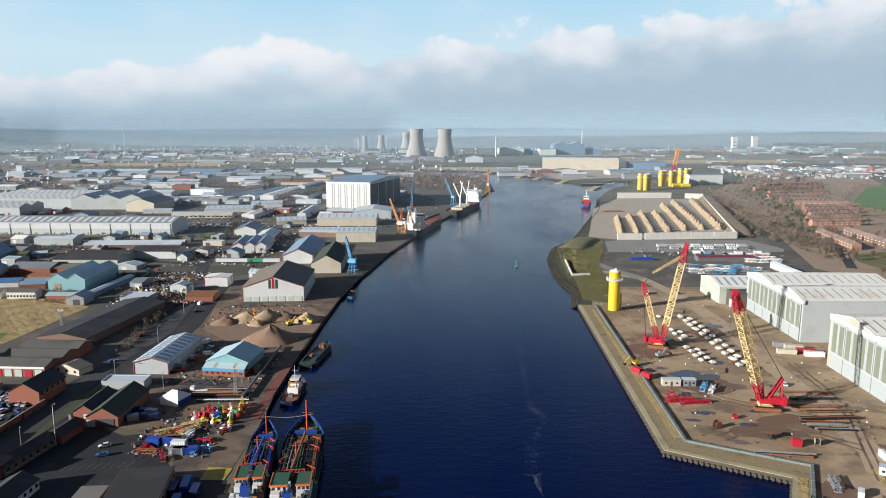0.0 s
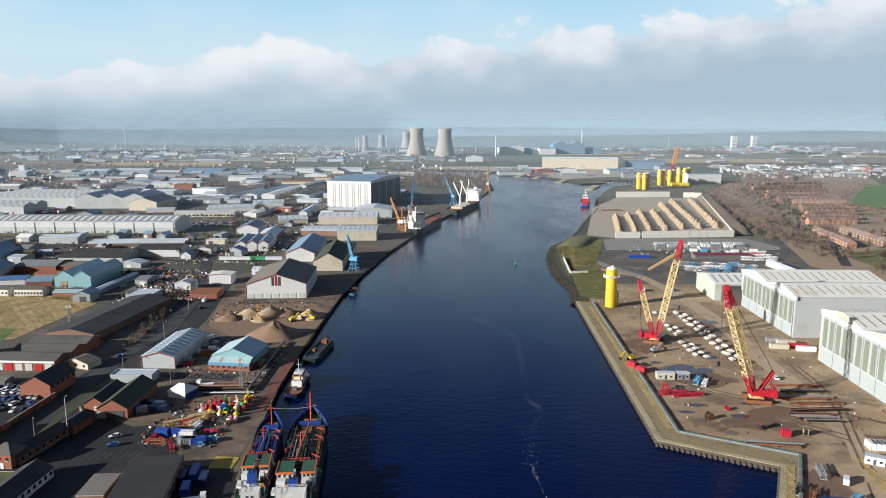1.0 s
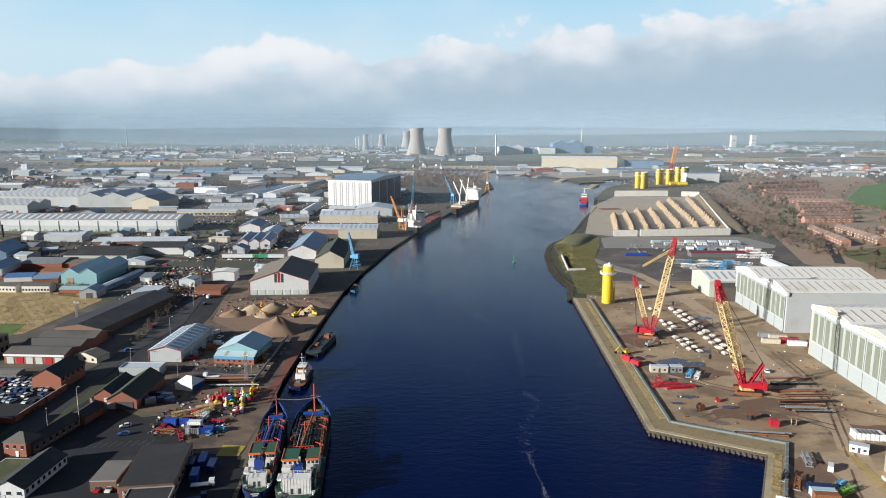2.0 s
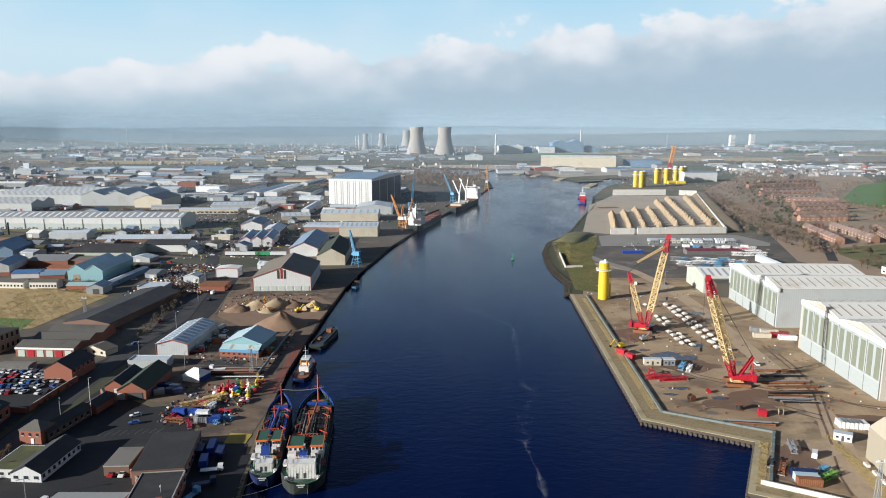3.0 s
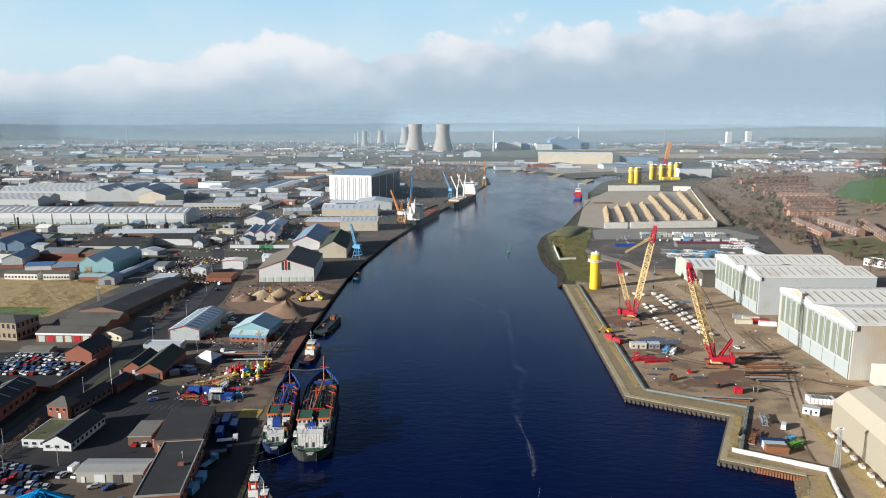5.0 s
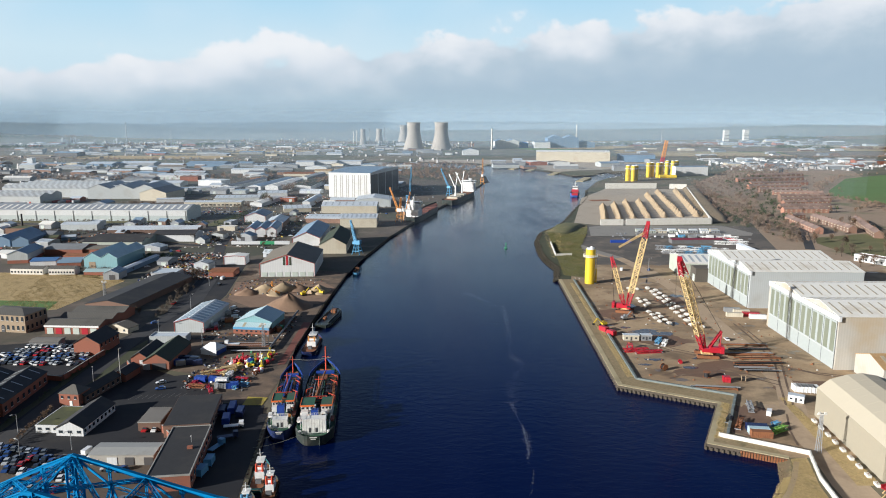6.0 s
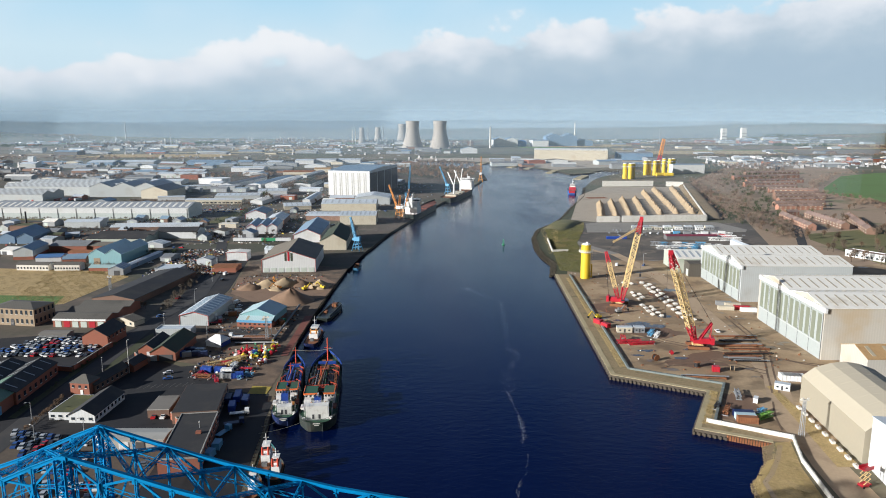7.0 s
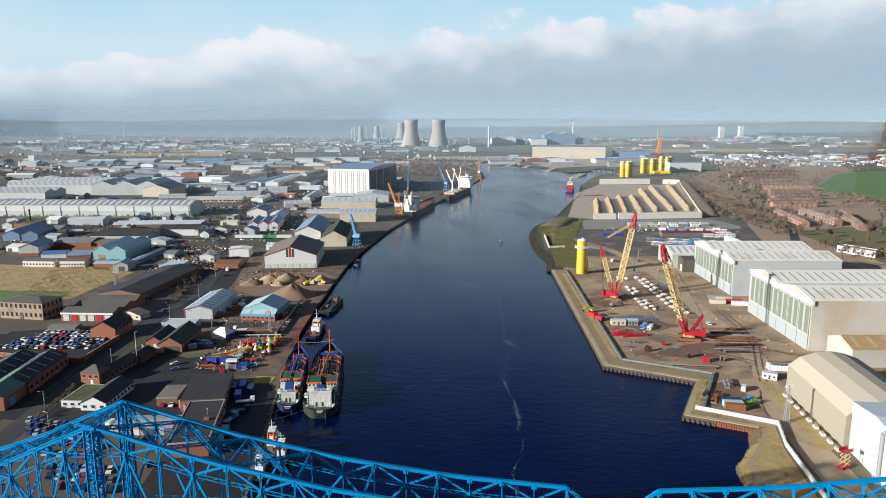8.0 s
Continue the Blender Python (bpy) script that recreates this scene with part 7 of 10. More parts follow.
    # fore deck
    part("deck_store", boxes((-B * 0.28, B * 0.28, hb + 0.4, hb + 2.4, dz, dz + 2.1)), "blue_paint", top, "blue deck store")
    for u in (-1.6, 1.4):
        w = part("winch", boxes((u - 0.7, u + 0.7, hb + 3.4, hb + 4.6, dz + 0.6, dz + 1.4)), "red_paint", top)
        bm = bmesh.new()
        tube(bm, (u - 0.9, hb + 4, dz + 1.7), (u + 0.9, hb + 4, dz + 1.7), 0.5, 0.5, 10)
        part("drum", bm, "rust_steel", w)
    my = y0 + L * 0.885
    bm = bmesh.new()
    tube(bm, (0.2, my, dz), (0.2, my, dz + (12.8 if big else 9.6)), 0.46 if big else 0.3, 0.3 if big else 0.2, 8)
    beam(bm, (-1.3, my, dz + 8), (1.7, my, dz + 8), 0.2)
    part("foremast", bm, "ship_red", top, "tall red foremast")
    bm = bmesh.new()
    pts = []
    for i in range(11):
        s = 0.80 + 0.195 * i / 10
        w = B / 2 * max(0.02, 1 - max(0.0, (s - 0.72) / 0.28) ** 2.2)
        pts.append((w, -L / 2 + L * s, dz + 0.9 + 2.4 * ((s - 0.7) / 0.3) ** 1.5))
    for a, b in zip(pts, pts[1:]):
        for s in (-1, 1):
            beam(bm, (s * a[0], a[1], a[2] + 0.4), (s * b[0], b[1], b[2] + 0.4), 0.25, 0.9)
    part("bulwark", bm, "bulwark_blue", top, "blue bow bulwark")
    bm = bmesh.new()
    for a in pts[1::2]:
        for s in (-1, 1):
            beam(bm, (s * a[0], a[1], a[2] - 0.6), (s * a[0] * 0.86, a[1] - 0.2, a[2] + 0.7), 0.14)
    part("bulwark_stay", bm, "light_blue_paint", top)
    # stern rim, rails, boats and small gear
    rim = []
    for i in range(13):
        a = math.pi * (0.02 + 0.96 * i / 12)
        rim.append((B * 0.47 * math.cos(a), y0 + 7.0 - 6.6 * math.sin(a), dz + 0.9))
    bm = bmesh.new()
    rail_line(bm, rim, 0.9)
    part("railing", bm, rim_paint, top)
    for s in (-1, 1):
        bm = bmesh.new()
        prism(bm, [(-0.5, 0), (0.5, 0), (0.75, 0.7), (-0.75, 0.7)], -1.9, 1.9, pose(s * B * 0.43, y0 + 12.5, dz + 1.6))
        bmesh.ops.recalc_face_normals(bm, faces=bm.faces)
        part("lifeboat", bm, "jetty_red" if s > 0 else "ship_white", top)
    for i in range(14):
        s = 1 if i % 2 else -1
        u, v, w = s * B * g.uniform(0.12, 0.34), y0 + g.uniform(8.6, 17), g.uniform(0.2, 0.5)
        part("vent", boxes((u - w, u + w, v - w, v + w, dz + 1.9, dz + 2.5 + g.uniform(0, 0.9))), g.choice(["ship_white", "deck_green", "ship_white", "orange_paint", "worn_grey"]), top)
    for s in (-1, 1):
        bm = bmesh.new()
        tube(bm, (s * B * 0.36, y0 + 4.2, dz), (s * B * 0.36, y0 + 4.2, dz + 1.2), 0.5, 0.6, 10)
        part("capstan", bm, "ship_white", top)
    bm = bmesh.new()
    prism(bm, [(-1.3, 0.0), (1.3, 0.0), (1.3, 0.34), (-1.3, 0.34)], -0.04, 0.04, pose(0, y0 - 0.06, dz + 0.2))
    prism(bm, [(-0.9, 0.0), (0.9, 0.0), (0.9, 0.26), (-0.9, 0.26)], -0.04, 0.04, pose(0, y0 - 0.04, dz - 0.4))
    bmesh.ops.recalc_face_normals(bm, faces=bm.faces)
    part("name_board", bm, "concrete_white", top)
    return top


dredger(-47.9, 219.4, 5.1, 75, 14.4, "hull_dark", "worn_grey", "ship_white", "rust_steel", "dark-hulled dredger with white stern house moored abreast", True)
dredger(-61.7, 219, 6.5, 65.5, 10.2, "hull_blue", "worn_grey", "rust_steel", "blue_paint", "blue-hulled dredger with blue pipes moored at the wharf", False)
for nm, pa, pb, r_ in (("mooring_rope", (-64.6, 244, 9.2), (-47.5, 246, 9.4), 0.09), ("mooring_rope", (-64.8, 176, 0.3), (-48, 186, 1.4), 0.05), ("mooring_rope", (-65.2, 182, 0.3), (-58.5, 188, 1.4), 0.05)):
    bm = bmesh.new()
    a_, b_ = Vector(pa), Vector(pb)
    last = a_
    for i in range(1, 9):
        q_ = a_.lerp(b_, i / 8) + Vector((0, 0, -0.9 * math.sin(math.pi * i / 8)))
        tube(bm, last, q_, r_, r_, 5)
        last = q_
    tagged(part(nm, bm, "rope"), "pale sagging mooring rope of the dredgers", "rope")


def tug(x, y, yaw, L, B, hull_paint, band, label):
    top = thing("tug_boat", pose(x, y, 0, 0, 0, yaw), label, "boat")
    dz = WATER + 1.6
    hull("hull", L, B, dz + 0.7, 1.4, hull_paint, top, keel=-1.5, stern=0.75)
    deck(L, B, dz, "rust_steel", top, bow_rise=1.0, stern=0.75)
    part("deckhouse", boxes((-B * 0.3, B * 0.3, -L * 0.12, L * 0.26, dz, dz + 2.5)), "white_paint", top)
    wh = part("wheelhouse", boxes((-B * 0.24, B * 0.24, L * 0.02, L * 0.2, dz + 2.5, dz + 5.0)), "white_paint", top)
    part("window_band", boxes((-B * 0.245, B * 0.245, L * 0.015, L * 0.205, dz + 3.7, dz + 4.5)), "window_glass", wh)
    part("roof", boxes((-B * 0.27, B * 0.27, L * 0.0, L * 0.22, dz + 5.0, dz + 5.2)), "ship_white", wh)
    part("band", boxes((-B * 0.26, B * 0.26, L * 0.005, L * 0.215, dz + 3.3, dz + 3.6)), band, wh)
    bm = bmesh.new()
    for s in (-1, 1):
        tube(bm, (s * B * 0.2, -L * 0.08, dz + 2.5), (s * B * 0.2, -L * 0.08, dz + 5.2), 0.4, 0.35, 8)
    part("funnel", bm, band, top)
    bm = bmesh.new()
    mh = 0.22 * L
    tube(bm, (0, L * 0.08, dz + 5.2), (0, L * 0.06, dz + 5.2 + mh), 0.16, 0.08, 6)
    beam(bm, (-1, L * 0.07, dz + 5.2 + mh * 0.6), (1, L * 0.07, dz + 5.2 + mh * 0.6), 0.1)
    part("mast", bm, "white_paint", top)
    bm = bmesh.new()
    for i in range(8):
        for s in (-1, 1):
            yy = -L * 0.4 + L * 0.7 * i / 7
            tube(bm, (s * (B * 0.5 - 0.05), yy, dz + 0.1), (s * (B * 0.5 + 0.25), yy, dz + 0.1), 0.5, 0.5, 8)
    part("tyre_fender", bm, "tyre", top)
    part("tow_winch", boxes((-0.9, 0.9, -L * 0.28, -L * 0.2, dz, dz + 1.2)), "worn_grey", top)


tug(-64.6, 294, -1, 27, 7.5, "hull_blue", "orange_paint", "white and orange tug with a blue hull moored at the wharf")
tug(-57.5, 157.5, 5.4, 18, 5.0, "hull_teal", "ship_red", "small teal and white workboat moored below the wharf")
tug(-52.3, 149, 4, 13, 4.4, "hull_dark", "ship_red", "small dark workboat with a white house")
tug(-57.0, 138, 3, 13, 4.4, "hull_dark", "light_blue_paint", "small workboat alongside the wharf")


def barge(x, y, yaw, L, B, paint, label):
    top = thing("barge", pose(x, y, 0, 0, 0, yaw), label, "barge")
    hull("hull", L, B, WATER + 2.2, 0.3, paint, top, keel=-1.0, stern=0.95)
    deck(L, B, WATER + 2.0, "hull_dark", top, stern=0.95)
    part("coaming", boxes((-B * 0.38, -B * 0.33, -L * 0.38, L * 0.3, WATER + 2, WATER + 3), (B * 0.33, B * 0.38, -L * 0.38, L * 0.3, WATER + 2, WATER + 3)), "hull_dark", top)
    part("deck_gear", boxes((-1.5, 1.2, L * 0.2, L * 0.3, WATER + 2, WATER + 4), (-2.0, -0.5, -L * 0.2, -L * 0.1, WATER + 2, WATER + 3.2)), "rust_steel", top)
    bm = bmesh.new()
    tube(bm, (0.5, L * 0.1, WATER + 2), (0.8, L * 0.1, WATER + 8), 0.15, 0.1, 6)
    part("mast", bm, "black_steel", top)


barge(-63.5, 345, -8, 36, 9, "hull_dark", "flat dark work barge moored at the sand wharf")
barge(-62, 470, -4, 14, 4.5, "light_blue_paint", "small blue work boat at the quay")
slab("jetty_deck", [(-75.5, 262), (-72.2, 262), (-72, 332), (-76.5, 332)], 0.14, "jetty_red", "rust-red decked jetty along the wharf")


def coaster(x, y, yaw, L, B, hull_paint, deck_paint, aft, label, cranes=True):
    """A larger cargo vessel with a white house and deck cranes."""
    top = thing("cargo_ship", pose(x, y, 0, 0, 0, yaw), label, "ship")
    dz = WATER + 6
    hull("hull", L, B, dz + 1, 3, hull_paint, top)
    deck(L, B, dz, deck_paint, top, bow_rise=2.5)
    s = -1 if aft else 1
    yb = s * L * 0.36
    part("superstructure", boxes((-B * 0.42, B * 0.42, yb - 9, yb + 9, dz, dz + 8), (-B * 0.38, B * 0.38, yb - 6, yb + 6, dz + 8, dz + 14), (-B * 0.5, B * 0.5, yb - 4, yb + 4, dz + 14, dz + 17)), "white_paint", top)
    part("window_band", boxes((-B * 0.5, B * 0.5, yb - 4.05, yb + 4.05, dz + 15, dz + 16.2)), "window_glass", top)
    part("funnel", boxes((-2, 2, yb + s * 9 - 2, yb + s * 9 + 2, dz + 8, dz + 19)), "white_paint", top)
    for i in range(3):
        part("hatch", boxes((-B * 0.34, B * 0.34, -s * (L * 0.02 + i * L * 0.13) - L * 0.05, -s * (L * 0.02 + i * L * 0.13) + L * 0.05, dz, dz + (0.7 if aft else 2.4))), "jetty_red" if aft else "clad_cream", top)
    for i in range(2 if cranes else 0):
        yy = -s * (L * 0.02 + i * L * 0.26) + L * 0.08
        bm = bmesh.new()
        tube(bm, (0, yy, dz), (0, yy, dz + 14), 1.4, 1.1, 8)
        beam(bm, (0, yy, dz + 13), (-B * 0.5, yy + 6, dz + 32), 1.1)
        beam(bm, (0, yy, dz + 13), (B * 0.1, yy + 4, dz + 34), 0.8)
        part("deck_crane", bm, "white_paint", top)
    bm = bmesh.new()
    tube(bm, (0, yb, dz + 17), (0, yb, dz + 25), 0.5, 0.25, 6)
    part("mast", bm, "white_paint", top)


coaster(31, 968, -15.3, 150, 22, "hull_dark", "rust_steel", False, "cargo ship with white house and tall deck cranes")
coaster(-18, 790, -13, 125, 17, "hull_dark", "jetty_red", True, "long supply vessel with a red deck and white wheelhouse", False)


def supply_boat(x, y, yaw):
    """A stubby blue supply boat seen from astern: blue hull, red house band, white wheelhouse and mast."""
    top = thing("supply_boat", pose(x, y, 0, 0, 0, yaw), "small blue and red supply boat with a white wheelhouse", "boat")
    dz = WATER + 4.5
    hull("hull", 42, 13, dz + 1, 2.5, "hull_bright_blue", top)
    deck(42, 13, dz, "jetty_red", top, bow_rise=2)
    part("deckhouse", boxes((-5, 5, 2, 13, dz, dz + 4.5)), "red_paint", top, "red deckhouse")
    house = part("wheelhouse", boxes((-4, 4, 3.5, 11, dz + 4.5, dz + 9)), "ship_white", top)
    part("window_band", boxes((-4.05, 4.05, 3.45, 11.05, dz + 6.8, dz + 8.2)), "window_glass", house)
    part("stern_gate", boxes((-4.5, 4.5, -21.2, -20.6, dz - 2.2, dz + 1.4)), "red_paint", top)
    bm = bmesh.new()
    tube(bm, (0, 7, dz + 9), (0, 7, dz + 17), 0.4, 0.2, 6)
    beam(bm, (-2, 7, dz + 13), (2, 7, dz + 13), 0.3)
    part("mast", bm, "ship_white", top)


supply_boat(207, 1020, -12)


def quay_crane(x, y, yaw, h, reach, paint, label, twin=False):
    top = thing("quay_crane", pose(x, y, 0.05, 0, 0, yaw), label, "crane")
    bm = bmesh.new()
    for sx in (-1, 1):
        for sy in (-1, 1):
            beam(bm, (sx * 3.5, sy * 3.5, 0), (sx * 1.6, sy * 1.6, h * 0.3), 0.6)
    for z in (0.1, 0.2):
        a = 3.5 - 1.9 * z / 0.3
        for p, q in (((-a, -a), (a, -a)), ((a, -a), (a, a)), ((a, a), (-a, a)), ((-a, a), (-a, -a))):
            beam(bm, (*p, h * z), (*q, h * z), 0.35)
    part("portal", bm, paint, top)
    part("machine_house", boxes((-3.0, 2.5, -1.9, 1.9, h * 0.3, h * 0.3 + 3.4)), "white_paint" if paint != "light_blue_paint" else paint, top)
    cab_ = part("cab", boxes((2.5, 4.2, -1.0, 1.0, h * 0.3, h * 0.3 + 2.2)), paint, top)
    part("cab_window", boxes((4.2, 4.26, -0.9, 0.9, h * 0.3 + 0.8, h * 0.3 + 2.0)), "window_glass", cab_)
    bm = bmesh.new()
    lattice(bm, (1.5, 0, h * 0.3 + 2), (reach, 0, h), 2.0, 1.0, 12, 0.4, 0.26)
    part("jib", bm, paint, top)
    if twin:
        bm = bmesh.new()
        lattice(bm, (-1, 0, h * 0.3 + 2), (-reach * 0.25, 3, h * 0.72), 1.8, 1.0, 8, 0.4, 0.26)
        part("back_jib", bm, paint, top)
    bm = bmesh.new()
    ropes(bm, [((-2.5, 0, h * 0.3 + 3.4), (-1.5, 0, h * 0.3 + 8)), ((-1.5, 0, h * 0.3 + 8), (reach, 0, h)), ((reach, 0, h), (reach + 0.2, 0, h * 0.4))], 0.12)
    part("rope", bm, "black_steel", top)


quay_crane(-69, 536, 160, 29, 6, "light_blue_paint", "light blue quay crane with a raised lattice jib")
quay_crane(-44, 728, 165, 38, 11, "orange_paint", "orange quay crane with a raised lattice jib", True)
quay_crane(-38, 742, 20, 32, 6, "orange_paint", "orange quay crane with a raised lattice jib")
quay_crane(-38, 820, 10, 54, 4, "light_blue_paint", "tall blue quay crane with an upright jib")
quay_crane(-32, 765, 30, 24, 3, "white_paint", "slim white quay crane")
quay_crane(15, 985, 140, 40, 16, "light_blue_paint", "blue crane on the ship quay")
quay_crane(75, 1180, 80, 44, 6, "orange_paint", "tall orange crane on the wooded point")

# ---- gear on the wharf ----
wr = random.Random(23)


def buoy(x, y, paint, lying):
    top = thing("buoy", pose(x, y, 0.1, 0, 0, wr.uniform(0, 360)) @ (pose(0, 0, 1.1, 80, 0, 0) if lying else pose(0, 0, 0)), paint.split("_")[0] + " steel navigation buoy stored on the wharf", "buoy", "buoys on the wharf")
    bm = bmesh.new()
    tube(bm, (0, 0, 0.0), (0, 0, 1.0), 1.1, 1.25, 12)
    tube(bm, (0, 0, 1.0), (0, 0, 1.5), 1.25, 0.6, 12)
    part("float", bm, paint, top)
    bm = bmesh.new()
    for a in range(4):
        c, s = math.cos(a * math.pi / 2), math.sin(a * math.pi / 2)
        beam(bm, (c * 0.6, s * 0.6, 1.4), (c * 0.2, s * 0.2, 3.2), 0.14)
    box(bm, -0.35, 0.35, -0.35, 0.35, 3.1, 3.7)
    part("cage", bm, paint, top)


for i in range(26):
    bx, by = -97 + wr.uniform(0, 17), 258 + wr.uniform(0, 14)
    buoy(bx, by, wr.choice(["red_paint", "yellow_paint", "yellow_paint", "green_paint", "red_paint", "white_paint"]), wr.random() < 0.5)
for i in range(5):
    buoy(-82 + wr.uniform(-2, 2), 258 + i * 4.5, wr.choice(["yellow_paint", "white_paint", "red_paint"]), wr.random() < 0.4)


def life_ring_buoy(x, y):
    top = thing("marker_buoy", pose(x, y, 0.1, 0, 0, 30), "large red and white striped marker buoy", "buoy")
    for i in range(8):
        bm = bmesh.new()
        a0, a1 = 2 * math.pi * i / 8, 2 * math.pi * (i + 1) / 8
        for r, z in ((2.1, 0),):
            vs = []
            for rr, zz in ((1.2, 0), (2.2, 0), (2.4, 0.7), (2.2, 1.4), (1.2, 1.4), (1.0, 0.7)):
                vs.append([bm.verts.new((rr * math.cos(a), rr * math.sin(a), zz)) for a in (a0, a1)])
            for p, q in zip(vs, vs[1:] + vs[:1]):
                bm.faces.new((p[0], p[1], q[1], q[0]))
        bmesh.ops.recalc_face_normals(bm, faces=bm.faces)
        part("segment", bm, "red_paint" if i % 2 else "white_paint", top)


life_ring_buoy(-82, 253)


def marquee(x, y, yaw):
    top = thing("marquee", pose(x, y, 0.1, 0, 0, yaw), "white marquee tent with a peaked roof and blue sides", "tent")
    bm = bmesh.new()
    eave = [bm.verts.new((sx * 4.6, sy * 4.2, 2.9)) for sx, sy in ((-1, -1), (1, -1), (1, 1), (-1, 1))]
    low = [bm.verts.new((v.co.x, v.co.y, 2.3)) for v in eave]
    r0, r1 = bm.verts.new((-1.4, 0, 5.4)), bm.verts.new((1.4, 0, 5.4))
    for f in ((eave[0], eave[1], r1, r0), (eave[1], eave[2], r1), (eave[2], eave[3], r0, r1), (eave[3], eave[0], r0), tuple(low[::-1])):
        bm.faces.new(f)
    for i in range(4):
        bm.faces.new((low[i], low[(i + 1) % 4], eave[(i + 1) % 4], eave[i]))
    bmesh.ops.recalc_face_normals(bm, faces=bm.faces)
    part("roof_canvas", bm, "tarpaulin_white", top)
    for sy in (-1, 1):
        part("side_sheet", boxes((-4.4, 4.4, sy * 4.0 - 0.04, sy * 4.0 + 0.04, 0, 2.3)), "blue_paint" if sy > 0 else "tarpaulin_white", top)
    part("side_sheet", boxes((4.3, 4.4, -3.95, 3.95, 0, 2.3)), "blue_paint", top, "blue side sheet")
    for sx in (-1, 1):
        for sy in (-1, 1):
            part("post", boxes((sx * 4.45 - 0.08, sx * 4.45 + 0.08, sy * 4.08 - 0.06, sy * 4.08 + 0.06, 0, 2.6)), "grey_steel", top)


marquee(-111, 279.5, -18)
for i in range(9):
    container(-127 + (i % 5) * 3.4 + wr.uniform(-1, 1), 262 + (i // 5) * 5 + wr.uniform(-1, 1), wr.uniform(-30, 30), wr.choice(["blue_paint", "blue_paint", "hull_blue", "grey_steel"]), 4.2, label="dark blue steel skip on the wharf")
for i in range(7):
    container(-110 + wr.uniform(-5, 22), 232 + wr.uniform(-4, 14), wr.uniform(-20, 20), wr.choice(["blue_paint", "grey_steel", "hull_blue", "white_paint", "rust_steel"]), 5.0, label="steel store container on the wharf")
container(-88.5, 263, 10, "blue_paint", 3.4, label="bright blue steel skip")
for cx, cy, yaw, pnt, ln in ((-81.5, 209, 98, "blue_paint", 8.0), (-84.5, 206, 98, "hull_blue", 6.1), (-80.8, 198.5, 100, "blue_paint", 6.1), (-77.2, 205, 96, "hull_blue", 6.1)):
    container(cx, cy, yaw, pnt, ln, label="blue steel container behind the wharf")
for cx, cy, yaw, pnt in ((-76.4, 193, 12, "white_paint"), (-77.5, 176, 70, "light_blue_paint"), (-76, 184, 20, "hull_blue")):
    flatbed(cx, cy, yaw, pnt, pnt.split("_")[0] + " flatbed truck parked behind the wharf")
for i in range(14):
    frame_skid(-108 + wr.uniform(0, 26), 228 + wr.uniform(0, 24), wr.uniform(0, 180), wr.uniform(3, 8), 1.6, wr.uniform(0.7, 1.5), wr.choice(["light_blue_paint", "rust_steel", "grey_steel", "red_paint", "lattice_cream", "white_paint"]), "steel mooring frame lying on the wharf")
for i in range(5):
    frame_skid(-104 + wr.uniform(0, 12), 250 + wr.uniform(0, 7), 30 + wr.uniform(-25, 25), 10, 2, 1.4, "lattice_cream", "tan crane boom section lying on the wharf")
pipe_stack(-95, 287, 2, 26, 6, "grey_steel", "long grey pipes stacked along the fence")
pipe_stack(-100, 292, 2, 30, 5, "black_steel", "long dark pipes stacked along the fence")
pipe_stack(-92, 280.5, 2, 22, 3, "white_paint", "white steel pipes on bearers")
slab("yellow_apron", [(-79, 214), (-71, 214), (-70.5, 222), (-79, 223)], 0.14, "yellow_worn", "worn yellow painted apron on the wharf")
for cx, cy, yaw in ((-76.5, 165, 92), (-77, 158, 80)):
    container(cx, cy, yaw, wr.choice(["light_blue_paint", "worn_grey"]), 4.5, label="worn steel container behind the warehouse")
for i in range(24):
    ang = wr.uniform(0, 360)
    container(-125 + wr.uniform(-6, 40), 322 + wr.uniform(-8, 26), ang, wr.choice(["grey_steel", "blue_paint", "white_paint", "rust_steel", "green_paint"]), wr.choice([2.4, 3.0, 4.5]), label="small steel skip on the yard") if i < 10 else None


def lamp_post(x, y, h, label, arm=1.6, paint="grey_steel"):
    top = thing("lamp_post", pose(x, y, 0.03, 0, 0, wr.uniform(0, 360)), label, "lamp")
    bm = bmesh.new()
    tube(bm, (0, 0, 0), (0, 0, h), 0.16, 0.1, 8)
    part("pole", bm, paint, top)
    bm = bmesh.new()
    beam(bm, (0, 0, h), (arm, 0, h + 0.2), 0.1)
    part("arm", bm, paint, top)
    part("lamp_head", boxes((arm - 0.4, arm + 0.4, -0.2, 0.2, h + 0.1, h + 0.3)), "concrete_white", top)


lamp_post(-139, 239, 15.5, "tall pale flagpole-like lamp mast", 0.6, "concrete_white")
for lx, ly, lh in ((-149, 235, 8), (-212, 380, 11), (-155, 189, 7), (-150, 310, 8), (-120, 290, 9), (-86, 289, 10), (-84, 170, 8), (-150, 360, 9), (-158, 420, 9), (-170, 470, 9), (160, 470, 10), (-128, 175, 7), (-142, 168, 7)):
    lamp_post(lx, ly, lh, "grey street lamp on a slim post")


def floodlight_mast(x, y, h):
    top = thing("floodlight_mast", pose(x, y, 0.03), "slim lattice floodlight mast", "mast")
    bm = bmesh.new()
    lattice(bm, (0, 0, 0), (0, 0, h), 1.5, 0.7, 12, 0.14, 0.08)
    part("tower", bm, "grey_steel", top)
    part("lamp_bar", boxes((-1.6, 1.6, -0.3, 0.3, h, h + 0.4), (-1.4, -0.6, -0.5, -0.2, h + 0.4, h + 1.1), (0.6, 1.4, -0.5, -0.2, h + 0.4, h + 1.1)), "concrete_white", top)


floodlight_mast(-211, 380, 12)
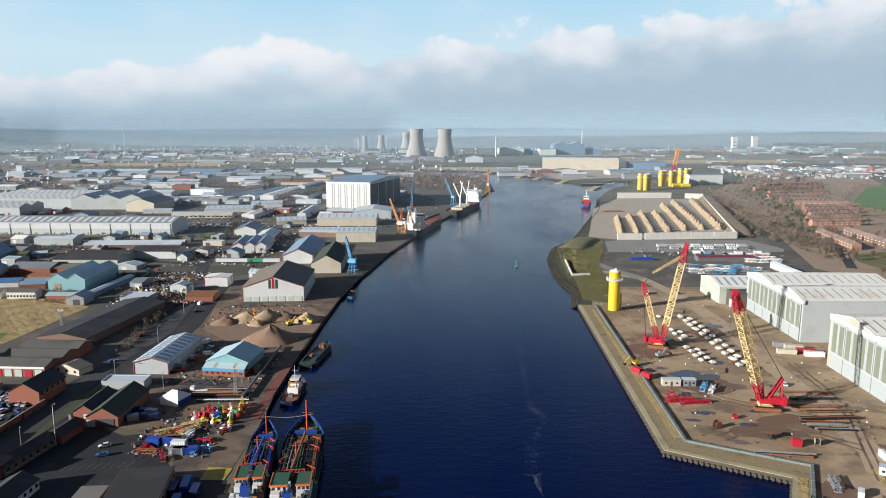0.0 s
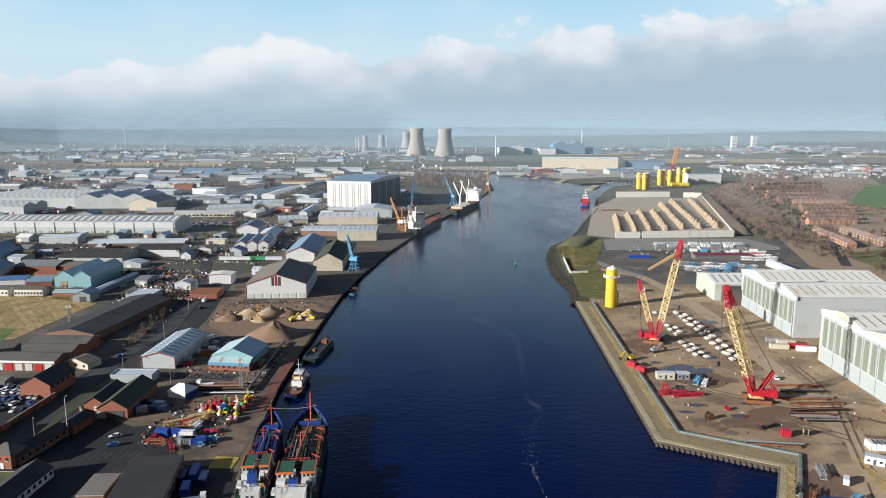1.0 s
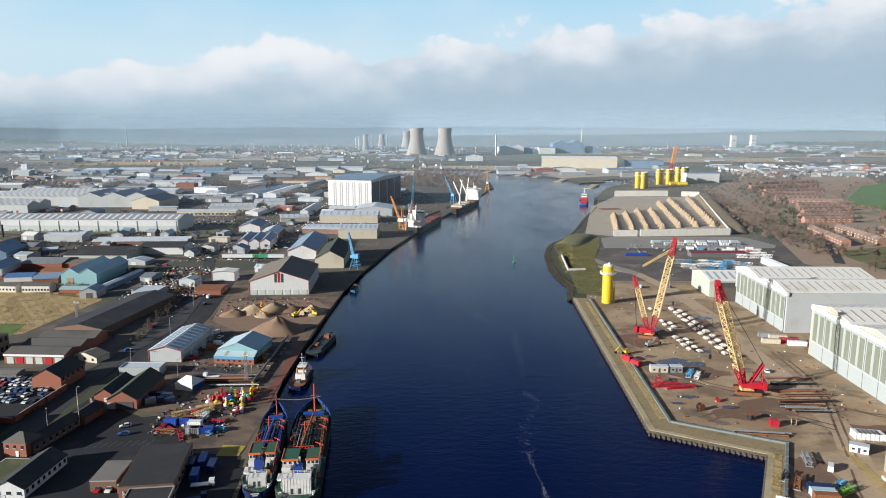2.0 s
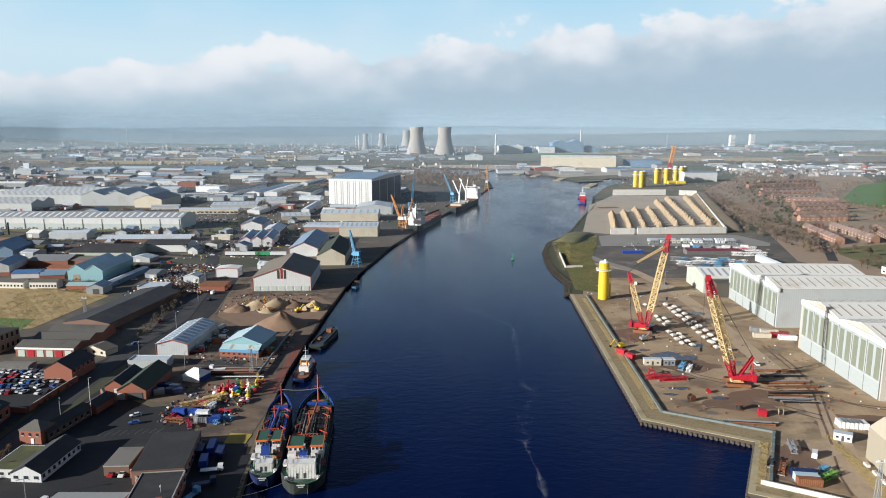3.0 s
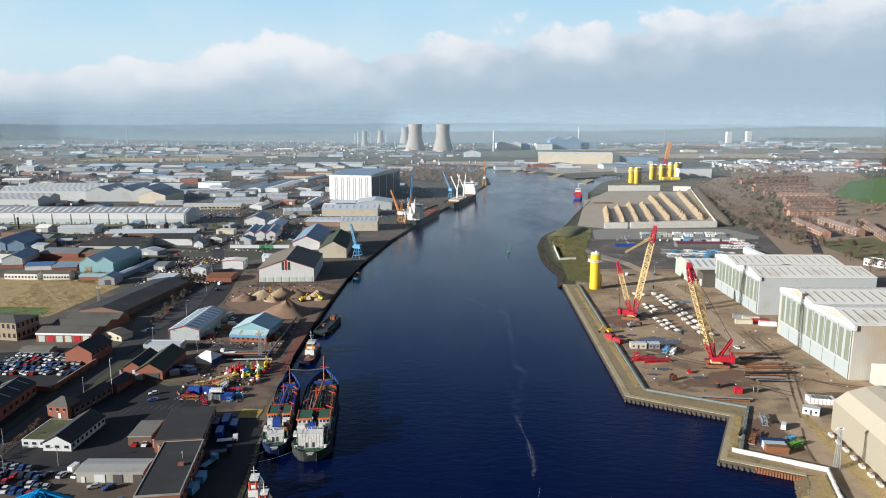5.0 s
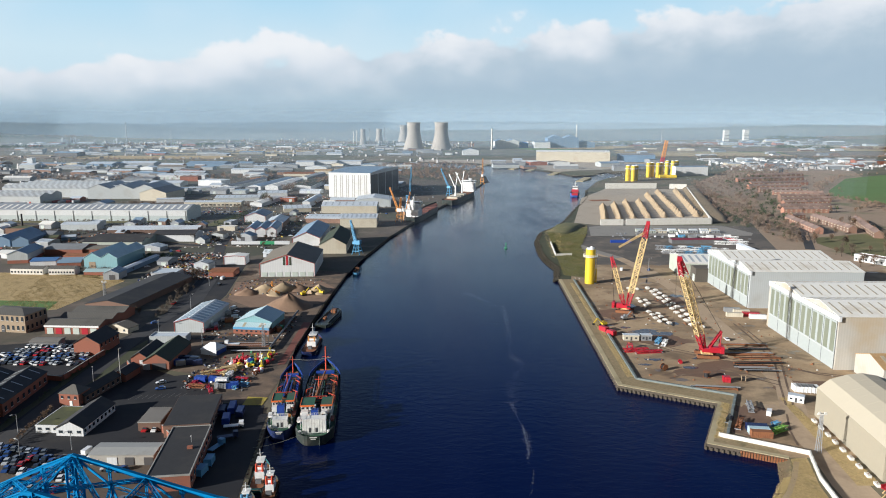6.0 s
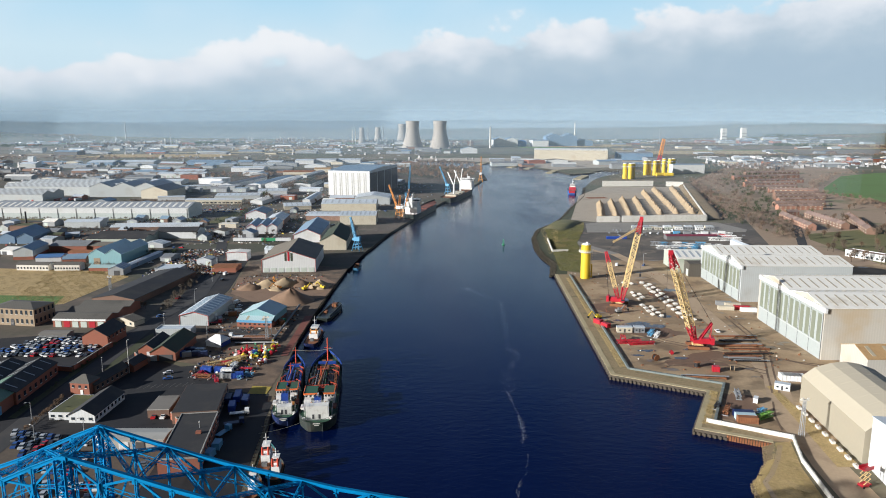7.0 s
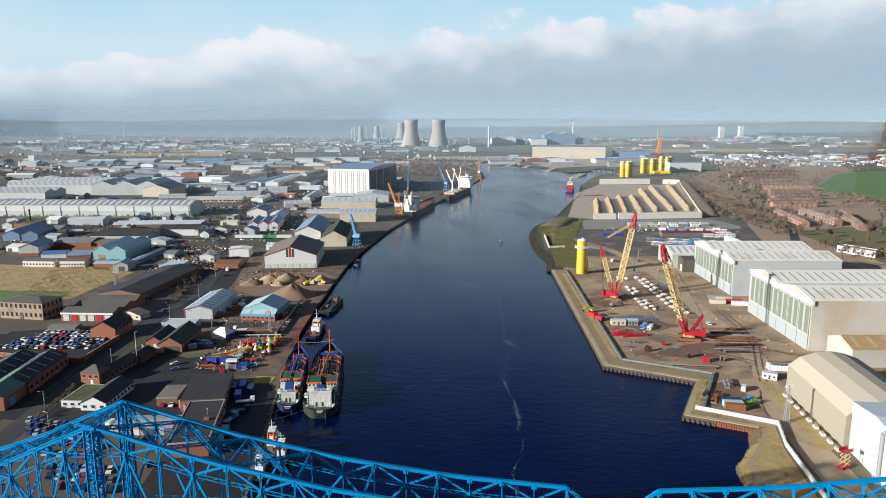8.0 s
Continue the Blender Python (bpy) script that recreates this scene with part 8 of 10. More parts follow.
floodlight_mast(133.5, 173, 14)
floodlight_mast(-88, 287, 12)


# excavators
def excavator(x, y, yaw, paint, label):
    top = thing("excavator", pose(x, y, 0.1, 0, 0, yaw), label, "digger")
    for s in (-1, 1):
        bm = bmesh.new()
        prism(bm, [(-1.9, 0.3), (-1.6, 0), (1.6, 0), (1.9, 0.3), (1.7, 0.8), (-1.7, 0.8)], s * 1.1 - 0.3, s * 1.1 + 0.3)
        bmesh.ops.recalc_face_normals(bm, faces=bm.faces)
        part("track", bm, "black_steel", top)
    part("house", boxes((-1.8, 1.2, -1.2, 1.2, 0.9, 2.2), (0.0, 1.3, 0.2, 1.2, 2.2, 3.0)), paint, top)
    part("cab_window", boxes((1.3, 1.35, 0.3, 1.1, 1.9, 2.9)), "window_glass", top)
    bm = bmesh.new()
    beam(bm, (1.0, -0.3, 1.8), (3.8, -0.3, 4.6), 0.5)
    beam(bm, (3.8, -0.3, 4.6), (6.2, -0.3, 2.0), 0.4)
    part("arm", bm, paint, top)
    part("bucket", boxes((5.8, 6.7, -0.9, 0.3, 0.9, 2.0)), "black_steel", top)


excavator(-106, 396, 200, "orange_paint", "orange excavator beside the sand heaps")
excavator(-88, 394, 40, "yellow_paint", "yellow excavator on the sand wharf")
excavator(-112, 412, 120, "orange_paint", "orange excavator beside the sand heaps")
excavator(-77, 398, 160, "yellow_paint", "yellow excavator on the sand wharf")
excavator(93, 326, 200, "yellow_paint", "yellow excavator on the yard")
excavator(108, 338, 20, "grey_steel", "grey excavator on the yard")
excavator(150, 198, 60, "yellow_paint", "small yellow digger beside the shelter")


def scissor_lift(x, y):
    top = thing("scissor_lift", pose(x, y, 0.06, 0, 0, 20), "red access platform on a folded lift", "lift")
    part("chassis", boxes((-1.8, 1.8, -1.0, 1.0, 0.4, 1.2)), "red_paint", top)
    bm = bmesh.new()
    for i in range(3):
        z = 1.2 + i * 1.6
        for s in (-0.8, 0.8):
            beam(bm, (-1.4, s, z), (1.4, s, z + 1.6), 0.2)
            beam(bm, (1.4, s, z), (-1.4, s, z + 1.6), 0.2)
    part("scissor", bm, "lattice_cream", top)
    part("platform", boxes((-2.0, 2.0, -1.1, 1.1, 6.0, 6.2), (-2.0, 2.0, -1.1, -1.0, 6.2, 7.2), (-2.0, 2.0, 1.0, 1.1, 6.2, 7.2)), "red_paint", top)
    for u in (-1.3, 1.3):
        for s in (-1, 1):
            wheel(top, u, s * 1.0, 0.4, 0.3)


scissor_lift(135.5, 137.5)

# channel buoy and foam on the water
cb = thing("channel_buoy", pose(61, 575, WATER), "small green channel buoy afloat", "buoy")
bm = bmesh.new()
tube(bm, (0, 0, -0.5), (0, 0, 0.8), 1.4, 1.4, 12)
part("float", bm, "green_paint", cb)
bm = bmesh.new()
for a in range(4):
    beam(bm, (0.9 * math.cos(a * 1.57), 0.9 * math.sin(a * 1.57), 0.8), (0.2 * math.cos(a * 1.57), 0.2 * math.sin(a * 1.57), 4.2), 0.16)
box(bm, -0.5, 0.5, -0.5, 0.5, 4.0, 5.0)
part("cage", bm, "green_paint", cb)


def earthwork(name, line, width, high, material, label):
    """A long bank of earth along a line."""
    bm = bmesh.new()
    pts = [Vector((x, y, 0)) for x, y in line]
    rows = []
    for i, p in enumerate(pts):
        d = (pts[min(i + 1, len(pts) - 1)] - pts[max(i - 1, 0)]).normalized()
        n = Vector((d.y, -d.x, 0))
        row = []
        for k in range(9):
            s = k / 8 - 0.5
            z = high * max(0.0, 1 - (2 * s) ** 4) * (0.3 if i in (0, len(pts) - 1) else 1.0) * (1 + 0.2 * noise.noise(Vector((i * 0.7, k * 0.5, 5))))
            row.append(bm.verts.new(p + n * s * width + Vector((0, 0, z - 0.1 + (0.1 if 0 < k < 8 else 0)))))
        rows.append(row)
    for a, b in zip(rows, rows[1:]):
        for k in range(8):
            bm.faces.new((a[k], a[k + 1], b[k + 1], b[k]))
    bmesh.ops.recalc_face_normals(bm, faces=bm.faces)
    ob = part(name, bm, material, smooth=True)
    return tagged(ob, label, "bank", kind="structure")


earthwork("embankment", [(308, 718), (318, 748), (340, 830), (366, 930), (392, 1030), (416, 1120), (424, 1140)], 26, 4.5, "bank_earth", "brown grassy earth embankment")
earthwork("knoll", [(118, 645), (126, 660), (134, 680), (143, 697), (148, 705)], 26, 3.5, "grass", "low grassy knoll on the river point")


# ---- trees ----
def twig_crown(r, seed, count=520, size=0.3):
    """A winter crown: many small twig tufts in uneven clusters, with gaps."""
    g = random.Random(seed)
    bm = bmesh.new()
    lobes = [Vector((g.uniform(-0.55, 0.55), g.uniform(-0.55, 0.55), g.uniform(-0.45, 0.6))) for _ in range(9)]
    for i in range(count):
        c = g.choice(lobes)
        p = c + Vector((g.gauss(0, 0.2), g.gauss(0, 0.2), g.gauss(0, 0.2)))
        p = Vector((p.x * r, p.y * r, p.z * r * 1.1))
        q = Euler((g.uniform(0, 6.3), g.uniform(0, 6.3), g.uniform(0, 6.3))).to_matrix()
        s = size * g.uniform(0.5, 1.3)
        vs = [bm.verts.new(p + q @ Vector(v) * s) for v in ((-1, -0.25, 0), (1, -0.4, 0.2), (0.7, 0.5, 0), (-0.6, 0.4, -0.2))]
        bm.faces.new(vs)
    return bm


def tree(m, h, r, leaf, seed, label):
    g = random.Random(seed)
    top = thing("tree", m, label, "tree", "trees of the town")
    bm = bmesh.new()
    tube(bm, (0, 0, 0), (0.1, 0, h * 0.5), h * 0.035, h * 0.02, 6)
    for i in range(7):
        a = g.uniform(0, 6.3)
        z = h * g.uniform(0.3, 0.55)
        tip = Vector((math.cos(a) * r * g.uniform(0.5, 0.85), math.sin(a) * r * g.uniform(0.5, 0.85), h * g.uniform(0.55, 0.95)))
        tube(bm, (0.05, 0, z), tip, h * 0.014, h * 0.004, 5)
    part("trunk", bm, "bark", top)
    bm = twig_crown(r, seed + 50)
    bmesh.ops.translate(bm, verts=bm.verts, vec=(0, 0, h * 0.66))
    part("crown", bm, leaf, top)
    return top


TREES = [tree(pose(-229 - 5 * i, 905 + 9 * i, 0.03), 8 + i, 3.2 + 0.4 * i, ("twigs_town", "twigs_rust", "twigs_town", "leaves_green")[i], 7 * i, ("bare brown winter tree", "bare winter tree with rusty twigs", "bare brown winter tree", "dark evergreen tree among houses")[i] + " beside a road" * (i < 3)) for i in range(4)]
tr = random.Random(5)


def plant(x, y, k=None, s=1.0):
    src = tr.choice(TREES[:3]) if k is None else TREES[k]
    o = copy_thing(src, pose(x, y, 0.02, 0, 0, tr.uniform(0, 360)) @ Matrix.Diagonal((s, s, s, 1)))


for i in range(16):
    plant(-166 + tr.uniform(-5, 4) - i * 1.4, 395 + i * 9 + tr.uniform(-3, 3), None, tr.uniform(0.22, 0.45))
for x, y in ((-232, 470), (-236, 462), (-180, 352), (-176, 348), (-182, 345), (-262, 318), (-255, 322), (-200, 480), (-205, 500), (-192, 470)):
    plant(x, y, 1, tr.uniform(0.25, 0.5))
for i in range(14):
    plant(-150.6 - 0.13 * i + tr.uniform(-0.5, 0.5), 178 + 2.2 * i, 1, tr.uniform(0.22, 0.36))
for i in range(34):
    plant(tr.uniform(-420, -150), tr.uniform(480, 900), None, tr.uniform(0.5, 1.0))
for i in range(70):
    plant(tr.uniform(330, 470), tr.uniform(470, 720), None, tr.uniform(0.6, 1.1))
for i in range(30):
    plant(tr.uniform(380, 560), tr.uniform(660, 900), tr.choice((0, 1, 2, 3)), tr.uniform(0.6, 1.0))


def wood(name, area, count, hmin, hmax, leaf, label, seed):
    """A far wood: many small uneven tree crowns in one mesh."""
    g = np.random.default_rng(seed)
    poly = area
    xs, ys = [p[0] for p in poly], [p[1] for p in poly]
    pts = []
    while len(pts) < count:
        x, y = g.uniform(min(xs), max(xs)), g.uniform(min(ys), max(ys))
        inside = False
        for (x0, y0), (x1, y1) in zip(poly, poly[1:] + poly[:1]):
            if (y0 > y) != (y1 > y) and x < (x1 - x0) * (y - y0) / (y1 - y0) + x0:
                inside = not inside
        if inside:
            pts.append((x, y))
    base = np.array([(-1.25, -0.21, 0), (1.25, -0.28, 0.2), (0.9, 0.42, 0), (-0.75, 0.35, -0.2)])
    far = math.hypot(*pts[0]) > 1500
    per = 30 if far else 150
    root = np.repeat(np.array([(x, y, rise(x, y)) for x, y in pts]), per, axis=0)
    h = np.repeat(g.uniform(hmin, hmax, count), per)
    n = len(h)
    c = root + g.normal(0, 0.33, (n, 3)) * np.stack([h * 0.42, h * 0.42, h * 0.40], axis=1)
    c[:, 2] = np.maximum(c[:, 2] + h * 0.58, root[:, 2] + 0.2)
    a, b = g.uniform(0, 6.3, n), g.uniform(-1, 1, n)
    ca, sa, cb, sb = np.cos(a), np.sin(a), np.cos(b), np.sin(b)
    R = np.stack([ca, -sa * cb, sa * sb, sa, ca * cb, -ca * sb, np.zeros(n), sb, cb], axis=1).reshape(n, 3, 3)
    s = h * g.uniform(0.03, 0.07, n) * (2.1 if far else 1.0)
    verts = np.einsum("nij,kj->nki", R, base) * s[:, None, None] + c[:, None, :]
    me = bpy.data.meshes.new(name)
    me.from_pydata(verts.reshape(-1, 3).tolist(), [], np.arange(4 * n).reshape(-1, 4).tolist())
    me.materials.append(MATS[leaf])
    tagged(new(name, me), label, "trees", kind="stuff")


wood("scrub", [(-164.5, 195), (-162.5, 195), (-163.5, 280), (-165.5, 280)], 60, 0.8, 2.0, "leaves_green", "dark scrub along the verge", 31)
wood("scrub", [(-166, 340), (-160, 345), (-172, 440), (-186, 500), (-192, 498), (-178, 430)], 130, 1.5, 4.5, "twigs_town", "dark scrub along the roadside", 32)
wood("scrub", [(-300, 470), (-240, 462), (-238, 470), (-300, 480)], 70, 1.5, 4.5, "twigs_town", "dark hedge behind the rough field", 33)
wood("scrub", [(-330, 700), (-140, 690), (-140, 700), (-330, 720)], 90, 2, 6, "leaves_green", "dark shrubs between works", 34)
wood("scrub", [(-206, 560), (-200, 560), (-222, 700), (-246, 900), (-252, 900), (-230, 720)], 150, 1.6, 4.0, "twigs_town", "dark roadside hedge between works", 80)
wood("scrub", [(-236, 690), (-226, 690), (-222, 800), (-234, 800)], 70, 1.6, 5.5, "leaves_green", "dark shrubs along the estate road", 81)
wood("scrub", [(-540, 722), (-284, 722), (-284, 727), (-540, 727)], 150, 1.6, 4.0, "twigs_rust", "low hedge before the long warehouse", 82)
wood("scrub", [(-420, 640), (-330, 640), (-330, 650), (-420, 652)], 80, 1.6, 5.5, "twigs_town", "dark shrubs behind the works", 83)
wood("scrub", [(-300, 512), (-220, 516), (-220, 524), (-300, 520)], 60, 1.6, 5.5, "leaves_green", "dark shrubs behind the teal warehouse", 84)
wood("scrub", [(-420, 880), (-240, 850), (-240, 862), (-420, 894)], 110, 1.6, 5.5, "twigs_rust", "dark shrubs between the estate units", 85)
wood("scrub", [(-560, 1120), (-180, 1060), (-180, 1075), (-560, 1140)], 150, 1.6, 4.0, "twigs_town", "dark trees between the estate units", 86)
wood("wood", [(330, 620), (352, 800), (420, 1080), (480, 1240), (740, 1680), (790, 1560), (650, 1240), (500, 1060), (440, 900), (410, 780), (372, 640)], 460, 4, 9, "twigs", "bare brown winter woodland beside the yard", 1)
wood("wood", [(350, 640), (430, 960), (520, 1240), (640, 1400), (620, 1200), (500, 1000), (420, 800)], 150, 5, 10, "leaves_green", "evergreen trees among the bare woodland", 7)
wood("scrub", [(300, 735), (395, 1075), (425, 1130), (440, 1100), (340, 760), (330, 720)], 260, 2, 5, "twigs_rust", "brown scrub on the embankment", 2)
wood("wood", [(80, 1330), (98, 1420), (96, 1620), (40, 1700), (-140, 1640), (-150, 1430), (-30, 1250), (40, 1180)], 420, 7, 13, "twigs", "bare trees on the wooded river point", 3)
wood("hedge", [(545, 800), (640, 830), (660, 850), (600, 880), (575, 1010), (615, 1075), (770, 1300), (900, 1390), (760, 1320), (600, 1090), (560, 1000)], 150, 5, 9, "twigs", "bare hedge trees round the pasture", 4)
wood("wood", [(316, 713), (330, 676), (322, 600), (336, 570), (378, 655), (398, 756), (398, 857), (420, 1020), (474, 1263), (440, 1180), (400, 1040), (352, 860)], 480, 3, 7, "twigs", "dense bare brown scrub and trees behind the embankment", 41)
wood("wood", [(318, 700), (332, 600), (376, 655), (396, 756), (396, 857), (352, 830)], 60, 4, 8, "leaves_green", "evergreen shrubs among bare trees", 42)
wood("wood", [(470, 930), (600, 900), (640, 1060), (760, 1290), (660, 1300), (540, 1180), (480, 1060)], 60, 3, 6, "twigs_rust", "rusty bare trees among the terraces", 43)
wood("hedge", [(430, 540), (560, 640), (620, 860), (580, 880), (520, 680), (420, 570)], 110, 5, 10, "twigs", "bare hedge trees beside houses", 5)
for i, area in enumerate(([(-700, 1180), (-300, 1250), (-320, 1330), (-800, 1300)], [(-1500, 1700), (-400, 1750), (-380, 1850), (-1500, 1900)], [(-250, 1050), (-190, 1350), (-170, 1350), (-215, 1050)],
                          [(-1500, 1350), (-900, 1380), (-900, 1440), (-1500, 1450)], [(-900, 2300), (-200, 2350), (-200, 2420), (-900, 2450)], [(700, 1900), (1600, 2000), (1600, 2080), (700, 1990)], [(600, 1500), (1300, 1700), (1300, 1790), (600, 1560)])):
    wood("wood", area, 190, 7, 13, "twigs", "belt of bare brown trees between works", 20 + i)
for i in range(14):
    a = radians(-34 + 68 * (i + 0.5) / 14)
    for r0 in (2900, 3700, 4350):
        ca = a + tr.uniform(-0.03, 0.03)
        p = [((r0 + dr) * math.sin(ca + da), (r0 + dr) * math.cos(ca + da)) for dr, da in ((0, -0.035), (0, 0.035), (70, 0.03), (110, -0.03))]
        wood("wood", p, 110, 9, 17, "twigs" if i % 3 else "leaves_green", "distant belt of winter woodland", 60 + i * 3 + r0)

def tufts(name, areas, count, size, material, label, seed):
    """Rough grass and weeds: many fine blades in low clumps, one mesh."""
    g = np.random.default_rng(seed)
    pts = []
    for poly in areas:
        q = np.array(poly, float)
        n = count // len(areas)
        i = g.integers(1, len(q) - 1, n)
        a, b = np.sort(g.random((2, n)), axis=0)
        pts.append(q[0] * a[:, None] + q[i] * (b - a)[:, None] + q[i + 1] * (1 - b)[:, None])
    p = np.concatenate(pts)
    field = np.sin(p[:, 0] * 0.31 + seed) * np.cos(p[:, 1] * 0.23) + 0.6 * np.sin(p[:, 0] * 0.9 + p[:, 1] * 0.7)
    p = p[field > -0.55]
    n = len(p)
    p = np.repeat(p, 3, axis=0) + np.concatenate([g.normal(0, size * 1.2, (3 * n, 2)), np.zeros((3 * n, 1))], axis=1)
    t_, s = g.random(3 * n) * 6.283, size * (0.4 + 0.9 * g.random(3 * n))
    side = np.stack([np.cos(t_) * s * 0.35, np.sin(t_) * s * 0.35, np.zeros(3 * n)], axis=1)
    tip = np.stack([g.normal(0, 0.6, 3 * n) * s, g.normal(0, 0.6, 3 * n) * s, s * (0.7 + 0.8 * g.random(3 * n))], axis=1)
    vs = np.stack([p - side, p + side, p + tip], axis=1).reshape(-1, 3)
    me = bpy.data.meshes.new(name)
    me.from_pydata(vs.tolist(), [], np.arange(len(vs)).reshape(-1, 3).tolist())
    me.materials.append(MATS[material])
    tagged(new(name, me), label, "grass", kind="stuff")


tufts("grass_tufts", [[(108, 118, 0.1), (117, 118, 0.1), (122, 150, 0.1), (127, 168, 0.1), (121.5, 168, 0.1), (106, 140, 0.1)], [(103.2, 131, 0), (104.8, 140.4, 0), (102.5, 142, -1.5), (101, 131, -1.5)], [(104.8, 140.4, 0), (116.5, 156, 0), (114.5, 157.5, -1.4), (102.8, 142, -1.4)]], 26000, 0.15, "straw_tufts", "rough straw-coloured grass on the near bank", 1)
tufts("grass_tufts", [[(-291, 458, 0.1), (-245, 452, 0.1), (-223, 435, 0.1), (-231, 360, 0.1), (-264, 348, 0.1), (-422, 387, 0.1), (-422, 475, 0.1)]], 16000, 0.3, "straw_tufts", "tall straw-coloured grass of the rough field", 2)
tufts("grass_tufts", [[(96, 520, 0), (92, 555, -1), (97, 610, -1), (108, 660, 0), (128, 700, 0), (122, 640, 0.2), (108, 560, 0.2)]], 5000, 0.35, "straw_tufts", "rough grass along the river bank", 3)
tufts("grass_tufts", [[(106, 600, 0.2), (93, 455, 0.2), (110, 445, 0.2), (120, 490, 0.2), (128, 571, 0.2), (150, 650, 0.3), (160, 700, 0.3), (132, 712, 0.2), (112, 660, 0.2)]], 12000, 0.5, "grass", "rough olive grass of the river point", 8)
tufts("grass_tufts", [[(85.5, 246, 0.16), (88.5, 246, 0.16), (95, 430, 0.16), (93, 430, 0.16)], [(101.2, 184, 0.16), (104.5, 184.5, 0.16), (119.5, 215, 0.16), (117, 217, 0.16)]], 4200, 0.2, "straw_tufts", "weeds on the old quay", 4)
tufts("grass_tufts", [[(143, 222, 0.1), (146, 222, 0.1), (142, 150, 0.1), (134, 150, 0.1)]], 2400, 0.2, "straw_tufts", "weeds beside the shelter", 5)

# ---- fields, roads ----
slab("pasture", [(625, 1075), (778, 1300), (900, 1385), (1150, 1380), (900, 900), (700, 830), (600, 885), (585, 1000)], 0.08, "pasture", "bright green winter pasture")
slab("pasture", [(366, 622), (450, 655), (520, 600), (420, 470), (350, 480), (352, 590)], 0.07, "grass", "green grass between houses")
slab("far_bank_ground", [(-60, 1800), (75, 1760), (140, 1700), (205, 1590), (255, 1465), (300, 1500), (420, 1560), (560, 1640), (560, 1760), (200, 1900), (-60, 1900)], 0.1, "gravel_tan", "tan bare ground along the far bank")
slab("point_grass", [(106, 600), (93, 455), (110, 445), (120, 490), (128, 571), (150, 650), (160, 700), (132, 712), (112, 660)], 0.14, "grass", "worn green grass on the river point")
slab("near_grass", [(121.5, 168), (127.5, 169), (122, 150), (117, 118), (108, 118), (104.6, 131), (106, 139.8), (110.8, 145.6), (117.4, 155.6)], 0.12, "rough_grass", "rough straw-coloured grass on the bank")
slab("verge", [(143, 222), (146, 222), (142, 150), (134, 150)], 0.1, "rough_grass", "strip of rough grass beside the shelter")
slab("shelter_apron", [(132, 215), (138, 215), (130, 130), (122, 60), (117, 60), (126, 150), (130, 172)], 0.07, "track_dirt", "pale worn dirt lane beside the flood wall")
slab("verge", [(-272, 380), (-240, 378), (-235, 355), (-262, 349), (-330, 363), (-330, 384)], 0.13, "pasture", "green grass beside the stone building")
g2 = random.Random(77)
for i in range(46):
    x, y = g2.uniform(-1900, 2000), g2.uniform(1950, 3200)
    if -500 < x < 520 and y < 2250:
        continue
    w, d, sk = g2.uniform(120, 420), g2.uniform(60, 200), g2.uniform(-60, 60)
    slab("field", [(x, y), (x + w, y + g2.uniform(-20, 20)), (x + w + sk, y + d), (x + sk, y + d)], 0.2 + 0.01 * i, g2.choice(["pasture", "rough_grass", "far_field", "rough_grass", "grass"]), "flat winter field among works")

for fx, fy, fw, fd, fm in ((560, 2080, 520, 240, "rough_grass"), (1120, 2060, 620, 300, "far_field"), (700, 2380, 700, 330, "far_field"), (1440, 2420, 520, 300, "rough_grass"), (900, 2760, 800, 150, "rough_grass"), (1500, 1980, 500, 330, "pasture"), (-1500, 1880, 420, 180, "far_field"), (-1000, 1900, 380, 170, "rough_grass"), (-1700, 2300, 600, 220, "far_field"), (-900, 2520, 420, 200, "far_field")):
    slab("field", [(fx, fy), (fx + fw, fy + 15), (fx + fw + 30, fy + fd), (fx + 20, fy + fd - 10)], 0.75, fm, "wide flat winter field of the plain")
for ln, wd in (([(150, 236), (140, 246), (126, 250), (112, 249), (104, 244)], 1.0), ([(152, 240), (141, 250), (126, 254), (111, 253), (102, 248)], 1.0), ([(168, 330), (166, 296), (160, 262), (150, 236), (142, 214)], 0.9), ([(171, 330), (169, 296), (163, 262), (153, 236), (145, 214)], 0.9),
               ([(160, 262), (172, 252), (188, 246), (206, 238)], 1.1), ([(163, 258), (174, 249), (188, 243), (204, 235)], 1.1), ([(104, 300), (118, 282), (134, 270), (150, 262)], 0.9), ([(107, 303), (120, 285), (136, 273), (152, 265)], 0.9), ([(138, 205), (132, 190), (129, 178)], 0.8)):
    strip("tyre_track", ln, wd, 0.13, "damp_dirt", "dark damp tyre track across the yard")
strip("bank_top", [(p[0] + 4.5, p[1]) for p in right_bank[12:22]], 9, 0.11, "verge_grass", "rough dark grass along the top of the bank")
strip("bank_rim", [(122.5, 166), (116.8, 155.8), (110.2, 145.8), (105.4, 140.2), (104, 131), (107.5, 120), (112, 108)], 1.7, 0.14, "sand", "bare tan earth along the rim of the bank")
strip("road", [(-150, -100), (-153, 100), (-156, 200), (-159, 290), (-160, 330), (-154, 380), (-163, 440), (-178, 500), (-196, 570), (-212, 650), (-232, 795), (-241, 957), (-230, 1100)], 9, 0.14, "road_tarmac", "grey tarmac road along the works")
strip("road", [(-196, 570), (-260, 590), (-330, 640), (-420, 700), (-620, 760)], 8, 0.15, "road_tarmac", "grey tarmac side road")
slab("verge", [(-252, 690), (-237, 690), (-231, 800), (-246, 800)], 0.11, "grass", "green grass verge beside the long warehouse")
slab("verge", [(-480, 716), (-262, 716), (-262, 729), (-480, 729)], 0.11, "grass", "green grass verge before the long warehouse")
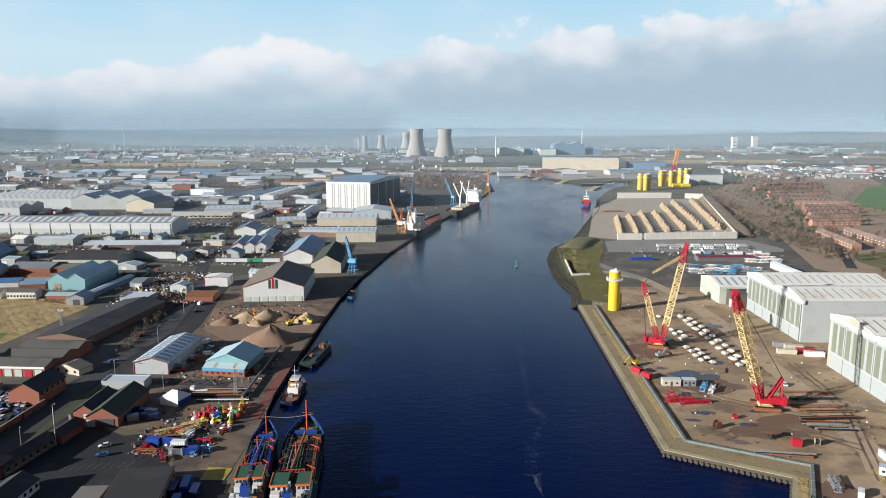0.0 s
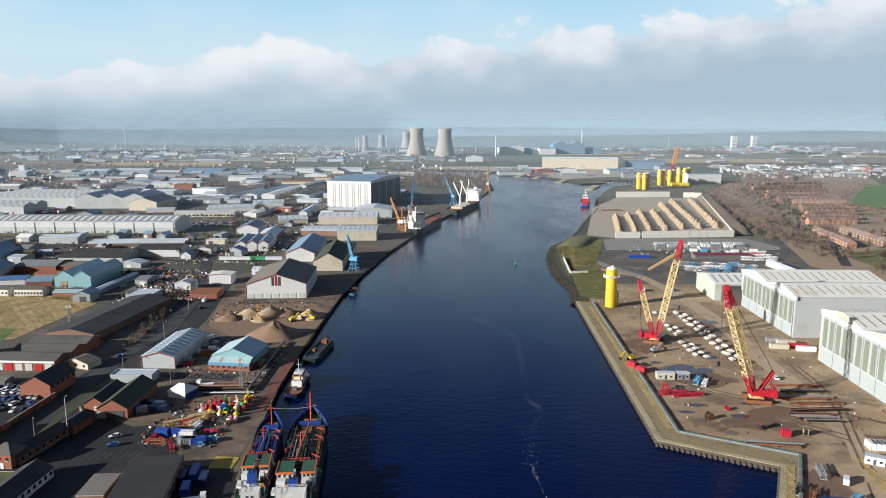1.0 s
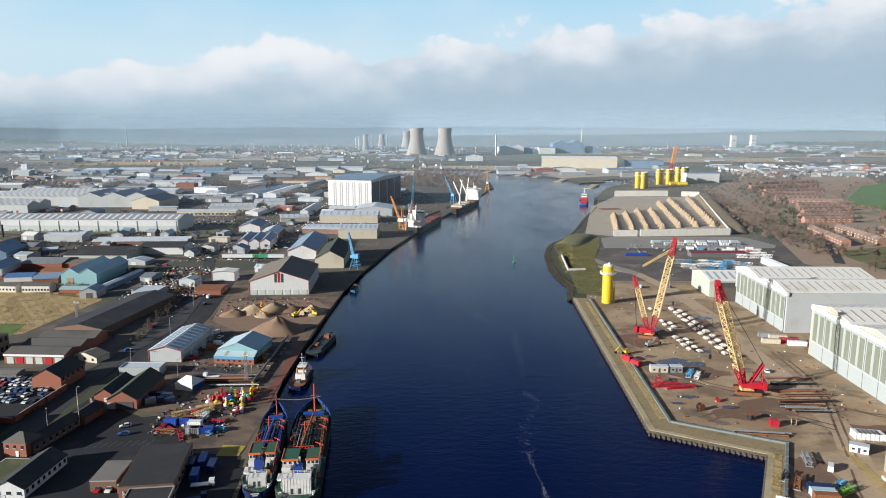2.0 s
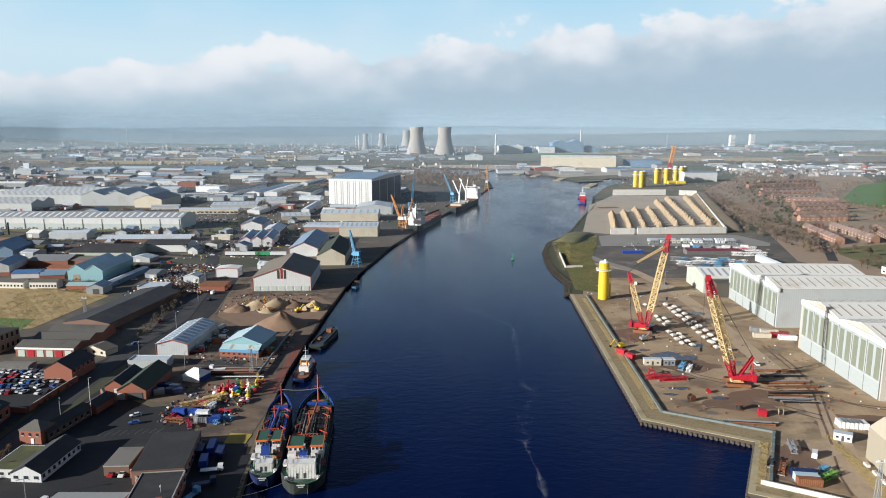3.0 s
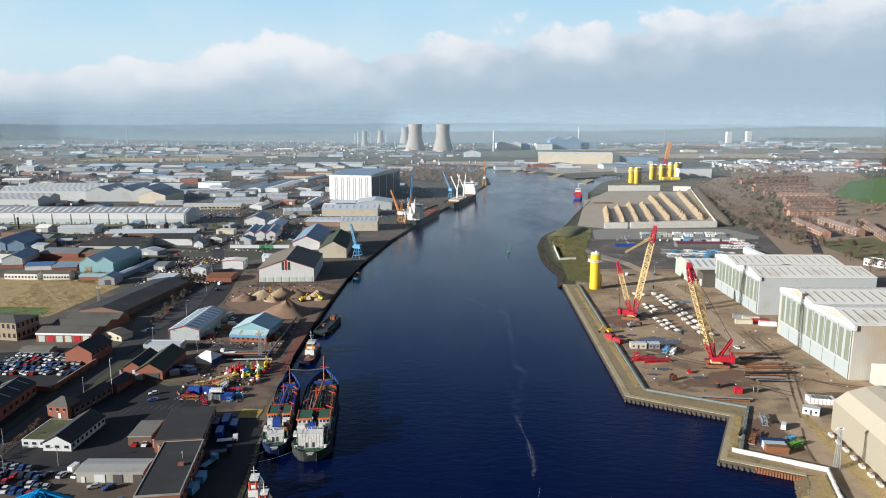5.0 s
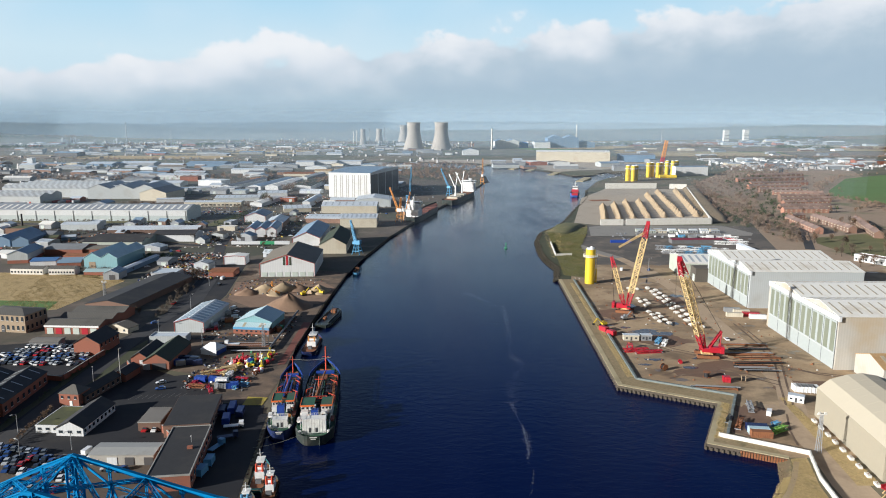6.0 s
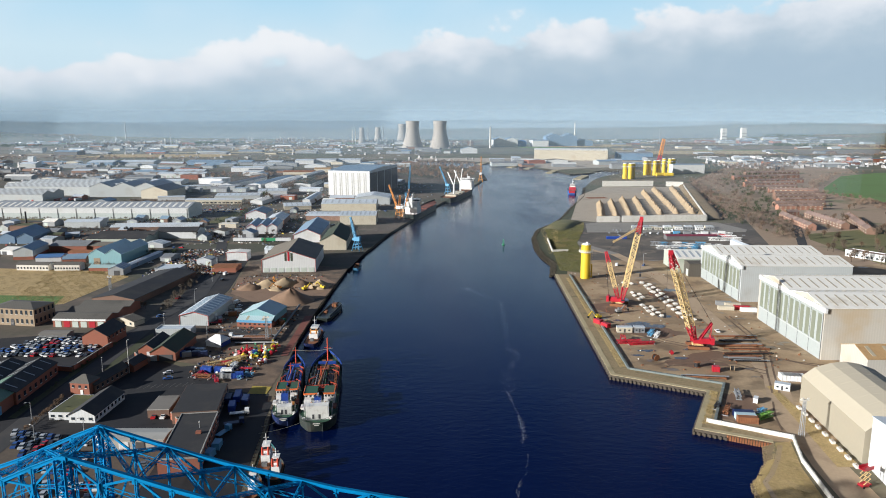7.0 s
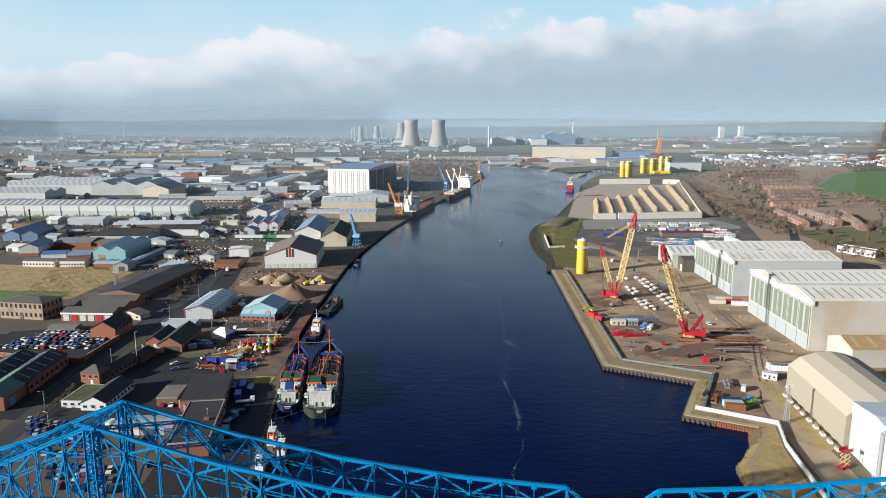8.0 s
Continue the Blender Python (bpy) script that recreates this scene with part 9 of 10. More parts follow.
strip("road", [(-212, 650), (-150, 640), (-90, 620)], 7, 0.15, "road_tarmac", "grey tarmac works road")
strip("road", [(-220, 333), (-190, 322), (-160, 312), (-135, 305), (-95, 300)], 7, 0.15, "road_tarmac", "grey tarmac cross street")
strip("road", [(-241, 957), (-400, 990), (-700, 985), (-1300, 1030)], 9, 0.15, "road_tarmac", "grey tarmac estate road")
strip("track", [(160, 470), (162, 393), (158, 329), (156, 275), (152, 233), (141, 205), (133, 150), (126, 60)], 10, 0.09, "track_dirt", "pale dirt track across the yard")
strip("track", [(110, 560), (127, 545), (150, 520), (157, 480), (160, 440)], 9, 0.1, "track_dirt", "pale dirt track across the yard")
strip("track", [(112, 620), (122, 600), (133, 560), (150, 520)], 9, 0.115, "gravel_pale", "pale gravel track round the storage ground")
strip("road", [(330, 560), (420, 760), (520, 1010), (700, 1400), (900, 1800)], 8, 0.16, "road_tarmac", "grey tarmac road past the houses")
strip("road", [(-700, 2080), (0, 2110), (500, 2030), (900, 2000), (1800, 2300)], 12, 0.18, "road_tarmac", "distant trunk road")

slab("wood_floor", [(300, 560), (345, 715), (366, 862), (420, 1120), (480, 1245), (740, 1690), (1000, 1700), (830, 1330), (640, 1090), (600, 900), (560, 700), (430, 520), (330, 470)], 0.062, "wood_floor", "brown leaf-strewn ground among trees and houses")
# ---- terraces and houses on the right ----
hr = random.Random(3)


def house_row(x0, y0, x1, y1, n, walls="brick_red", label="red brick terraced house with a tiled roof"):
    ang = math.degrees(math.atan2(y1 - y0, x1 - x0))
    L = math.hypot(x1 - x0, y1 - y0) / n
    for i in range(n):
        s = (i + 0.5) / n
        top = thing("terraced_house", pose(x0 + (x1 - x0) * s, y0 + (y1 - y0) * s, 0.02, 0, 0, ang), label, "house", "brick terraces")
        bm = bmesh.new()
        prism(bm, gable(8, 5.2, 2.4), -L / 2 + 0.02, L / 2 - 0.02, pose(0, 0, 0, 0, 0, 90))
        part("wall", bm, walls, top)
        for sy in (-1, 1):
            bm = bmesh.new()
            prism(bm, [(0, 7.65), (sy * 4.3, 5.05), (sy * 4.3, 5.25), (0, 7.85)], -L / 2, L / 2, pose(0, 0, 0, 0, 0, 90))
            bmesh.ops.recalc_face_normals(bm, faces=bm.faces)
            part("roof", bm, "roof_tile", top)
        part("chimney", boxes((L * 0.35, L * 0.35 + 0.9, -0.4, 0.4, 6.8, 8.8)), "brick_brown", top)
        for sy in (1,) if abs(y1 - y0) > abs(x1 - x0) else (-1,):
            for z in (1.0, 3.5):
                part("window", boxes((-L * 0.26, L * 0.1, sy * 4.0 - 0.06, sy * 4.0 + 0.06, z, z + 1.0)), "clad_cream", top)


for x0, y0, x1, y1, n in ((382, 644, 395, 735, 13), (420, 651, 428, 743, 13), (427, 619, 466, 727, 14), (404, 748, 420, 752, 3), (421, 804, 479, 809, 9), (432, 836, 500, 842, 10), (455, 874, 521, 887, 10), (470, 915, 545, 925, 10), (488, 955, 556, 962, 9), (504, 1009, 572, 994, 10),
                          (500, 1048, 570, 1056, 9), (505, 1100, 600, 1120, 11), (530, 1150, 640, 1175, 11), (540, 1230, 680, 1270, 12), (600, 1320, 720, 1350, 11)):
    house_row(x0, y0, x1, y1, n, hr.choice(["brick_orange", "brick_orange", "brick_brown"]))
shed("school_block", "white flat-roofed school block", 353, 500, -60, 32, 10, 5, 0, "clad_white", "roof_tile", windows=(("front", 8, 1.2, 1.6, 1.4),))

# ---- filling the works estates on the left ----
TAKEN = list(FOOTPRINTS) + [(-300, 415, 62), (-350, 425, 62), (-395, 435, 50), (-250, 405, 28)]
ROAD_PTS = [(-150, 380), (-163, 440), (-178, 500), (-196, 570), (-212, 650), (-222, 720), (-232, 795), (-238, 880), (-241, 957), (-230, 1100), (-260, 590), (-330, 640), (-420, 700), (-300, 975), (-400, 990), (-500, 990)]
er = random.Random(9)
WALLS = ["clad_white", "clad_mixed", "clad_mixed", "clad_mixed", "clad_grey", "brick_brown", "clad_mixed", "brick_red", "clad_mixed", "clad_cream"]
ROOFS = ["roof_light", "roof_light", "roof_white", "roof_mixed", "roof_mixed", "roof_grey", "roof_blue", "roof_brown", "roof_light"]


FAR = {}


def far_unit(x, y, yaw, w, d, h, up, walls, roof, along):
    """A far unit of the estates, joined with its like: gabled walls and two roof slopes."""
    m = pose(x, y, rise(x, y), 0, 0, yaw + (0 if along == "d" else 90))
    W, D = (w, d) if along == "d" else (d, w)
    ring = [(-W / 2, 0), (W / 2, 0), (W / 2, h), (0, h + up), (-W / 2, h)]
    vs, fs = FAR.setdefault(walls, ([], []))
    k = len(vs)
    vs += [m @ Vector((px_, py_, pz)) for py_ in (-D / 2, D / 2) for px_, pz in ring]
    fs += [(k, k + 1, k + 2, k + 3, k + 4), (k + 9, k + 8, k + 7, k + 6, k + 5), (k + 1, k + 6, k + 7, k + 2), (k, k + 4, k + 9, k + 5)]
    vs, fs = FAR.setdefault(roof, ([], []))
    k = len(vs)
    vs += [m @ Vector((px_, py_, pz + 0.2)) for py_ in (-D / 2 - 0.4, D / 2 + 0.4) for px_, pz in ((-W / 2 - 0.4, h - 0.1), (0, h + up), (W / 2 + 0.4, h - 0.1))]
    fs += [(k, k + 1, k + 4, k + 3), (k + 1, k + 2, k + 5, k + 4)]


def fill(xa, xb, ya, yb, tries, wide, deep, high, yaw, spare=4.0, lights=True):
    for _ in range(tries):
        x, y = er.uniform(xa, xb), er.uniform(ya, yb)
        w, d = er.uniform(*wide), er.uniform(*deep)
        rad = max(w, d) * 0.56
        if any((x - a) ** 2 + (y - b) ** 2 < (rad + c) ** 2 for a, b, c in TAKEN) or any((x - a) ** 2 + (y - b) ** 2 < (rad + 5) ** 2 for a, b in ROAD_PTS):
            continue
        edge = np.interp(y, [p[1] for p in left_bank[:20]], [p[0] for p in left_bank[:20]]) if y < 1600 else 1e9
        if x < 100 and x + rad > edge - 8:
            continue
        TAKEN.append((x, y, rad))
        h = er.uniform(*high)
        wl, rf = er.choice(WALLS), er.choice(ROOFS)
        colour = {"clad_white": "white", "clad_mixed": "pale", "clad_grey": "grey", "brick_brown": "brown brick", "brick_red": "red brick", "clad_cream": "cream"}[wl]
        rc = {"roof_light": "pale sheet", "roof_white": "whitish", "roof_mixed": "weathered sheet", "roof_grey": "grey sheet", "roof_blue": "blue-grey", "roof_brown": "brown"}[rf]
        al = er.choice(["d", "w", "w"])
        bays = 1 if min(w, d) < 28 else er.choice([1, 2])
        if y > 1080 or x > 100:
            far_unit(x, y, yaw + er.uniform(-7, 7), w, d, h, er.uniform(1.0, 3.5), wl, rf, al)
            continue
        shed("works_unit", f"{colour} works unit with a {rc} roof", x, y, yaw + er.uniform(-7, 7), w, d, h, er.choice([0, 1.5, 2, 2.5]) if al == "w" else er.uniform(1.5, 3), wl, rf, al, bays=bays,
             lights=er.choice([0, 4, 6]) if lights and y < 600 else 0, doors=(("front", er.uniform(-0.3, 0.3), 4, min(4.2, h * 0.75), er.choice(["door_dark", "door_panel", "door_panel"])),) if y < 1200 else (), group="works units of the estate")


fill(-480, -120, 440, 800, 170, (8, 20), (8, 18), (3.2, 5), -4)
fill(-700, -130, 780, 1150, 190, (14, 40), (12, 26), (4, 6), -4)
fill(-1100, -40, 1100, 1700, 300, (20, 80), (14, 34), (4, 7), -4)
fill(-2000, 60, 2080, 3000, 120, (20, 80), (16, 40), (4, 7), -3, lights=False)
fill(700, 1300, 1560, 1900, 130, (14, 50), (12, 30), (4, 9), 5, lights=False)
fill(1100, 1700, 2950, 3250, 60, (30, 90), (16, 40), (6, 12), 5, lights=False)
fill(600, 1900, 2100, 2900, 40, (20, 60), (16, 40), (4, 8), 5, lights=False)
fill(150, 560, 1480, 1800, 30, (20, 60), (16, 40), (5, 10), 5, lights=False)
fill(-420, -262, 130, 330, 60, (12, 26), (10, 20), (5, 7), 3)


for key, (vs, fs) in FAR.items():
    me = bpy.data.meshes.new("far_units")
    me.from_pydata(vs, [], fs)
    me.materials.append(MATS[key])
    tagged(new("far_units", me), "far pale works units of the estates", "buildings", kind="stuff")


# small loose clutter that nobody could count
def litter(name, areas, count, lo, hi, material, label, seed):
    g = random.Random(seed)
    bm_v, bm_f = [], []
    for _ in range(count):
        xa, xb, ya, yb = g.choice(areas)
        x, y = g.uniform(xa, xb), g.uniform(ya, yb)
        a = g.uniform(0, 6.3)
        w, d, h = g.uniform(lo, hi), g.uniform(lo, hi) * 0.7, g.uniform(lo, hi) * 0.5
        ca, sa = math.cos(a), math.sin(a)
        k = len(bm_v)
        for z in (0.04, h):
            t_ = 1.0 if z < 0.1 else 0.75
            for sx, sy in ((-1, -1), (1, -1), (1, 1), (-1, 1)):
                bm_v.append((x + (sx * w * ca - sy * d * sa) / 2 * t_, y + (sx * w * sa + sy * d * ca) / 2 * t_, z))
        bm_f += [(k + 4, k + 5, k + 6, k + 7), (k, k + 1, k + 5, k + 4), (k + 1, k + 2, k + 6, k + 5), (k + 2, k + 3, k + 7, k + 6), (k + 3, k, k + 4, k + 7)]
    me = bpy.data.meshes.new(name)
    me.from_pydata(bm_v, [], bm_f)
    me.materials.append(MATS[material])
    tagged(new(name, me), label, "scrap", kind="stuff")


wharf_areas = [(-112, -82, 228, 272), (-124, -80, 300, 345), (-138, -82, 395, 440)]
estate_areas = [(-215, -178, 430, 500), (-215, -180, 470, 540), (-340, -230, 620, 660), (-320, -300, 640, 720), (-340, -270, 660, 760), (-200, -160, 440, 470), (-230, -140, 560, 800), (-420, -250, 560, 700), (-170, -66, 760, 1000), (-330, -140, 800, 1000)]
for i, (mt, c1, c2) in enumerate((("rust_steel", 150, 420), ("worn_grey", 150, 420), ("ship_white", 40, 300), ("hull_blue", 60, 110), ("hull_red", 35, 70), ("black_steel", 130, 300), ("yellow_worn", 20, 60), ("coping_grey", 30, 220))):
    litter("scrap_pieces", wharf_areas, c1, 0.4, 1.5, mt, "small scattered scrap and gear on the wharf", 200 + i)
    litter("scrap_pieces", estate_areas, c2 * 2, 0.6, 2.4, mt, "small scattered goods and scrap between the works", 230 + i)
litter("scrap_pieces", [(96, 180, 240, 470)], 160, 0.3, 1.3, "rust_steel", "small scattered steel on the dirt yard", 260)
litter("scrap_pieces", [(96, 180, 240, 470)], 60, 0.3, 1.2, "concrete_white", "small pale scraps on the dirt yard", 261)
litter("scrap_pieces", [(170, 300, 610, 650), (320, 480, 1270, 1450), (-60, -8, 850, 1150)], 150, 1.0, 3.0, "grey_steel", "small stored goods on the gravel ground", 262)
litter("scrap_pieces", [(320, 560, 1270, 1450), (-80, -22, 790, 1150)], 80, 1.0, 3.0, "coping_grey", "small pale stored goods on the gravel ground", 263)
litter("far_roofs", [(-1900, 100, 1750, 3200), (-1500, -700, 1100, 1700)], 900, 4, 14, "roof_far", "far scattered pale sheds and houses of the plain", 270)
litter("far_roofs", [(700, 1300, 1560, 1900), (1000, 1800, 2950, 3250), (650, 1100, 1500, 1700)], 420, 4, 12, "roof_far", "far houses of the town beyond the pasture", 272)
litter("far_roofs", [(-1900, 0, 2500, 3300), (700, 1300, 1600, 1850), (300, 2200, 3000, 3300)], 620, 4, 12, "clad_white", "far scattered white sheds of the plain", 271)

# ---- the far works ----
def cooling_tower(x, y, h, wide, label, n=40):
    top = thing("cooling_tower", pose(x, y, rise(x, y)), label, "cooling tower", "cooling towers")
    bm = bmesh.new()
    prof = [(0.0, 0.40), (0.06, 0.385), (0.25, 0.325), (0.45, 0.272), (0.62, 0.245), (0.75, 0.237), (0.88, 0.242), (1.0, 0.252), (1.0, 0.240), (0.8, 0.222)]
    rows = [[bm.verts.new((wide * r * h * math.cos(2 * math.pi * i / n), wide * r * h * math.sin(2 * math.pi * i / n), z * h)) for i in range(n)] for z, r in prof]
    for a, b in zip(rows, rows[1:]):
        for i in range(n):
            j = (i + 1) % n
            bm.faces.new((a[i], a[j], b[j], b[i]))
    part("shell", bm, "tower_concrete", top, smooth=True)
    bm = bmesh.new()
    tube(bm, (0, 0, h * 0.985), (0, 0, h * 1.004), 0.256 * h * wide, 0.256 * h * wide, n)
    for f in [f for f in bm.faces if len(f.verts) > 4]:
        bm.faces.remove(f)
    part("rim", bm, "tower_concrete", top)


for cx, cy, ch, cw in ((-92, 2490, 96, 1.0), (6, 2493, 96, 1.0), (-161, 3150, 78, 0.9), (-275, 3200, 62, 0.8), (-315, 2893, 66, 0.62)):
    cooling_tower(cx, cy, ch, cw, "grey-brown concrete cooling tower with a waisted shell")


def stack(x, y, h, r, paint, label):
    top = thing("chimney_stack", pose(x, y, rise(x, y)), label, "chimney", "chimney stacks")
    bm = bmesh.new()
    tube(bm, (0, 0, 0), (0, 0, h), r, r * 0.7, 14)
    part("shaft", bm, paint, top)
    bm = bmesh.new()
    tube(bm, (0, 0, h), (0, 0, h + 1.5), r * 0.8, r * 0.8, 14)
    part("cap", bm, "black_steel", top)


stack(-420, 652, 17, 1.1, "black_steel", "short black and white works chimney")
for sx, sy, sh, sr, sp in ((186, 2500, 74, 3.2, "concrete_white"), (640, 3300, 80, 3.6, "concrete_white"), (-1441, 3250, 84, 3, "grey_steel"), (-342, 2893, 62, 2.5, "concrete_white"), (-356, 2910, 58, 2.2, "concrete_white"), (-330, 3300, 60, 2.0, "grey_steel"), (-255, 3250, 66, 2.2, "grey_steel"), (-1180, 3100, 60, 2, "grey_steel"), (1010, 3200, 60, 2.4, "grey_steel")):
    stack(sx, sy, sh, sr, sp, "slim pale industrial chimney stack")
for bx, by, bh in ((1303, 3205, 58), (1397, 3215, 60), (2240, 3980, 46), (2340, 3990, 46)):
    shed("tower_block", "white concrete tower block", bx, by, 5, 22, 18, bh, 0, "concrete_white", "roof_light", windows=(("front", 4, 6, 3, 3), ("front", 4, 20, 3, 3), ("front", 4, 34, 3, 3)) if by < 3500 else (), category="building")
mast = thing("lattice_mast", pose(520, 1600, 0), "tall orange and red lattice boom standing upright", "crane")
bm = bmesh.new()
lattice(bm, (0, 0, 24), (6, 0, 62), 6, 5, 8, 1.3, 0.8)
part("boom", bm, "orange_paint", mast)
bm = bmesh.new()
lattice(bm, (-5, 0, 0), (0, 0, 24), 6, 6, 4, 1.3, 0.8)
part("boom_foot", bm, "red_paint", mast)
shed("white_works", "white works hall beside yellow foundations", 505, 1378, 4, 66, 26, 18, 1, "clad_white", "roof_blue", "w")
shed("blue_works", "far stepped blue and white works", 250, 2640, 4, 90, 60, 26, 8, "clad_white", "roof_blue", "d", bays=2)
shed("blue_works", "far stepped blue and white works", 312, 2660, 4, 40, 40, 20, 5, "clad_blue", "roof_blue", "d")
shed("blue_works", "far dark blue works with stepped roofs", 470, 2700, 4, 120, 60, 36, 12, "clad_bluegrey", "roof_blue", "d", bays=2)
shed("blue_works", "far white works with a blue roof", 385, 2660, 4, 60, 50, 22, 3, "clad_white", "roof_blue", "w")
shed("blue_works", "far dark blue works with stepped roofs", 560, 2720, 4, 70, 60, 18, 8, "clad_bluegrey", "roof_blue", "d")
shed("dark_works", "dark blue sheds beside the wide hall", 520, 1830, -4, 90, 50, 18, 3, "clad_bluegrey", "roof_grey", "w")
shed("river_shed", "small blue-roofed shed on the far bank", 95, 2150, 2, 50, 30, 14, 6, "clad_white", "roof_blue", "d")


def jetty(x, y, yaw, long, wide, material="quay_concrete"):
    top = thing("jetty", pose(x, y, 0, 0, 0, yaw), "old concrete slipway reaching into the river", "jetty")
    bm = bmesh.new()
    prism(bm, [(-long / 2, WATER - 1), (long / 2, WATER - 1), (long / 2, WATER + 0.8), (-long / 2, 0.6)], -wide / 2, wide / 2)
    bmesh.ops.recalc_face_normals(bm, faces=bm.faces)
    part("ramp", bm, material, top)


for jx, jy, jl in ((110, 1925, 70), (150, 1880, 70), (185, 1815, 80), (222, 1760, 80), (262, 1640, 90), (300, 1480, 110)):
    jetty(jx * 0.88 + 10, jy * 0.88 - 14, -115, jl * 0.6, 14)
slab("dock_edge", [(266, 1365), (330, 1382), (332, 1390), (268, 1375)], 0.3, "quay_concrete", "low concrete dock arm")
jt = thing("timber_jetty", pose(226, 935, 0, 0, 0, 8), "dark timber jetty beside the mud bank", "jetty")
part("deck", boxes((-14, 14, -8, 8, -0.4, 0.3)), "rust_steel", jt)
for i in range(8):
    part("pile", boxes((-14 + 4 * i - 0.4, -14 + 4 * i + 0.4, -8, -7.2, WATER - 1, -0.4)), "quay_wall", jt)

# process plants far off: vessels, frames and pipes
pr = random.Random(41)


def process_plant(x, y, n, spread, label):
    for i in range(n):
        px_, py_ = x + pr.uniform(-spread, spread), y + pr.uniform(-spread * 0.4, spread * 0.4)
        top = thing("process_unit", pose(px_, py_, rise(px_, py_), 0, 0, pr.uniform(-20, 20)), label, "plant", "far process plants")
        h = pr.uniform(8, 26)
        bm = bmesh.new()
        tube(bm, (0, 0, 0), (0, 0, h), pr.uniform(1.5, 5), pr.uniform(1.2, 3), 10)
        part("vessel", bm, pr.choice(["grey_steel", "concrete_white", "grey_steel", "clad_grey"]), top)
        bm = bmesh.new()
        w = pr.uniform(6, 14)
        for k in range(4):
            beam(bm, ((-1, 1, 1, -1)[k] * w, (-1, -1, 1, 1)[k] * w, 0), ((-1, 1, 1, -1)[k] * w, (-1, -1, 1, 1)[k] * w, h * 0.7), 0.9)
        for z in (0.25, 0.5, 0.7):
            box(bm, -w, w, -w, w, h * z - 0.4, h * z)
        part("frame", bm, pr.choice(["grey_steel", "rust_steel", "clad_grey"]), top)


process_plant(-760, 3050, 16, 170, "far grey chemical plant unit with steel frame")
process_plant(-480, 3150, 14, 150, "far grey chemical plant unit with steel frame")
process_plant(-1500, 3000, 8, 120, "far grey chemical plant unit with steel frame")
process_plant(-1150, 2700, 10, 160, "far grey works unit with steel frame")
process_plant(60, 2750, 10, 160, "far pale works unit with steel frame")
process_plant(-230, 2900, 8, 90, "far pale works unit with steel frame")

# ---- the blue bridge under the camera's way ----
bridge = thing("transporter_bridge", pose(33.3, 36.9, 0, 0, 0, -4.6), "bright blue steel cantilever truss bridge on lattice towers", "bridge")
HALF = [(8.4, 46.65), (17.7, 47.3), (28.3, 48.0), (38.6, 49.3), (51.8, 51.1), (59.7, 52.9), (70.6, 54.9), (78, 57), (85, 58.9), (91, 60.8), (92.5, 61.0), (94.5, 60.3), (110, 53.2), (146, 41.0)]
TOP_U = [-u for u, z in HALF[::-1]] + [u for u, z in HALF]
TOP_Z = [z for u, z in HALF[::-1]] + [z for u, z in HALF]
LOW = 40.0
nodes_u = [-145 + 5.25 * i for i in range(10)] + [-92.5 + 6.007 * i for i in range(15)]
nodes_u = nodes_u + [-u for u in nodes_u[::-1]]


def z_top(u):
    return float(np.interp(u, TOP_U, TOP_Z))


def bar(name, a, b, w, h=None, parent=None):
    bm = bmesh.new()
    beam(bm, a, b, w, h)
    return part(name, bm, "bridge_blue", parent or bridge)


for side, v in (("far", 5.6), ("near", -5.6)):
    for i, (a, b) in enumerate(zip(nodes_u, nodes_u[1:])):
        if abs((a + b) / 2) < 7.4:
            continue
        pa, pb = Vector((a, v, z_top(a))), Vector((b, v, z_top(b)))
        bm = bmesh.new()
        beam(bm, pa, pb, 0.5, 0.52)
        for dz in (-0.28, 0.28):
            beam(bm, pa + Vector((0, 0, dz)), pb + Vector((0, 0, dz)), 0.66, 0.08)
        part("top_chord", bm, "bridge_blue", bridge)
        bar("bottom_chord", (a, v, LOW), (b, v, LOW), 0.5, 0.7)
        bm = bmesh.new()
        for s in (-0.28, 0.28):
            beam(bm, (a, v + s, LOW), (a, v + s, z_top(a)), 0.14, 0.2)
        n = max(2, int((z_top(a) - LOW) / 1.1))
        for k in range(n):
            z0, z1 = LOW + (z_top(a) - LOW) * k / n, LOW + (z_top(a) - LOW) * (k + 1) / n
            beam(bm, (a, v - 0.28 * (-1) ** k, z0), (a, v + 0.28 * (-1) ** k, z1), 0.08)
        part("post", bm, "bridge_blue", bridge)
        part("gusset", boxes((a - 0.45, a + 0.45, v - 0.31, v + 0.31, z_top(a) - 0.9, z_top(a) - 0.2)), "bridge_blue", bridge)
        if i % 2 == 0 and i + 2 < len(nodes_u) and abs(nodes_u[i + 1]) > 8.9:
            c = nodes_u[i + 2]
            m = nodes_u[i + 1]
            hub = Vector((m, v, z_top(m) - 3.3))
            for p in ((a, v, z_top(a)), (c, v, z_top(c)), (a, v, LOW), (c, v, LOW)):
                bar("diagonal", p, hub, 0.24, 0.34)
            bar("hub_plate", hub - Vector((0.45, 0, 0)), hub + Vector((0.45, 0, 0)), 0.36, 0.9)
    bm = bmesh.new()
    mids = [Vector((u, v, z_top(u) - 3.3)) for u in nodes_u[1::2]]
    for p, q in zip(mids, mids[1:]):
        for dz in (-0.35, 0.35):
            beam(bm, p + Vector((0, 0, dz)), q + Vector((0, 0, dz)), 0.12)
        for k in range(8):
            beam(bm, p.lerp(q, k / 8) + Vector((0, 0, -0.35 * (-1) ** k)), p.lerp(q, (k + 1) / 8) + Vector((0, 0, 0.35 * (-1) ** k)), 0.07)
    part("stringer", bm, "bridge_blue", bridge)
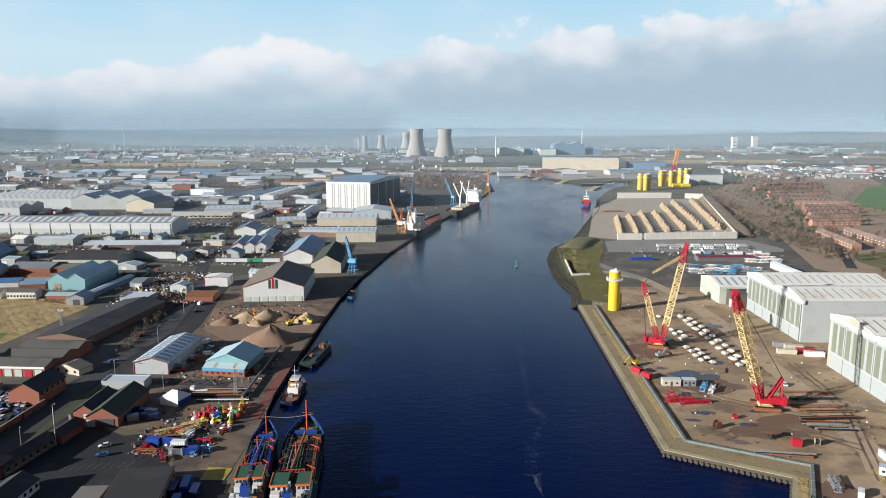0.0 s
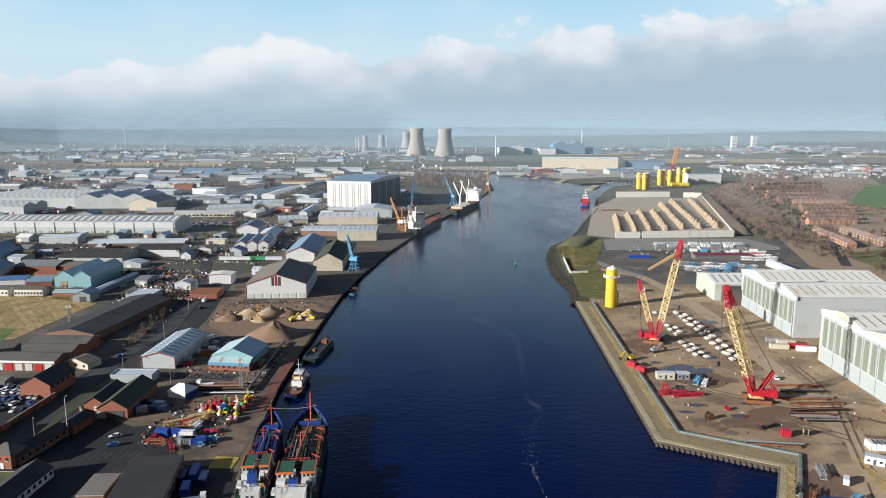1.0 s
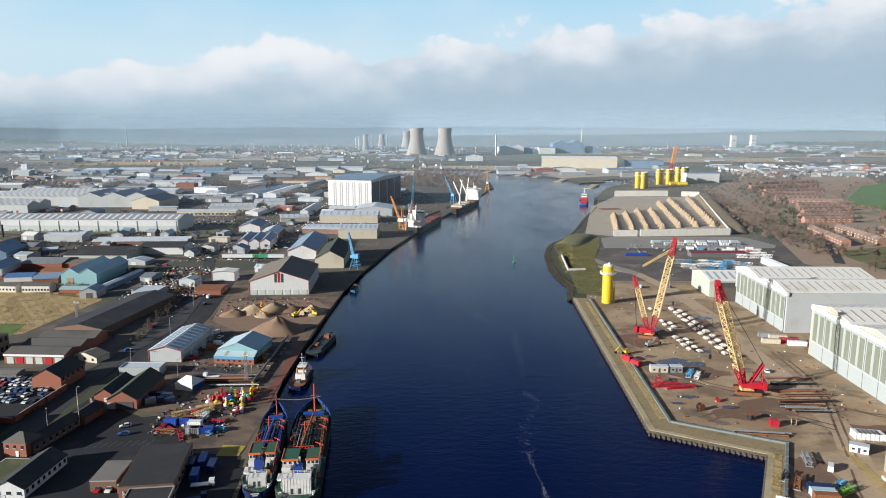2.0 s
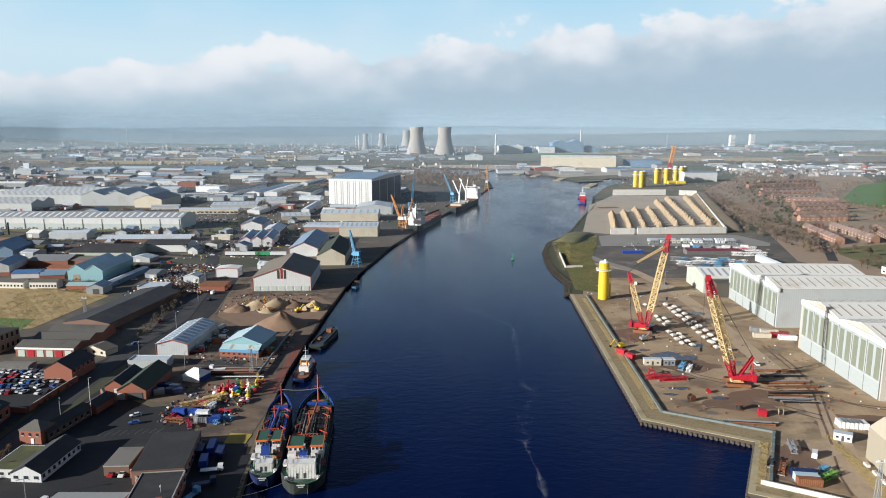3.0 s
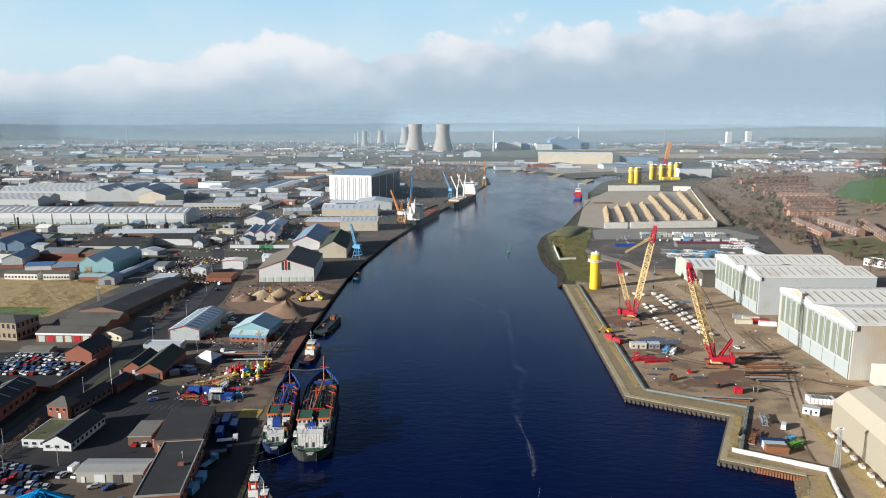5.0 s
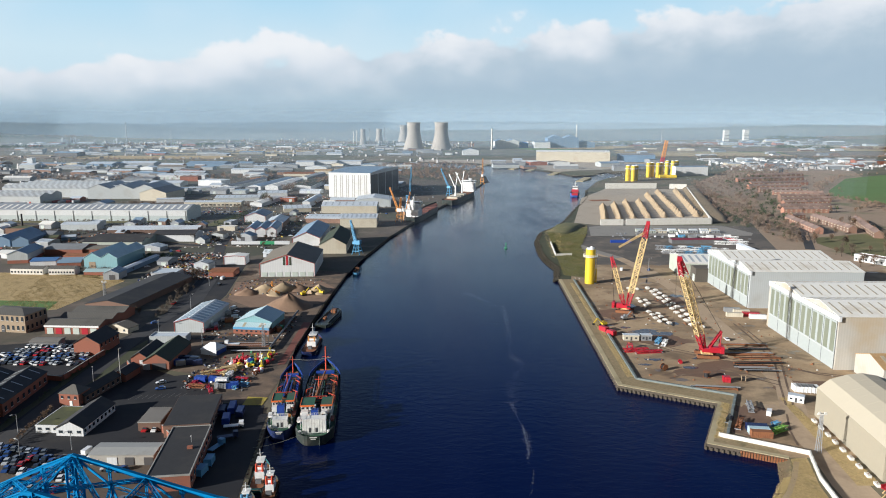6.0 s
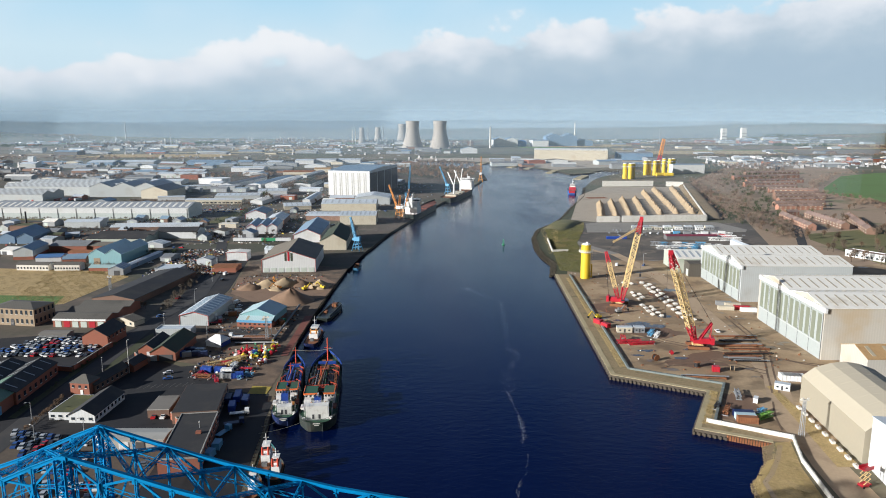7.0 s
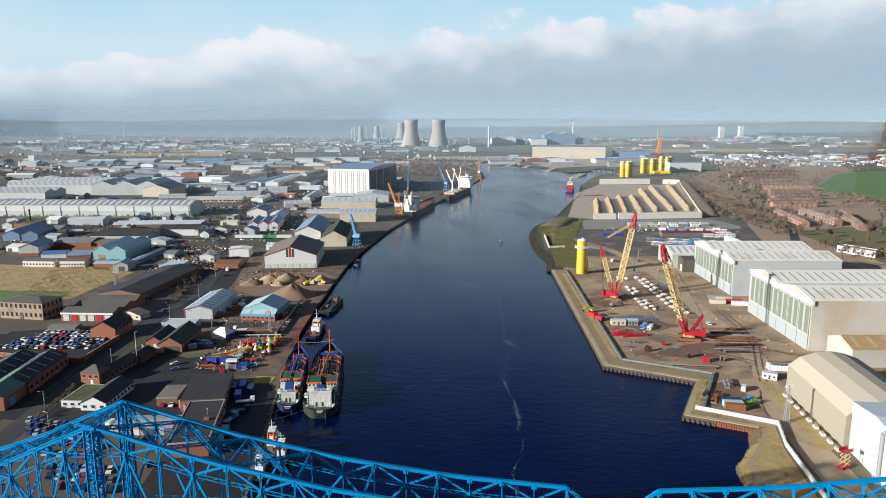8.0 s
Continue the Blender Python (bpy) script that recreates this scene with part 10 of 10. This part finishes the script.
for s in (-1, 1):
    for v in (-5.6, 5.6):
        bar("bottom_chord", (s * 8.4, v, LOW), (0, v, LOW), 0.5, 0.7)
        bar("end_post", (s * 8.4, v, z_top(8.4)), (0, v, LOW), 0.5, 0.6)
        bar("end_hanger", (s * 8.4, v, z_top(8.4)), (s * 8.4, v, LOW), 0.3, 0.4)
for i, u in enumerate(nodes_u):
    if abs(u) > 8.0 and i % 2 == 0:
        for z in (z_top(u), LOW):
            bm = bmesh.new()
            for dz in (-0.4, 0.4):
                beam(bm, (u, -5.6, z - 0.4 + dz), (u, 5.6, z - 0.4 + dz), 0.16)
            for k in range(12):
                y0, y1 = -5.6 + 11.2 * k / 12, -5.6 + 11.2 * (k + 1) / 12
                beam(bm, (u, y0, z - 0.4 - 0.4 * (-1) ** k), (u, y1, z - 0.4 + 0.4 * (-1) ** k), 0.09)
            part("cross_strut", bm, "bridge_blue", bridge)
        if i + 2 < len(nodes_u) and abs(u) > 60:
            w = nodes_u[i + 2]
            for s in (-1, 1):
                bm = bmesh.new()
                lattice(bm, (u, -5.6 * s, z_top(u) - 0.3), (w, 5.6 * s, z_top(w) - 0.3), 0.5, 0.5, 10, 0.1, 0.06)
                part("sway_brace", bm, "bridge_blue", bridge)
        elif i + 2 < len(nodes_u):
            w = nodes_u[i + 2]
            for s in (-1, 1):
                bar("wind_brace", (u, -5.6 * s, LOW + 0.2), (w, 5.6 * s, LOW + 0.2), 0.22)
for u in (-92.5, 92.5):
    for v in (-5.6, 5.6):
        bm = bmesh.new()
        lattice(bm, (u, v * 1.9, -6 if u > 0 else 0), (u, v, LOW), 2.4, 1.8, 22, 0.35, 0.16)
        lattice(bm, (u, v, LOW), (u, v, z_top(u) - 0.3), 1.8, 1.6, 14, 0.35, 0.14)
        part("tower_leg", bm, "bridge_blue", bridge)
        part("tower_cap", boxes((u - 0.9, u + 0.9, v - 0.42, v + 0.42, z_top(u) - 1.1, z_top(u) + 0.1)), "bridge_blue", bridge)
        part("pier", boxes((u - 3.5, u + 3.5, v * 1.9 - 3.5, v * 1.9 + 3.5, -9, 1.2)), "quay_concrete", bridge)
    for z in (13, 26, 39):
        k = 1.9 - 0.9 * z / LOW
        bar("tower_strut", (u, -5.6 * k, z), (u, 5.6 * k, z), 0.7)
    for z0, z1 in ((1, 13), (13, 26), (26, 39)):
        k0, k1 = 1.9 - 0.9 * z0 / LOW, 1.9 - 0.9 * z1 / LOW
        bar("tower_brace", (u, -5.6 * k0, z0), (u, 5.6 * k1, z1), 0.4)
        bar("tower_brace", (u, 5.6 * k0, z0), (u, -5.6 * k1, z1), 0.4)
bm = bmesh.new()
rail_line(bm, [(-92.5, 6.3, LOW + 0.4), (92.5, 6.3, LOW + 0.4)])
part("walkway_rail", bm, "bridge_blue", bridge)

# ---- foam drifting down the middle of the river ----
def foam(line, seed, wide, count):
    g = random.Random(seed)
    vs, fs = [], []
    pts = [Vector((x, y, 0)) for x, y in line]
    for _ in range(count):
        i = g.randrange(len(pts) - 1)
        s = g.random()
        q = pts[i].lerp(pts[i + 1], s)
        thick = 0.55 + 0.9 * noise.noise(Vector((q.x * 0.02, q.y * 0.045, seed))) + 0.5 * noise.noise(Vector((q.y * 0.2, seed, 0)))
        if g.random() > thick:
            continue
        q.x += 1.3 * noise.noise(Vector((q.y * 0.09, seed + 3, 0))) + 0.5 * noise.noise(Vector((q.y * 0.4, seed + 5, 0)))
        spread = wide * (0.3 + max(0.0, thick))
        p = q + Vector((g.gauss(0, spread), g.gauss(0, spread * 1.5), 0))
        a, w = g.uniform(0, 6.3), g.uniform(0.025, 0.085)
        k = len(vs)
        for j in range(5):
            b = a + j * 1.257
            rr = w * g.uniform(0.6, 1.3)
            vs.append((p.x + rr * math.cos(b), p.y + 2.2 * rr * math.sin(b), WATER + 0.03))
        fs.append(tuple(range(k, k + 5)))
    me = bpy.data.meshes.new("foam")
    me.from_pydata(vs, [], fs)
    me.materials.append(MATS["foam"])
    tagged(new("foam", me), "thin drifting streak of white foam on the river", "foam", kind="stuff")


foam([(18, 411), (26, 398), (41, 373), (40, 345)], 1, 1.5, 260)
foam([(40, 345), (38, 305), (37, 281), (41, 270)], 2, 1.1, 480)
foam([(41, 270), (33, 242), (31, 222)], 3, 1.3, 200)
foam([(31, 222), (33, 200), (33, 178), (32, 158), (27, 141), (26, 120)], 4, 0.5, 1500)


# ---- winter haze over the far land, imitated by upright pale-blue sheets ----
def haze_material(thin):
    m = bpy.data.materials.new("thin_haze")
    m.use_nodes = True
    k = Nodes(m.node_tree)
    m.node_tree.nodes.remove(m.node_tree.nodes["Principled BSDF"])
    out = m.node_tree.nodes["Material Output"]
    sep = k.add("SeparateXYZ")
    k.put(sep.inputs[0], k.coord())
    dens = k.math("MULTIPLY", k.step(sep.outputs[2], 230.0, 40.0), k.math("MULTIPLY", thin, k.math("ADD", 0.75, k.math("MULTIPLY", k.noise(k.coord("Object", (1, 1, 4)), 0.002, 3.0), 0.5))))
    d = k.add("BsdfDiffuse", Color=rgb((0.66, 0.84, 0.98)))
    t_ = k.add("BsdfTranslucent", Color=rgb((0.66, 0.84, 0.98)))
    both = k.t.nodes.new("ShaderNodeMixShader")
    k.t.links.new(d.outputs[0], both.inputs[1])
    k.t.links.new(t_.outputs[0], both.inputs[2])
    clear = k.add("BsdfTransparent")
    mix = k.t.nodes.new("ShaderNodeMixShader")
    k.put(mix.inputs[0], dens)
    k.t.links.new(clear.outputs[0], mix.inputs[1])
    k.t.links.new(both.outputs[0], mix.inputs[2])
    k.t.links.new(mix.outputs[0], out.inputs[0])
    return m


# Added see-through sheets: each tints whatever stands beyond it, denser with distance.
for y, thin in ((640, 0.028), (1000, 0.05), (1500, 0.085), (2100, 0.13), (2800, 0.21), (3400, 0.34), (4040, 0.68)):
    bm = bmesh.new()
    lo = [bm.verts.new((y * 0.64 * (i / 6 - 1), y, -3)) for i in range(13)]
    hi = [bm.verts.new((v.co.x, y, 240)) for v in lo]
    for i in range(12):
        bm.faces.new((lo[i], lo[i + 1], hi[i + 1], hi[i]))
    tagged(part("haze_layer", bm, haze_material(thin), smooth=True), "pale blue see-through sheet imitating winter haze over far land", "haze", kind="structure")
